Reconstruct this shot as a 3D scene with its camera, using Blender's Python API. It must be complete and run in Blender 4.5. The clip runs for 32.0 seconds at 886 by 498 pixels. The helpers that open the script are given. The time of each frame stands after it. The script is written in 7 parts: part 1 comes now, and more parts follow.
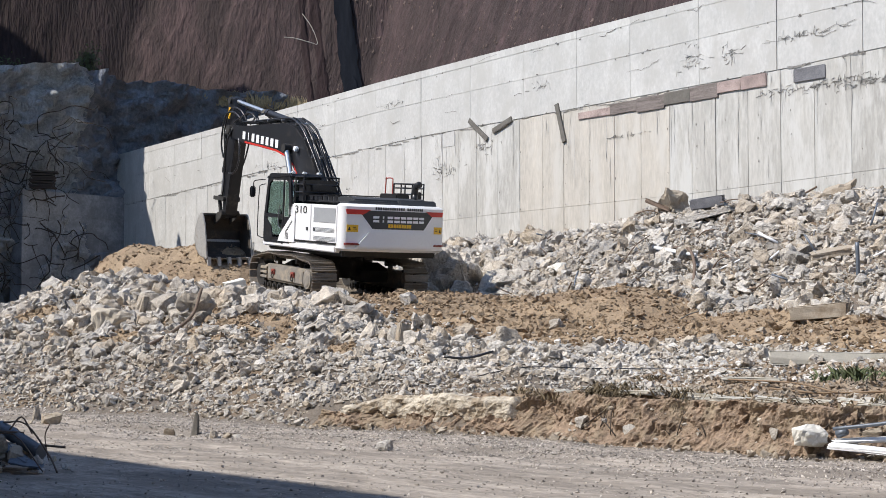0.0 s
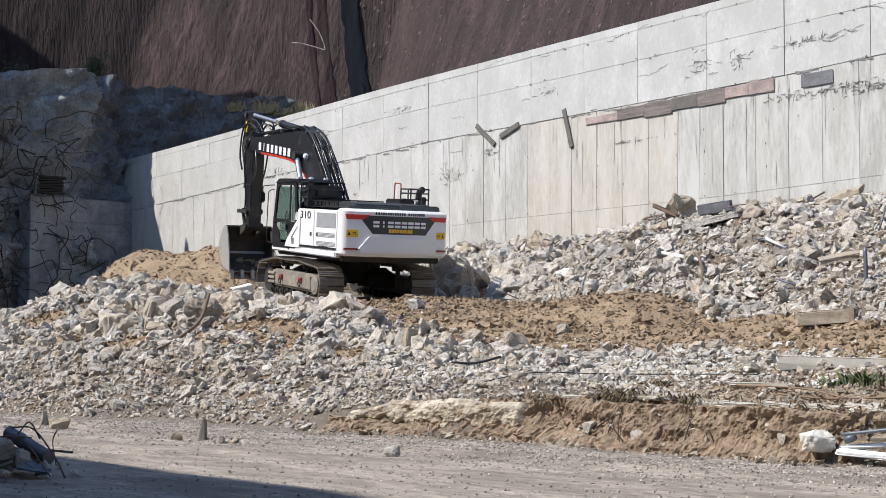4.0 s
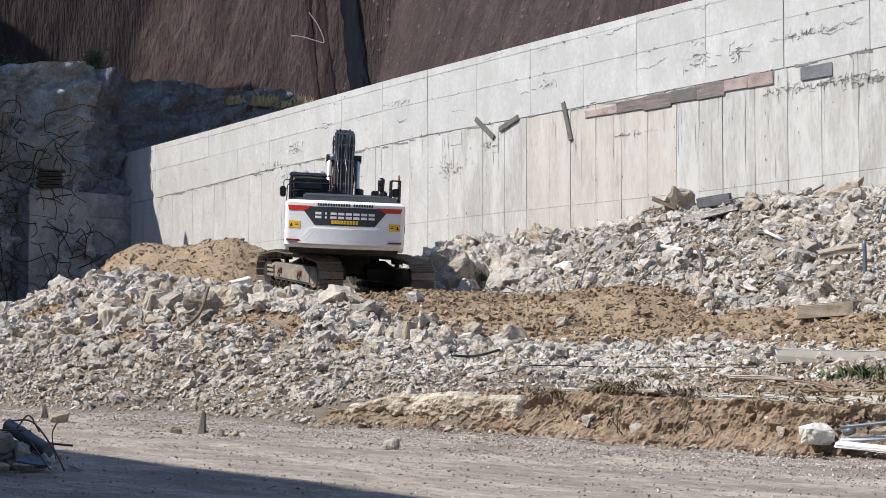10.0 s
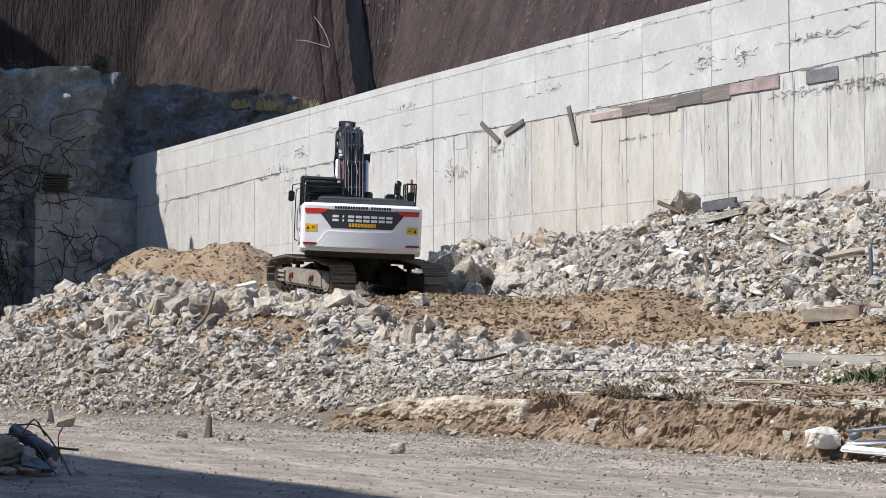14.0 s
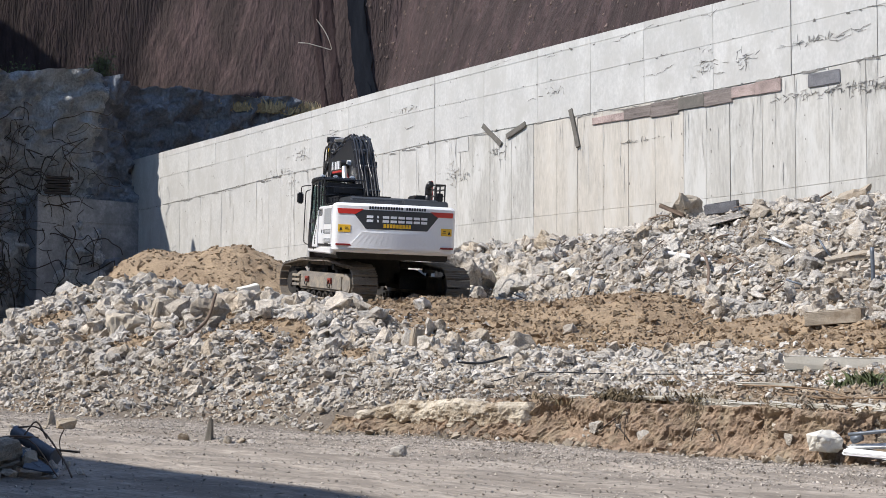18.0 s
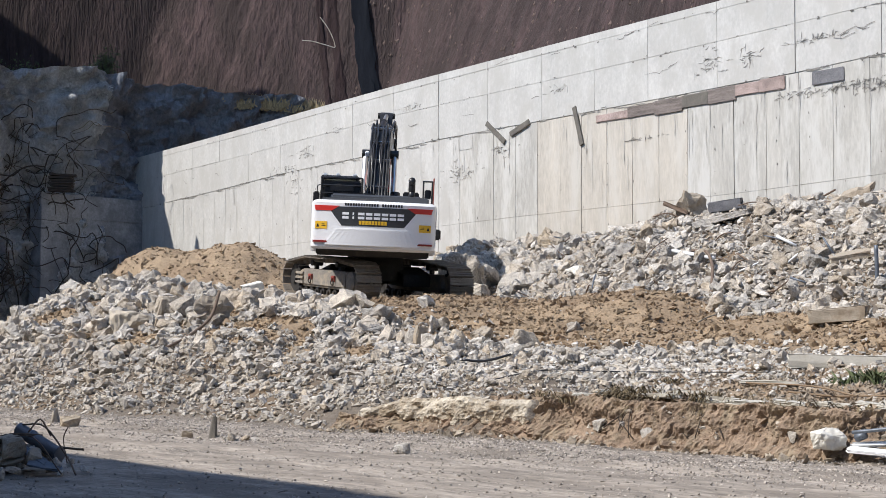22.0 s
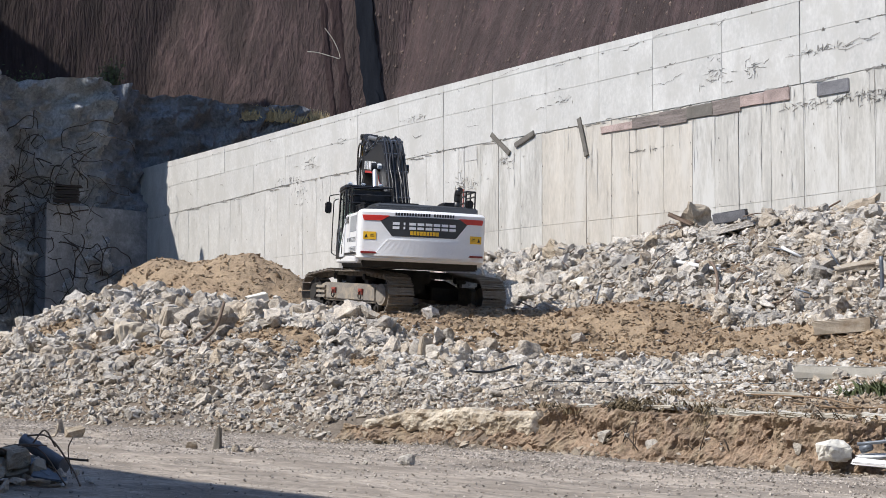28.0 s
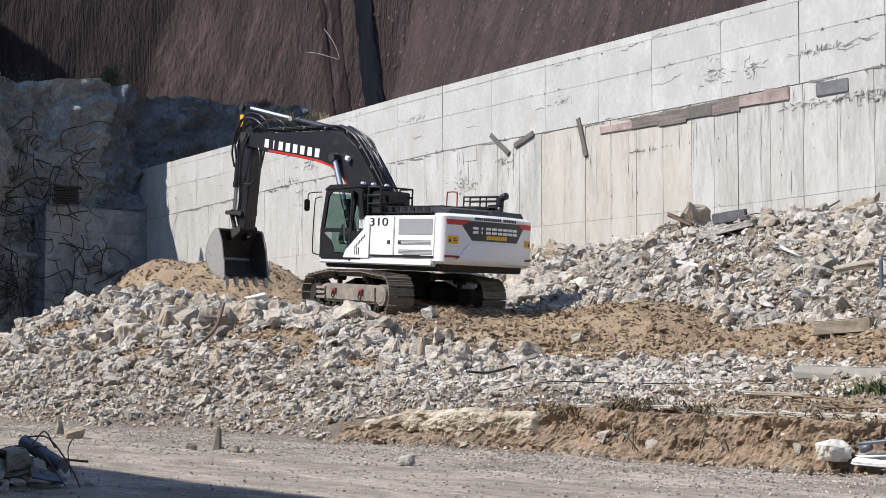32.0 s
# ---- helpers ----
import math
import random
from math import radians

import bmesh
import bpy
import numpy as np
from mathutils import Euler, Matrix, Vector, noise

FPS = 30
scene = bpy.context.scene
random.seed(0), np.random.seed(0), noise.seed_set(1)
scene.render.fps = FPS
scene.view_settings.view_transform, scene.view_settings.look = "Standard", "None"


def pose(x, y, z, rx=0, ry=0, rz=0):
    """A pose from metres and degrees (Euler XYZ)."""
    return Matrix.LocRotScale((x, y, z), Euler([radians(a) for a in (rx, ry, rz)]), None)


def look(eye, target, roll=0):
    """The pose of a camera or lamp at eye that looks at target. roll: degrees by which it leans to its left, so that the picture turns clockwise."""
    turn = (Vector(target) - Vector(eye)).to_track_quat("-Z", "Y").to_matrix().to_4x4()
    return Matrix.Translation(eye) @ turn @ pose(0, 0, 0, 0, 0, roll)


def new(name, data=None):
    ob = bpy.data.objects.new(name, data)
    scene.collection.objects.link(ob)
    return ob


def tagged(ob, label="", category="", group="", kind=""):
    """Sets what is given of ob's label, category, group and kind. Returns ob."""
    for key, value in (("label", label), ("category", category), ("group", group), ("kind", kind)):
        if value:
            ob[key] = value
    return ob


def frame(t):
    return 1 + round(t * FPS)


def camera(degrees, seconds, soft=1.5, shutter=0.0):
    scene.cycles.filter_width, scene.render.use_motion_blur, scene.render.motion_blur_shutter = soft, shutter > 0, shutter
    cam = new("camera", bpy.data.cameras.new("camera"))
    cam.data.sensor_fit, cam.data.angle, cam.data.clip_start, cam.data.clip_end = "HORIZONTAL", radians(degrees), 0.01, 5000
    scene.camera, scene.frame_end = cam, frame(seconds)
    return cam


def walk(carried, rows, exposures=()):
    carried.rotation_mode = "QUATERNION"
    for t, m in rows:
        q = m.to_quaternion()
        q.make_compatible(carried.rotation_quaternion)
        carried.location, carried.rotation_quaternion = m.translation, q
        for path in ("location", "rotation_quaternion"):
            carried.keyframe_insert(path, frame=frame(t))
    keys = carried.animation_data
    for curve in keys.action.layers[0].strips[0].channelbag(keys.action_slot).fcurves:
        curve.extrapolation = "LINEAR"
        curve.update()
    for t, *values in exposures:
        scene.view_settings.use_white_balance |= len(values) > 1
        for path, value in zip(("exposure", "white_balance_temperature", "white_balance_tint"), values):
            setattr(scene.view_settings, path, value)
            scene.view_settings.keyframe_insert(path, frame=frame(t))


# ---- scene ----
import functools

# ---- camera: hand-held on one spot beside the road, turning slightly ----
FOV = math.degrees(2 * math.atan(784 / 2600))
cam = camera(FOV, 32.0, soft=0.8)
EYE = Vector((0.0, 0.0, 1.65))


def aim(yaw, pitch, roll):
    """Camera pose by degrees to the right, upwards and leaning left."""
    y, p = radians(yaw), radians(pitch)
    way = Vector((math.sin(y) * math.cos(p), math.cos(y) * math.cos(p), math.sin(p)))
    return look(EYE, EYE + way, roll)


walk(cam, [
    (0, aim(0.411, 2.745, 0.06)), (0.5, aim(0.341, 2.806, 0.08)), (1, aim(0.285, 2.925, 0.15)),
    (1.5, aim(0.240, 3.001, 0.11)), (2, aim(0.159, 3.049, 0.09)), (2.5, aim(0.197, 2.877, 0.01)),
    (3, aim(0.231, 2.744, 0.01)), (3.5, aim(0.143, 2.869, 0.06)), (5.5, aim(0.107, 3.010, 0.09)),
    (6, aim(0.189, 2.872, -0.00)), (6.5, aim(0.202, 2.852, 0.04)), (7, aim(0.134, 2.894, 0.05)),
    (7.5, aim(0.082, 2.859, 0.17)), (8, aim(0.104, 2.978, 0.20)), (8.5, aim(0.053, 3.071, 0.13)),
    (9, aim(0.110, 2.893, 0.08)), (9.5, aim(0.192, 2.706, -0.01)), (10, aim(0.152, 2.683, 0.05)),
    (10.5, aim(0.100, 2.772, 0.03)), (11, aim(0.036, 2.883, 0.05)), (11.5, aim(-0.038, 2.950, 0.07)),
    (12, aim(-0.059, 3.037, 0.05)), (12.5, aim(-0.041, 2.995, 0.07)), (13, aim(0.000, 2.840, -0.00)),
    (13.5, aim(0.000, 2.729, -0.01)), (14, aim(-0.065, 2.841, 0.01)), (14.5, aim(-0.111, 2.941, 0.03)),
    (16.5, aim(0.001, 2.673, -0.00)), (17, aim(-0.063, 2.881, 0.06)), (17.5, aim(-0.132, 2.948, 0.06)),
    (18, aim(-0.129, 2.948, 0.08)), (18.5, aim(-0.092, 2.897, 0.07)), (19, aim(-0.086, 2.862, 0.03)),
    (19.5, aim(-0.181, 2.804, 0.03)), (20, aim(-0.221, 2.897, 0.09)), (20.5, aim(-0.295, 2.962, 0.08)),
    (21, aim(-0.322, 2.965, 0.10)), (21.5, aim(-0.300, 2.892, 0.09)), (22, aim(-0.272, 2.859, 0.10)),
    (22.5, aim(-0.296, 3.003, -0.00)), (23, aim(-0.373, 3.248, 0.02)), (23.5, aim(-0.372, 3.369, 0.07)),
    (24, aim(-0.454, 3.376, 0.07)), (24.5, aim(-0.491, 3.393, 0.13)), (25, aim(-0.480, 3.349, 0.10)),
    (25.5, aim(-0.361, 3.175, 0.05)), (27.5, aim(-0.399, 3.245, 0.13)), (28, aim(-0.457, 3.290, 0.14)),
    (28.5, aim(-0.464, 3.273, 0.16)), (29, aim(-0.369, 3.108, 0.04)), (29.5, aim(-0.297, 3.008, 0.03)),
    (30, aim(-0.339, 3.075, 0.04)), (30.5, aim(-0.358, 3.169, 0.05)), (31, aim(-0.371, 3.239, 0.06)),
    (31.5, aim(-0.388, 3.308, 0.07)), (32, aim(-0.438, 3.309, 0.05)),
])

# ---- world, sun, exposure ----
SUN_TO = Vector((-0.94, -0.34, math.tan(radians(48)))).normalized()   # towards the sun
scene.view_settings.exposure = 0.38
world = bpy.data.worlds.new("world")
scene.world = world
world.use_nodes = True
_n, _l = world.node_tree.nodes, world.node_tree.links
_sky = _n.new("ShaderNodeTexSky")
_sky.sky_type = "NISHITA"
_sky.sun_disc = False
_sky.ozone_density = 3.5
_sky.dust_density = 0.4
_sky.sun_elevation = math.asin(SUN_TO.z)
_sky.sun_rotation = math.atan2(SUN_TO.x, SUN_TO.y)
_l.new(_sky.outputs[0], _n["Background"].inputs[0])
_n["Background"].inputs[1].default_value = 0.14
sun = new("sun", bpy.data.lights.new("sun", "SUN"))
sun.data.energy = 4.5
sun.data.angle = radians(0.53)
sun.data.color = (1.0, 0.945, 0.875)
sun.matrix_world = look(SUN_TO * 100, (0, 0, 0))


# ---- materials ----
def material(name, base, rough=0.8, metal=0.0, vary=0.15, scale=3.0, fine=40.0, bump=0.2, bump_dist=0.01,
             spread=0.0, tint=None, dirt=None, dirt_amount=0.0, dirt_scale=1.2, stretch=(1, 1, 1), island=0.0, coat=0.0, turn=0.0):
    """A surface with tone varying at a coarse and a fine scale, dirt patches and relief.
    spread: tone differing from object to object; island: from loose piece to loose piece."""
    m = bpy.data.materials.new(name)
    m.use_nodes = True
    nt = m.node_tree
    b = nt.nodes["Principled BSDF"]
    b.inputs["Roughness"].default_value = rough
    b.inputs["Metallic"].default_value = metal
    b.inputs["Coat Weight"].default_value = coat

    def node(kind, **inputs):
        n = nt.nodes.new(kind)
        for k, v in inputs.items():
            n.inputs[k].default_value = v
        return n
    co = node("ShaderNodeTexCoord")
    mp = node("ShaderNodeMapping")
    mp.inputs["Scale"].default_value = stretch
    if turn:        # pattern drawn out along a direction on the ground
        mp.vector_type = "TEXTURE"
        mp.inputs["Rotation"].default_value = (0, 0, turn)
    if spread:      # pieces that share a mesh get different stretches of the pattern
        place = node("ShaderNodeObjectInfo")
        shift = node("ShaderNodeVectorMath")
        shift.operation = "ADD"
        nt.links.new(co.outputs["Object"], shift.inputs[0])
        nt.links.new(place.outputs["Location"], shift.inputs[1])
        nt.links.new(shift.outputs[0], mp.inputs[0])
    else:
        nt.links.new(co.outputs["Object"], mp.inputs[0])
    n1 = node("ShaderNodeTexNoise", Scale=scale, Detail=6.0, Roughness=0.6)
    n2 = node("ShaderNodeTexNoise", Scale=fine, Detail=4.0, Roughness=0.65)
    nt.links.new(mp.outputs[0], n1.inputs["Vector"])
    nt.links.new(mp.outputs[0], n2.inputs["Vector"])
    total = node("ShaderNodeMath")
    total.operation = "ADD"
    nt.links.new(n1.outputs[0], total.inputs[0])
    nt.links.new(n2.outputs[0], total.inputs[1])
    value = node("ShaderNodeMapRange")
    value.inputs["From Min"].default_value, value.inputs["From Max"].default_value = 0.7, 1.3
    value.inputs["To Min"].default_value, value.inputs["To Max"].default_value = 1 - vary, 1 + vary
    value.clamp = False
    nt.links.new(total.outputs[0], value.inputs[0])
    last = value.outputs[0]
    for amount, kind, out in ((spread, "ShaderNodeObjectInfo", "Random"), (island, "ShaderNodeNewGeometry", "Random Per Island")):
        if amount:
            src = node(kind)
            r = node("ShaderNodeMapRange")
            r.inputs["To Min"].default_value, r.inputs["To Max"].default_value = 1 - amount, 1 + amount
            nt.links.new(src.outputs[out], r.inputs[0])
            mul = node("ShaderNodeMath")
            mul.operation = "MULTIPLY"
            nt.links.new(last, mul.inputs[0])
            nt.links.new(r.outputs[0], mul.inputs[1])
            last = mul.outputs[0]
    tone = node("ShaderNodeVectorMath")
    tone.operation = "SCALE"
    tone.inputs[0].default_value = base
    nt.links.new(last, tone.inputs["Scale"])
    colour = tone.outputs[0]
    if tint:        # some pieces lean towards a second colour
        pick = node("ShaderNodeMath")
        pick.operation = "MULTIPLY"
        pick.inputs[1].default_value = 7.31
        src = node("ShaderNodeNewGeometry" if island else "ShaderNodeObjectInfo")
        nt.links.new(src.outputs["Random Per Island" if island else "Random"], pick.inputs[0])
        frac = node("ShaderNodeMath")
        frac.operation = "FRACT"
        nt.links.new(pick.outputs[0], frac.inputs[0])
        amt = node("ShaderNodeMapRange")
        amt.inputs["From Min"].default_value = 0.35
        nt.links.new(frac.outputs[0], amt.inputs[0])
        two = node("ShaderNodeVectorMath")
        two.operation = "SCALE"
        two.inputs[0].default_value = tint
        nt.links.new(last, two.inputs["Scale"])
        mix = node("ShaderNodeMix")
        mix.data_type = "RGBA"
        nt.links.new(amt.outputs[0], mix.inputs[0])
        nt.links.new(colour, mix.inputs[6])
        nt.links.new(two.outputs[0], mix.inputs[7])
        colour = mix.outputs[2]
    if dirt:
        n3 = node("ShaderNodeTexNoise", Scale=dirt_scale, Detail=8.0, Roughness=0.7)
        nt.links.new(mp.outputs[0], n3.inputs["Vector"])
        fac = node("ShaderNodeMapRange")
        lo = 0.62 - 0.3 * dirt_amount
        fac.inputs["From Min"].default_value, fac.inputs["From Max"].default_value = lo, lo + 0.14
        nt.links.new(n3.outputs[0], fac.inputs[0])
        amt = node("ShaderNodeMath")
        amt.operation = "MULTIPLY"
        amt.inputs[1].default_value = min(1.0, 0.35 + dirt_amount)
        nt.links.new(fac.outputs[0], amt.inputs[0])
        mix = node("ShaderNodeMix")
        mix.data_type = "RGBA"
        nt.links.new(amt.outputs[0], mix.inputs[0])
        nt.links.new(colour, mix.inputs[6])
        mix.inputs[7].default_value = (*dirt, 1)
        colour = mix.outputs[2]
    nt.links.new(colour, b.inputs["Base Color"])
    if bump:
        bp = node("ShaderNodeBump", Strength=bump, Distance=bump_dist)
        nt.links.new(total.outputs[0], bp.inputs["Height"])
        nt.links.new(bp.outputs[0], b.inputs["Normal"])
    return m


def plain(name, base, rough=0.5, metal=0.0):
    m = bpy.data.materials.new(name)
    m.use_nodes = True
    b = m.node_tree.nodes["Principled BSDF"]
    b.inputs["Base Color"].default_value = (*base, 1)
    b.inputs["Roughness"].default_value = rough
    b.inputs["Metallic"].default_value = metal
    return m


CONCRETE = material("concrete_wall", (0.482, 0.477, 0.458), 0.85, vary=0.16, scale=1.2, fine=12, bump=0.4, spread=0.035,
                    dirt=(0.43, 0.42, 0.395), dirt_amount=0.5, dirt_scale=1.1, stretch=(1, 1, 0.6))
CONCRETE_LOW = material("concrete_wall_weathered", (0.428, 0.416, 0.385), 0.88, vary=0.2, scale=1.2, fine=12, bump=0.3, spread=0.05,
                        dirt=(0.54, 0.535, 0.51), dirt_amount=0.5, dirt_scale=1.5, stretch=(1, 1, 0.22))
CONCRETE_TAN = material("concrete_wall_tan", (0.455, 0.424, 0.374), 0.88, vary=0.2, scale=1.2, fine=14, bump=0.3, spread=0.04,
                        dirt=(0.53, 0.51, 0.47), dirt_amount=0.45, dirt_scale=1.5, stretch=(1, 1, 0.22))
JOINT = material("joint_concrete", (0.17, 0.16, 0.15), 0.95, vary=0.3, dirt=(0.46, 0.45, 0.43), dirt_amount=0.5, dirt_scale=1.3)
TIE_HOLE = material("tie_hole_grime", (0.13, 0.12, 0.11), 0.95, vary=0.3)
FORM_WOOD = material("formwork_wood", (0.135, 0.115, 0.105), 0.9, vary=0.6, scale=4, fine=50, bump=0.5, spread=0.4, stretch=(0.3, 0.3, 3))
WOOD_DARK = material("plank_wood", (0.13, 0.12, 0.105), 0.9, vary=0.3, scale=5, fine=60, bump=0.4)
STONE = material("rubble_concrete", (0.48, 0.45, 0.408), 0.92, vary=0.3, scale=6, fine=24, bump=0.9, bump_dist=0.035, island=0.22, tint=(0.43, 0.365, 0.285),
                 dirt=(0.33, 0.27, 0.20), dirt_amount=0.25, dirt_scale=0.9)
STONE_PALE = material("crushed_concrete", (0.56, 0.54, 0.51), 0.92, vary=0.25, scale=6, fine=30, bump=0.6, bump_dist=0.02, island=0.22, tint=(0.47, 0.43, 0.37),
                      dirt=(0.36, 0.31, 0.25), dirt_amount=0.2, dirt_scale=1.0)
STONE_PART = material("rubble_block", (0.485, 0.455, 0.414), 0.92, vary=0.3, scale=5, fine=20, bump=0.9, bump_dist=0.045, spread=0.2, tint=(0.41, 0.345, 0.265),
                      dirt=(0.30, 0.25, 0.18), dirt_amount=0.25, dirt_scale=3.0)
STONE_TAN = material("limestone", (0.47, 0.415, 0.335), 0.92, vary=0.14, scale=4, fine=40, bump=0.6, bump_dist=0.02, spread=0.15, island=0.2)
# darker than the stones, so shade in the gaps between them is painted in
RUBBLE_BED_SHADED = material("shaded_rubble_bed", (0.165, 0.14, 0.115), 0.95, vary=0.3, scale=3.5, fine=22, bump=1.0, bump_dist=0.05,
                      dirt=(0.19, 0.135, 0.085), dirt_amount=0.5, dirt_scale=0.7)
DIRT = material("brown_dirt", (0.298, 0.222, 0.145), 0.97, vary=0.3, scale=2.2, fine=18, bump=1.0, bump_dist=0.06,
                dirt=(0.235, 0.165, 0.105), dirt_amount=0.45, dirt_scale=0.9, island=0.28)
SOIL = material("terrace_soil", (0.30, 0.232, 0.165), 0.97, vary=0.25, scale=2.5, fine=20, bump=1.0, bump_dist=0.04,
                dirt=(0.36, 0.33, 0.28), dirt_amount=0.45, dirt_scale=1.1, island=0.2)
BANK = material("bank_soil", (0.235, 0.172, 0.122), 0.97, vary=0.5, scale=4, fine=16, bump=0.8, bump_dist=0.04,
                dirt=(0.31, 0.25, 0.175), dirt_amount=0.45, dirt_scale=2.2)
ROAD = material("dirt_road", (0.300, 0.264, 0.226), 0.95, vary=0.55, scale=2.4, fine=16, bump=0.9, bump_dist=0.03,
                dirt=(0.185, 0.16, 0.135), dirt_amount=0.5, dirt_scale=1.3, stretch=(4, 1, 1), turn=math.atan2(-0.622, 0.782))
ROAD_EDGE = material("dark_road_edge", (0.19, 0.166, 0.14), 0.95, vary=0.25, scale=3, fine=26, bump=1.0, bump_dist=0.03)
GRAVEL = material("road_gravel", (0.37, 0.335, 0.30), 0.95, vary=0.2, island=0.5, bump=0.4)
ROCK = material("shotcrete_rock", (0.50, 0.50, 0.505), 0.92, vary=0.45, scale=1.1, fine=8, bump=1.0, bump_dist=0.4,
                dirt=(0.20, 0.20, 0.21), dirt_amount=0.35, dirt_scale=0.35, stretch=(1, 1, 0.7))
# darker, bluer copy of the rock: the recess's shade is in its colour
ROCK_SHADED = material("shaded_sprayed_rock", (0.212, 0.227, 0.260), 0.9, vary=0.4, scale=0.9, fine=7, bump=1.0, bump_dist=0.25,
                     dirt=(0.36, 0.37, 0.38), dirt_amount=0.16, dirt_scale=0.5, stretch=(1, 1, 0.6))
BROWN_FACE = material("brown_cut_face", (0.056, 0.036, 0.036), 0.95, vary=0.75, scale=0.8, fine=5, bump=1.0, bump_dist=0.25,
                      dirt=(0.036, 0.024, 0.023), dirt_amount=0.6, dirt_scale=0.45, stretch=(1, 1, 0.16))
DRY_GRASS = material("dry_grass", (0.42, 0.33, 0.19), 0.9, vary=0.2, island=0.3, bump=0)
GREEN = material("green_weed", (0.075, 0.095, 0.04), 0.8, vary=0.2, island=0.35, bump=0)
OLIVE = material("dry_olive_weed", (0.13, 0.10, 0.058), 0.85, vary=0.2, island=0.4, bump=0)
ROOT = material("dead_root", (0.05, 0.038, 0.03), 0.95, vary=0.3)
# dark, so that the unseen blocks throw little light back
SHADE_BLOCK = material("shade_block_plaster", (0.24, 0.23, 0.22), 0.9, vary=0.1)
# the excavator's
WHITE = material("white_paint", (0.79, 0.79, 0.79), 0.32, vary=0.03, scale=2, fine=20, bump=0.02, dirt=(0.55, 0.50, 0.43), dirt_amount=0.08, dirt_scale=2.0)
BLACK = material("black_paint", (0.018, 0.018, 0.020), 0.38, vary=0.2, bump=0.03, dirt=(0.10, 0.085, 0.07), dirt_amount=0.16, dirt_scale=2.5)
GREY_DARK = material("dark_grey_plastic", (0.045, 0.048, 0.052), 0.5, vary=0.15, bump=0.05, dirt=(0.14, 0.12, 0.10), dirt_amount=0.15)
TRACK_STEEL = material("worn_track_steel", (0.21, 0.185, 0.155), 0.7, metal=0.2, vary=0.3, fine=30, bump=0.4,
                       dirt=(0.20, 0.16, 0.115), dirt_amount=0.45, dirt_scale=5.0, spread=0.2)
TRACK_FRAME = material("dusty_track_frame", (0.20, 0.182, 0.16), 0.85, vary=0.2, fine=25, bump=0.3,
                       dirt=(0.34, 0.29, 0.22), dirt_amount=0.45, dirt_scale=2.5)
UNDER = material("dusty_black_steel", (0.028, 0.026, 0.024), 0.7, vary=0.3, dirt=(0.12, 0.10, 0.075), dirt_amount=0.2, dirt_scale=2)
BUCKET_STEEL = material("worn_bucket_steel", (0.40, 0.39, 0.37), 0.5, metal=0.25, vary=0.2, fine=25, bump=0.3,
                        dirt=(0.20, 0.16, 0.115), dirt_amount=0.3, dirt_scale=3.0)
BUCKET_IN = material("dark_bucket_inside", (0.06, 0.052, 0.045), 0.8, metal=0.2, vary=0.3, dirt=(0.16, 0.12, 0.08), dirt_amount=0.25, dirt_scale=3)
CHROME = material("chrome_rod", (0.80, 0.79, 0.77), 0.34, metal=1.0, vary=0.02, bump=0)
HOSE = material("rubber_hose", (0.026, 0.026, 0.028), 0.30, vary=0.2, bump=0)
CLAMP = material("steel_clamp", (0.55, 0.56, 0.58), 0.3, metal=0.9, vary=0.05, bump=0)
RED = material("red_paint", (0.55, 0.035, 0.025), 0.35, vary=0.06, bump=0)
RED_DUSTY = material("dusty_red_paint", (0.30, 0.055, 0.04), 0.6, vary=0.2, bump=0, dirt=(0.24, 0.19, 0.14), dirt_amount=0.35, dirt_scale=6)
REFLECTOR = material("dark_red_reflector", (0.22, 0.02, 0.018), 0.35, vary=0.06, bump=0)
YELLOW = material("yellow_sticker", (0.78, 0.46, 0.03), 0.45, vary=0.05, bump=0)
PANEL = material("graphite_panel", (0.04, 0.042, 0.045), 0.4, vary=0.15, bump=0)
INK = plain("black_print", (0.015, 0.015, 0.016), 0.5)
PRINT_WHITE = plain("white_print", (0.82, 0.83, 0.84), 0.4)
GRILLE = material("grey_grille", (0.30, 0.31, 0.32), 0.6, vary=0.1, fine=120, bump=0.4)
SEAT = material("seat_cloth", (0.05, 0.05, 0.055), 0.9, vary=0.1)
LAMP = plain("lamp_glass", (0.75, 0.78, 0.8), 0.1)
GLASS = bpy.data.materials.new("tinted_cab_glass")
GLASS.use_nodes = True
_b = GLASS.node_tree.nodes["Principled BSDF"]
_b.inputs["Base Color"].default_value = (0.42, 0.52, 0.49, 1)
_b.inputs["Roughness"].default_value = 0.03
_b.inputs["Transmission Weight"].default_value = 1.0
_b.inputs["IOR"].default_value = 1.12
PLASTIC_WHITE = material("white_plastic_pipe", (0.78, 0.79, 0.80), 0.4, vary=0.05)
FORM_PINK = material("pink_form_board", (0.30, 0.235, 0.215), 0.9, vary=0.5, scale=3, fine=40, bump=0.3, spread=0.2)
FORM_GREY = material("grey_form_board", (0.15, 0.15, 0.16), 0.9, vary=0.5, scale=3, fine=40, bump=0.3)
DARK_RUN = material("grime_run", (0.395, 0.385, 0.365), 0.95, vary=0.3, fine=20)
SPALL = material("torn_concrete", (0.33, 0.32, 0.30), 0.95, vary=0.3, fine=30, bump=0.5, island=0.3)
LIMESTONE = material("cream_limestone", (0.52, 0.465, 0.38), 0.92, vary=0.3, scale=3, fine=16, bump=1.0, bump_dist=0.05,
                     dirt=(0.30, 0.24, 0.17), dirt_amount=0.6, dirt_scale=2.4)
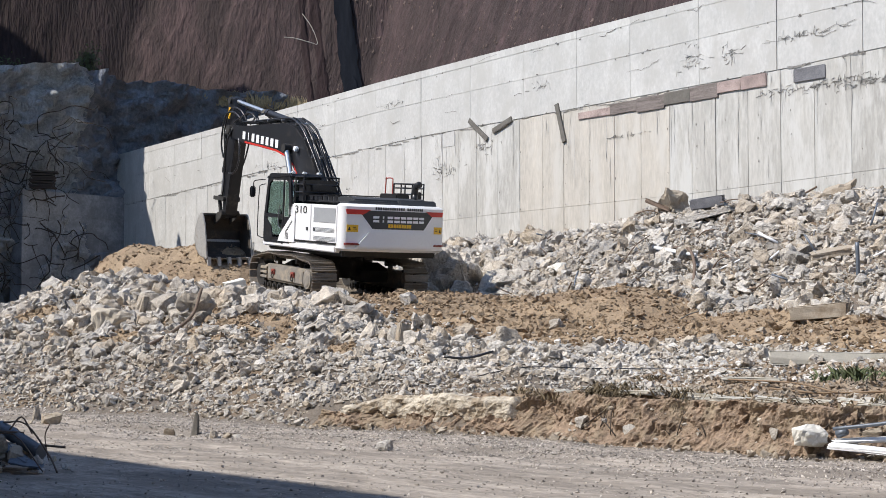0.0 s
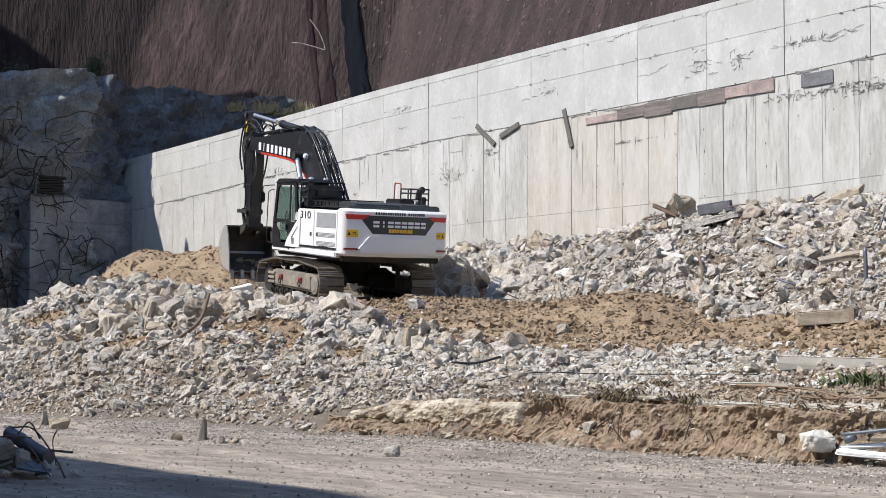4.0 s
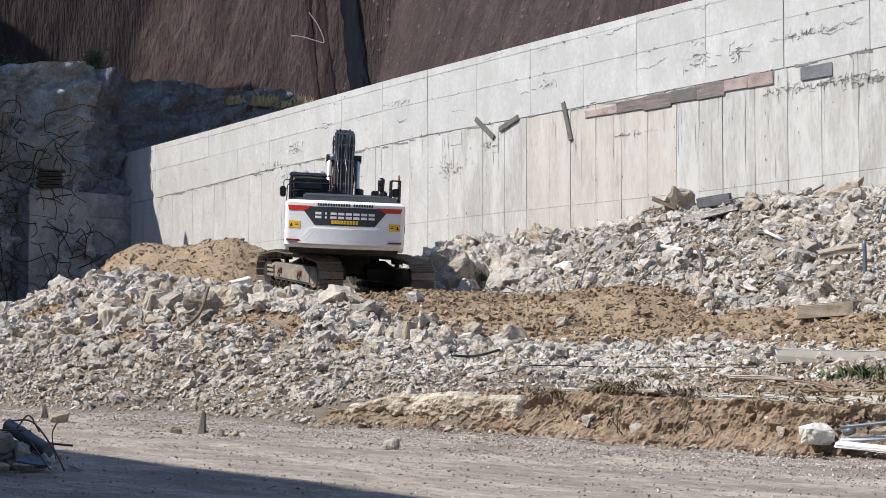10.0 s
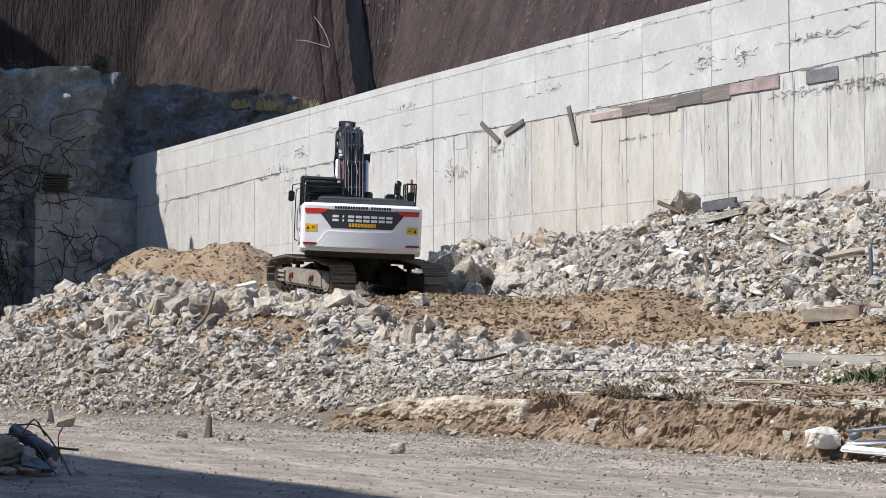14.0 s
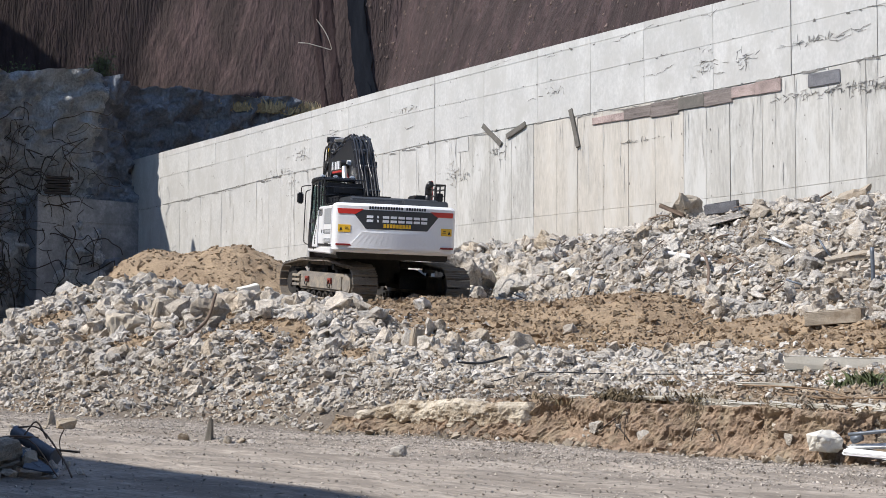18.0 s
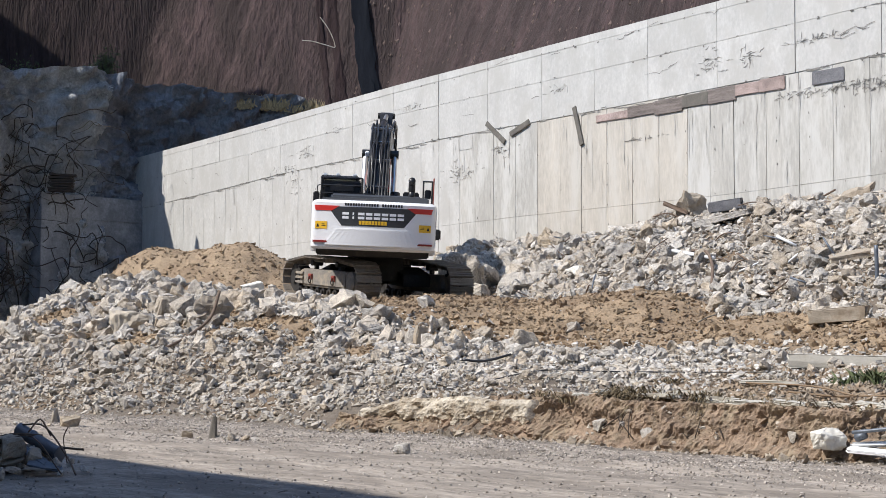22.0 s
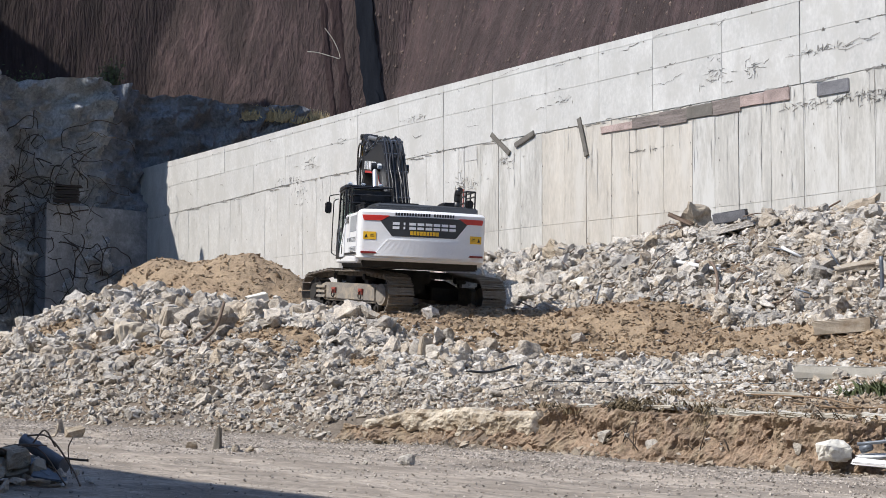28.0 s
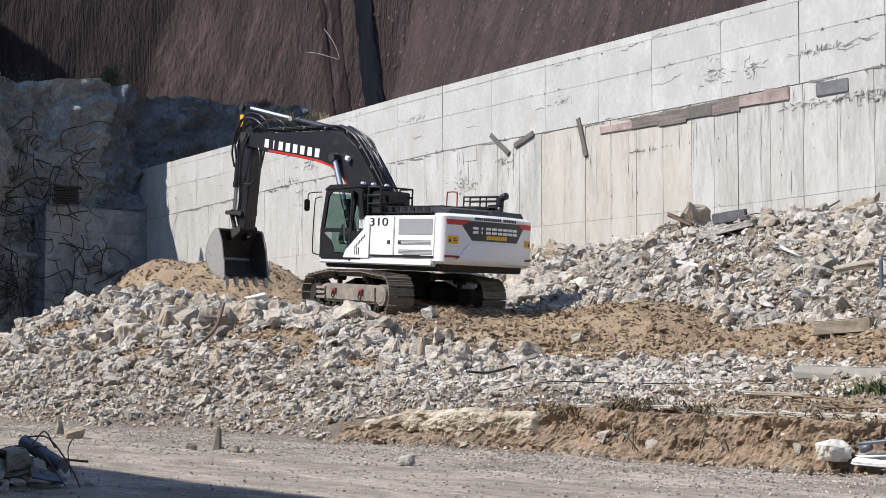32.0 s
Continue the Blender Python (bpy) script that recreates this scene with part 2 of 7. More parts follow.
WHITE_STONE = material("chalk_stone", (0.66, 0.64, 0.58), 0.9, vary=0.1, scale=3, fine=30, bump=0.5, dirt=(0.42, 0.36, 0.27), dirt_amount=0.2, dirt_scale=3)
KERB = material("pale_kerb_concrete", (0.47, 0.45, 0.40), 0.9, vary=0.12, scale=3, fine=40, bump=0.4, dirt=(0.30, 0.25, 0.18), dirt_amount=0.3, dirt_scale=2)
TIMBER = material("weathered_timber", (0.22, 0.155, 0.10), 0.9, vary=0.3, scale=4, fine=50, bump=0.4, stretch=(0.3, 1, 1))
RUST = material("rusty_steel", (0.16, 0.115, 0.085), 0.8, metal=0.2, vary=0.3, scale=6, fine=60, bump=0.3)
BLUE_GREY = material("blue_grey_metal", (0.13, 0.15, 0.18), 0.5, metal=0.3, vary=0.15, scale=5, bump=0.1, dirt=(0.2, 0.17, 0.13), dirt_amount=0.25)
# darker than the long wall's concrete, with the end's shade put into the colour
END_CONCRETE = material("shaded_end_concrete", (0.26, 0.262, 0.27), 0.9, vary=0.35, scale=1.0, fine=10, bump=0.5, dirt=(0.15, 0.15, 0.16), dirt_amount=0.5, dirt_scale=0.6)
# soil colour with the softer shadow stripes of the cut put into it
SHADOW_STREAK = material("shadow_streak_soil", (0.036, 0.025, 0.026), 0.95, vary=0.3, scale=0.8, fine=4, bump=1.0, bump_dist=0.2, stretch=(1, 1, 0.16))
# blue-black that paints the main band of shadow on the brown cut
SHADOW_BAND = material("shadow_band_paint", (0.010, 0.012, 0.017), 1.0, vary=0.25, scale=1.5, fine=10, bump=0.4, bump_dist=0.05, stretch=(1, 1, 0.3))
CUT_STONE = material("cut_stone", (0.14, 0.10, 0.085), 0.95, vary=0.2, bump=0.3, island=0.35)
DIRTY_TAN = material("dirty_tan_stone", (0.36, 0.31, 0.245), 0.93, vary=0.22, scale=4, fine=40, bump=0.7, bump_dist=0.02, dirt=(0.22, 0.165, 0.11), dirt_amount=0.4, dirt_scale=3)
SHADOW_BAND.node_tree.nodes["Principled BSDF"].inputs["Specular IOR Level"].default_value = 0.1
SHADOW_STREAK.node_tree.nodes["Principled BSDF"].inputs["Specular IOR Level"].default_value = 0.1


# ---- mesh helpers ----
def mesh_object(name, verts, faces, mats, index=None, smooth=False):
    me = bpy.data.meshes.new(name)
    me.from_pydata(verts, [], faces)
    for m in mats if isinstance(mats, (list, tuple)) else [mats]:
        me.materials.append(m)
    if index is not None:
        me.polygons.foreach_set("material_index", np.asarray(index, dtype=np.int32))
    if smooth:
        me.polygons.foreach_set("use_smooth", [True] * len(me.polygons))
    me.update()
    return new(name, me)


def part(name, bm, mat, parent, label="", smooth=False):
    """Links a bmesh as one mesh object under a thing or a part."""
    me = bpy.data.meshes.new(name)
    bm.normal_update()
    bm.to_mesh(me)
    bm.free()
    for m in mat if isinstance(mat, (list, tuple)) else [mat]:
        me.materials.append(m)
    if smooth:
        me.polygons.foreach_set("use_smooth", [True] * len(me.polygons))
    ob = new(name, me)
    ob.parent = parent
    if label:
        tagged(ob, label)
    return ob


def piece(name, me, parent, m):
    """One more object on a shared mesh."""
    ob = new(name, me)
    ob.parent = parent
    ob.matrix_basis = m
    return ob


def add_box(bm, c, s, bevel=0.0, rot=None, taper=None):
    r = bmesh.ops.create_cube(bm, size=1.0)
    vs = r["verts"]
    for v in vs:
        k = 1.0
        if taper and v.co.z > 0:
            k = taper
        v.co = Vector((v.co.x * s[0] * k, v.co.y * s[1] * k, v.co.z * s[2]))
    if bevel:
        es = list({e for v in vs for e in v.link_edges})
        out = bmesh.ops.bevel(bm, geom=es, offset=bevel, segments=2, affect="EDGES", clamp_overlap=True)
        vs = list({v for f in out["faces"] for v in f.verts} | {v for v in vs if v.is_valid})
    m = Matrix.Translation(c) @ (rot.to_4x4() if rot else Matrix())
    bmesh.ops.transform(bm, matrix=m, verts=vs)


def add_prism(bm, prof, a, b, bevel=0.0, axis="y"):
    """Profile [(u, w)] in the plane x-z (or x-y for axis z), extruded from a to b."""
    if axis == "y":
        lo = [bm.verts.new((u, a, w)) for u, w in prof]
        hi = [bm.verts.new((u, b, w)) for u, w in prof]
    elif axis == "x":
        lo = [bm.verts.new((a, u, w)) for u, w in prof]
        hi = [bm.verts.new((b, u, w)) for u, w in prof]
    else:
        lo = [bm.verts.new((u, w, a)) for u, w in prof]
        hi = [bm.verts.new((u, w, b)) for u, w in prof]
    fs = [bm.faces.new(lo), bm.faces.new(hi[::-1])]
    n = len(prof)
    for i in range(n):
        fs.append(bm.faces.new((lo[i], hi[i], hi[(i + 1) % n], lo[(i + 1) % n])))
    bmesh.ops.recalc_face_normals(bm, faces=fs)
    if bevel:
        es = list({e for f in fs for e in f.edges})
        bmesh.ops.bevel(bm, geom=es, offset=bevel, segments=2, affect="EDGES", clamp_overlap=True)


def add_rod(bm, p, q, r, seg=12, r2=None):
    p, q = Vector(p), Vector(q)
    d = q - p
    m = Matrix.Translation((p + q) / 2) @ d.to_track_quat("Z", "Y").to_matrix().to_4x4()
    bmesh.ops.create_cone(bm, cap_ends=True, segments=seg, radius1=r, radius2=r if r2 is None else r2, depth=d.length, matrix=m)


def add_tube(bm, pts, r, seg=6, steps=6):
    """A round bar or hose along a smoothed line of points."""
    pts = [Vector(p) for p in pts]
    if steps > 1 and len(pts) > 2:
        ext = [pts[0] * 2 - pts[1]] + pts + [pts[-1] * 2 - pts[-2]]
        line = []
        for i in range(1, len(ext) - 2):
            a, b, c, d = ext[i - 1:i + 3]
            for k in range(steps):
                t = k / steps
                line.append(0.5 * ((2 * b) + (c - a) * t + (2 * a - 5 * b + 4 * c - d) * t * t + (3 * b - a - 3 * c + d) * t ** 3))
        line.append(pts[-1])
    else:
        line = pts
    rings = []
    for i, p in enumerate(line):
        d = (line[min(i + 1, len(line) - 1)] - line[max(i - 1, 0)]).normalized()
        side = d.orthogonal().normalized() if i == 0 else (prev - d * prev.dot(d)).normalized()
        prev = side
        up = d.cross(side)
        rings.append([bm.verts.new(p + (side * math.cos(2 * math.pi * k / seg) + up * math.sin(2 * math.pi * k / seg)) * r) for k in range(seg)])
    for a, b in zip(rings, rings[1:]):
        for k in range(seg):
            bm.faces.new((a[k], a[(k + 1) % seg], b[(k + 1) % seg], b[k]))
    bm.faces.new(rings[0][::-1])
    bm.faces.new(rings[-1])


# ---- ground plan ----
ROAD_A, ROAD_E, ROAD_N = np.array((-8.5, 28.2)), np.array((0.782, -0.622)), np.array((0.622, 0.782))   # edge of the road
WALL_P, WALL_U, WALL_N = np.array((5.46, 43.7)), np.array((0.555, -0.832)), np.array((-0.832, -0.555))  # long concrete wall


def smooth(a, b, x):
    t = np.clip((x - a) / (b - a), 0, 1)
    return t * t * (3 - 2 * t)


def waves(x, y, seed, size):
    """Cheap uneven relief: a sum of crossed waves."""
    rng = np.random.RandomState(seed)
    z = np.zeros_like(x)
    for k in range(9):
        a, ph = rng.uniform(0, math.pi), rng.uniform(0, 6.28)
        f = 2 * math.pi / (size * rng.uniform(0.45, 1.6))
        z = z + np.sin((x * math.cos(a) + y * math.sin(a)) * f + ph + 0.9 * np.sin((y * math.cos(a) - x * math.sin(a)) * f * 0.7 + 2 * ph))
    return z / 9


def road_coords(x, y):
    dx, dy = x - ROAD_A[0], y - ROAD_A[1]
    p = dx * ROAD_N[0] + dy * ROAD_N[1]
    q = dx * ROAD_E[0] + dy * ROAD_E[1]
    return p + 0.16 * np.sin(q * 0.9) + 0.10 * np.sin(q * 2.3 + 1), q


def wall_coords(x, y):
    dx, dy = x - WALL_P[0], y - WALL_P[1]
    return dx * WALL_N[0] + dy * WALL_N[1], dx * WALL_U[0] + dy * WALL_U[1]


def bump_at(x, y, cx, cy, rx, ry, turn):
    c, s = math.cos(radians(turn)), math.sin(radians(turn))
    u, v = ((x - cx) * c + (y - cy) * s) / rx, ((y - cy) * c - (x - cx) * s) / ry
    return np.exp(-(u * u + v * v))


def height(x, y, rough=True):
    """Height of the ground over the road, in metres."""
    x, y = np.asarray(x, float), np.asarray(y, float)
    p, q = road_coords(x, y)
    dw, s = wall_coords(x, y)
    left = np.interp(p, [0, 0.25, 2, 4.5, 7.0, 9.5, 60], [0, 0.15, 0.85, 1.62, 2.02, 2.14, 2.28])
    edge = p + 0.08 * waves(x, y, 8, 0.7) + 0.10 * waves(x, y, 9, 1.4)
    right = np.interp(np.where(p < 1.2, edge, p), [0.12, 0.20, 0.36, 0.55, 1.2, 5, 7, 10, 14, 60], [0, 0.10, 0.50, 0.62, 0.68, 1.05, 1.27, 1.50, 1.85, 2.25])
    z = left + (right - left) * smooth(-4.0, 1.5, x + 0.0 * y)
    # rubble crest of the left end and its fall
    z = z + 0.54 * bump_at(x, y, -8.4, 36.8, 3.0, 2.6, 0) * smooth(3, 7, p)
    z = z * (0.12 + 0.88 * smooth(-14.5, -9.6, x - 0.05 * (y - 36) + 0.25 * np.minimum(p - 6, 3))) if np.ndim(z) else z
    # dirt heaps
    z = z + (0.72 * bump_at(x, y, 3.9, 30.9, 1.9, 1.5, -20) + 0.48 * bump_at(x, y, 0.6, 31.4, 2.8, 1.5, 0)) * smooth(6.0, 4.7, x)
    z = z + 0.44 * bump_at(x, y, -0.2, 35.0, 1.7, 2.0, 0) + 0.22 * bump_at(x, y, 1.5, 35.0, 2.5, 2.0, 0)
    z = z + 1.86 * bump_at(x, y, -6.6, 46.6, 2.5, 2.2, 6) + 1.66 * bump_at(x, y, -9.9, 48.0, 1.9, 2.2, 0)
    # rubble heaped against the wall
    crest = np.interp(s, [-16, -11, -8, -5, -1.5, 3, 5, 12, 30], [1.7, 2.5, 3.1, 3.75, 3.9, 4.0, 4.4, 4.45, 4.4])
    heap = crest - 0.60 * np.maximum(np.abs(dw - 2.6) - 0.5, 0)
    k = 0.35
    z = np.where(dw > -3, np.logaddexp(z / k, heap / k) * k, z)
    z = np.where(p < 0, 0.0, z)
    if rough:
        amp = smooth(0.1, 1.5, p)
        z = z + amp * (0.16 * waves(x, y, 3, 3.2) + 0.11 * waves(x, y, 4, 1.1) + 0.07 * waves(x, y, 5, 0.45))
        flat = (1 - amp) * (0.03 * waves(x, y, 6, 5.0) + 0.030 * waves(p * 5, q * 0.35, 7, 2.0) + 0.016 * waves(p * 9, q * 0.9, 17, 2.0))
        ruts = 0.045 * np.exp(-((p + 1.75) / 0.16) ** 2) - 0.05 * np.exp(-((p + 2.1) / 0.18) ** 2) - 0.04 * np.exp(-((p + 0.35) / 0.15) ** 2) + 0.03 * np.exp(-((p + 3.4) / 0.2) ** 2) - 0.035 * np.exp(-((p + 3.8) / 0.2) ** 2)
        z = z + flat + (1 - amp) * ruts * (0.7 + 0.5 * waves(x, y, 18, 4.0))
    return z


def heap_over(x, y):
    """How far the heap along the wall stands over the ground in front of it."""
    dw, s = wall_coords(x, y)
    crest = np.interp(s, [-16, -11, -8, -5, -1.5, 3, 5, 12, 30], [1.7, 2.5, 3.1, 3.75, 3.9, 4.0, 4.4, 4.45, 4.4])
    p, q = road_coords(x, y)
    return crest - 0.60 * np.maximum(np.abs(dw - 2.6) - 0.5, 0) - np.interp(p, [5, 7, 10, 14, 60], [1.05, 1.27, 1.5, 1.85, 2.25])


def zone(x, y):
    """0 rubble bed, 1 brown dirt, 2 terrace soil, 3 road, 4 dark soil of the cut bank, 5 darker edge of the road."""
    x, y = np.asarray(x, float), np.asarray(y, float)
    p, q = road_coords(x, y)
    dw, s = wall_coords(x, y)
    n, n2 = waves(x, y, 11, 2.5), waves(x, y, 12, 1.0)
    front = np.interp(x, [-4, -2.7, -1.9, 0.5, 9], [10.5, 9.0, 6.4, 6.0, 5.3]) + 0.7 * n + 0.3 * n2
    dirt = (p > front) & (x < 9.4 + n) & (heap_over(x, y) < 0.12 + 0.25 * n) & (x > -4.2 + 2 * n - 0.3 * (y - 36))
    dirt |= bump_at(x, y, -8.2, 47.4, 5.5, 4.5, 10) + 0.2 * n > 0.5
    dirt |= bump_at(x, y, -2.6, 40.0, 4.5, 4.0, 0) + 0.2 * n > 0.5
    dirt |= (n + 0.7 * n2 > 0.2) & (x < 0.5) & (p > 2.8) & (p < 10)
    dirt |= bump_at(x, y, -4.08, 29.99, 1.3, 1.1, 0) + 0.35 * n2 > 0.55
    dirt |= bump_at(x, y, -2.11, 32.48, 1.6, 1.0, 0) + 0.35 * n2 > 0.55
    dirt |= bump_at(x, y, -6.45, 30.61, 0.7, 0.7, 0) + 0.35 * n2 > 0.6
    soil = (x > 3.1 + 0.8 * n) & (p < np.interp(x, [3, 4.5, 6], [2.0, 4.3, 5.4]) + 0.7 * n)
    out = np.where(dirt, 1, np.where(soil, 2, 0))
    out = np.where((p < 0.62 + 0.2 * n) & (x > 0.6), 4, out)
    out = np.where((p > -0.22 + 0.16 * n2) & (p < 0), 5, out)
    return np.where(p <= -0.22 + 0.16 * n2, 3, out)


# ---- ground and road: one sheet to the horizon ----
def spaced(near, step, far):
    lo, hi = near
    mid = list(np.arange(lo, hi + 1e-6, step))
    out, d, v = [], step, hi
    while v < far:
        d *= 1.25
        v += d
        out.append(v)
    neg, d, v = [], step, lo
    while v > -far:
        d *= 1.25
        v -= d
        neg.append(v)
    return np.array(neg[::-1] + mid + out)


def build_ground():
    gx, gy = spaced((-14, 12.5), 0.11, 900), spaced((13, 50), 0.12, 900)
    X, Y = np.meshgrid(gx, gy)
    Z = height(X, Y)
    n, m = len(gx), len(gy)
    verts = np.column_stack((X.ravel(), Y.ravel(), Z.ravel()))
    i, j = np.meshgrid(np.arange(n - 1), np.arange(m - 1))
    a = (j * n + i).ravel()
    quads = np.column_stack((a, a + 1, a + n + 1, a + n))
    mid = verts[quads].mean(1)
    kind = zone(mid[:, 0], mid[:, 1])
    for name, sel, label in (("road", (kind == 3) | (kind == 5), "dusty grey dirt haul road with wheel ruts and gravel"),
                             ("ground", (kind != 3) & (kind != 5), "uneven ground of crushed concrete, brown dirt and soil")):
        f = quads[sel]
        used = np.unique(f)
        back = np.zeros(len(verts), int)
        back[used] = np.arange(len(used))
        ob = mesh_object(name, verts[used].tolist(), back[f].tolist(), [RUBBLE_BED_SHADED, DIRT, SOIL, ROAD, BANK, ROAD_EDGE], kind[sel], smooth=True)
        tagged(ob, label, name, kind="structure")
    return ob


GROUND = build_ground()


# ---- long concrete wall, panel by panel ----
WALL_ANGLE = math.atan2(WALL_U[1], WALL_U[0])
WALL_FROM, WALL_TO = -39.3, 34.0          # along the wall, from the inner corner
WALL_FRAME = Matrix.Translation((WALL_P[0], WALL_P[1], 0)) @ Matrix.Rotation(WALL_ANGLE, 4, "Z")   # x along, y into the bank, z up


# heights of the wall's lines along it: the lifts were cast with a slight fall towards the corner
TOP_LINE = [(-40, 10.20), (-28, 10.33), (-13, 10.55), (0, 10.60), (12, 10.65), (40, 10.7)]
CAP_LINE = [(-40, 9.92), (-28, 10.05), (-13, 10.28), (0, 10.36), (12, 10.42), (40, 10.5)]
B_LINE = [(-40, 8.90), (-28, 9.10), (-13, 9.43), (0, 9.45), (12, 9.55), (40, 9.6)]
C_LINE = [(-40, 7.52), (-34, 7.62), (-28, 7.80), (-22, 8.02), (-17, 8.05), (-10.5, 8.20), (-3, 8.18), (6, 8.19), (12, 8.32), (40, 8.4)]
D_LINE = [(-40, 4.7), (-6, 5.14), (4, 5.18), (12, 5.36), (40, 5.5)]


def level(line, s):
    return float(np.interp(s, [p[0] for p in line], [p[1] for p in line]))


def build_wall():
    rng = random.Random(5)
    bm = bmesh.new()
    add_prism(bm, [(WALL_FROM, -2), (WALL_TO, -2)] + [(s, level(TOP_LINE, s) - 0.02) for s in (WALL_TO, 12, 0, -13, -28, WALL_FROM)], 0.03, 0.83)
    core = part("wall_concrete", bm, JOINT, None)
    core.matrix_world = WALL_FRAME
    tagged(core, "long tall pale grey cast concrete retaining wall with panel joints", "wall", kind="structure")

    def panel(s0, s1, low, high, mat, proud, gap_l, gap_r, gap_z=0.004):
        """One cast panel between two joints and two sloping lines."""
        bm = bmesh.new()
        a, b = s0 + gap_l, s1 - gap_r
        add_prism(bm, [(0, 0), (b - a, low(s1) - low(s0)), (b - a, high(s1) - low(s0) - gap_z), (0, high(s0) - low(s0) - gap_z)], -0.03, 0.03, 0.005)
        ob = part("concrete_panel", bm, mat, core)
        ob.matrix_basis = Matrix.Translation((a, 0.012 - proud, low(s0) + gap_z)) @ Matrix.Rotation(rng.uniform(-0.0015, 0.0015), 4, "Z")

    top, cap, mid, cast, low, foot = [functools.partial(level, ln) for ln in (TOP_LINE, CAP_LINE, B_LINE, C_LINE, D_LINE, [(0, -0.8)])]
    # upper lift: a thin cap and two rows of lying panels; a few joints stand open
    cuts = [-10.53, -7.47, -4.44, -1.75, 0.73, 3.62, 6.52, 9.35]
    while cuts[0] > WALL_FROM:
        cuts.insert(0, cuts[0] - 3.09)
    while cuts[-1] < WALL_TO:
        cuts.append(cuts[-1] + 2.87)
    open_joint = {-10.53: 0.011, 6.52: 0.013, 9.35: 0.010, -7.47: 0.005, 3.62: 0.005, 0.73: 0.006}
    for s0, s1 in zip(cuts, cuts[1:]):
        gl, gr = open_joint.get(s0, 0.0025), open_joint.get(s1, 0.0025)
        panel(s0, s1, cast, mid, CONCRETE, 0.022 + rng.uniform(0, 0.006), gl, gr, 0.005)
        panel(s0, s1, mid, cap, CONCRETE, 0.022 + rng.uniform(0, 0.006), gl, gr, 0.005)
        panel(s0, s1, cap, top, CONCRETE, 0.026 + rng.uniform(0, 0.005), 0.002, 0.002, 0.003)
    # lower lift: standing panels
    cuts = [-11.77, -10.53, -9.19, -8.2, -7.14, -5.9, -4.7, -3.5, -2.42, -1.19, -0.01, 1.17, 2.39, 3.3, 4.23, 5.44, 6.61, 7.76, 8.95]
    while cuts[0] > WALL_FROM:
        cuts.insert(0, cuts[0] - 1.19)
    while cuts[-1] < WALL_TO:
        cuts.append(cuts[-1] + 1.17)
    open_joint = {-10.53: 0.010, -9.19: 0.007, -7.14: 0.009, -4.7: 0.007, -2.42: 0.010, -1.19: 0.006, -0.01: 0.009, 2.39: 0.009, 4.23: 0.010, 5.44: 0.005, 6.61: 0.006, 7.76: 0.006}
    for s0, s1 in zip(cuts, cuts[1:]):
        gl, gr = open_joint.get(s0, 0.002 + 0.004 * rng.random() ** 3), open_joint.get(s1, 0.0025)
        mat = CONCRETE_TAN if -4.8 < s0 < 2.0 and rng.random() < 0.75 else (CONCRETE_LOW if s0 > -9.3 else CONCRETE)
        proud = rng.uniform(0.0, 0.009)
        panel(s0, s1, low, cast, mat, proud, gl, gr, 0.004)
        panel(s0, s1, foot, low, mat, proud + rng.uniform(-0.003, 0.003), gl, gr, 0.003)
    # a square of newer mortar under the cast line
    bm = bmesh.new()
    add_box(bm, (-8.79, -0.028, 7.92), (0.74, 0.016, 0.50), 0.004)
    part("mortar_patch", bm, CONCRETE, core, "pale square mortar patch")
    return core


# ---- shaded rock end and the brown cut behind ----
def sheet(name, pts_fn, nu, nv, mat, label, category, kind="structure"):
    verts, faces = [], []
    for j in range(nv + 1):
        for i in range(nu + 1):
            verts.append(pts_fn(i / nu, j / nv))
    for j in range(nv):
        for i in range(nu):
            a = j * (nu + 1) + i
            faces.append((a, a + 1, a + nu + 2, a + nu + 1))
    ob = mesh_object(name, verts, faces, mat, smooth=True)
    return tagged(ob, label, category, kind=kind)


CORNER = WALL_P + WALL_U * WALL_FROM


def line_point(line, u):
    d = [0]
    for a, b in zip(line, line[1:]):
        d.append(d[-1] + math.hypot(b[0] - a[0], b[1] - a[1]))
    s = u * d[-1]
    return np.interp(s, d, [p[0] for p in line]), np.interp(s, d, [p[1] for p in line])


def rock_face(u, v):
    x, y = line_point([(-8.0, 81.5), (-16.4, 76.6), (-17.4, 73.4), (-21.4, 70.1), (-23.3, 62), (-26, 50), (-36, 30), (-60, 10)], u)
    z = -0.5 + v * (14.6 - 1.0 * smooth(0.25, 0.5, u) + 6 * smooth(0.5, 0.8, u))
    p = Vector((x * 0.25, y * 0.25, z * 0.3))
    n = noise.fractal(p, 0.9, 2.1, 5)
    n2 = noise.fractal(p * 3.2, 0.9, 2.1, 4)
    lean = 0.03 * z
    n3 = noise.fractal(p * 9.0, 0.8, 2.1, 3)
    n4 = noise.fractal(p * 24.0, 0.7, 2.1, 3)
    k = 1.1 * n + 0.7 * n2 + 0.34 * n3 + 0.12 * n4
    return (x - 0.62 * lean + k * 0.7, y + 0.78 * lean - k * 0.7, z + 0.5 * n)


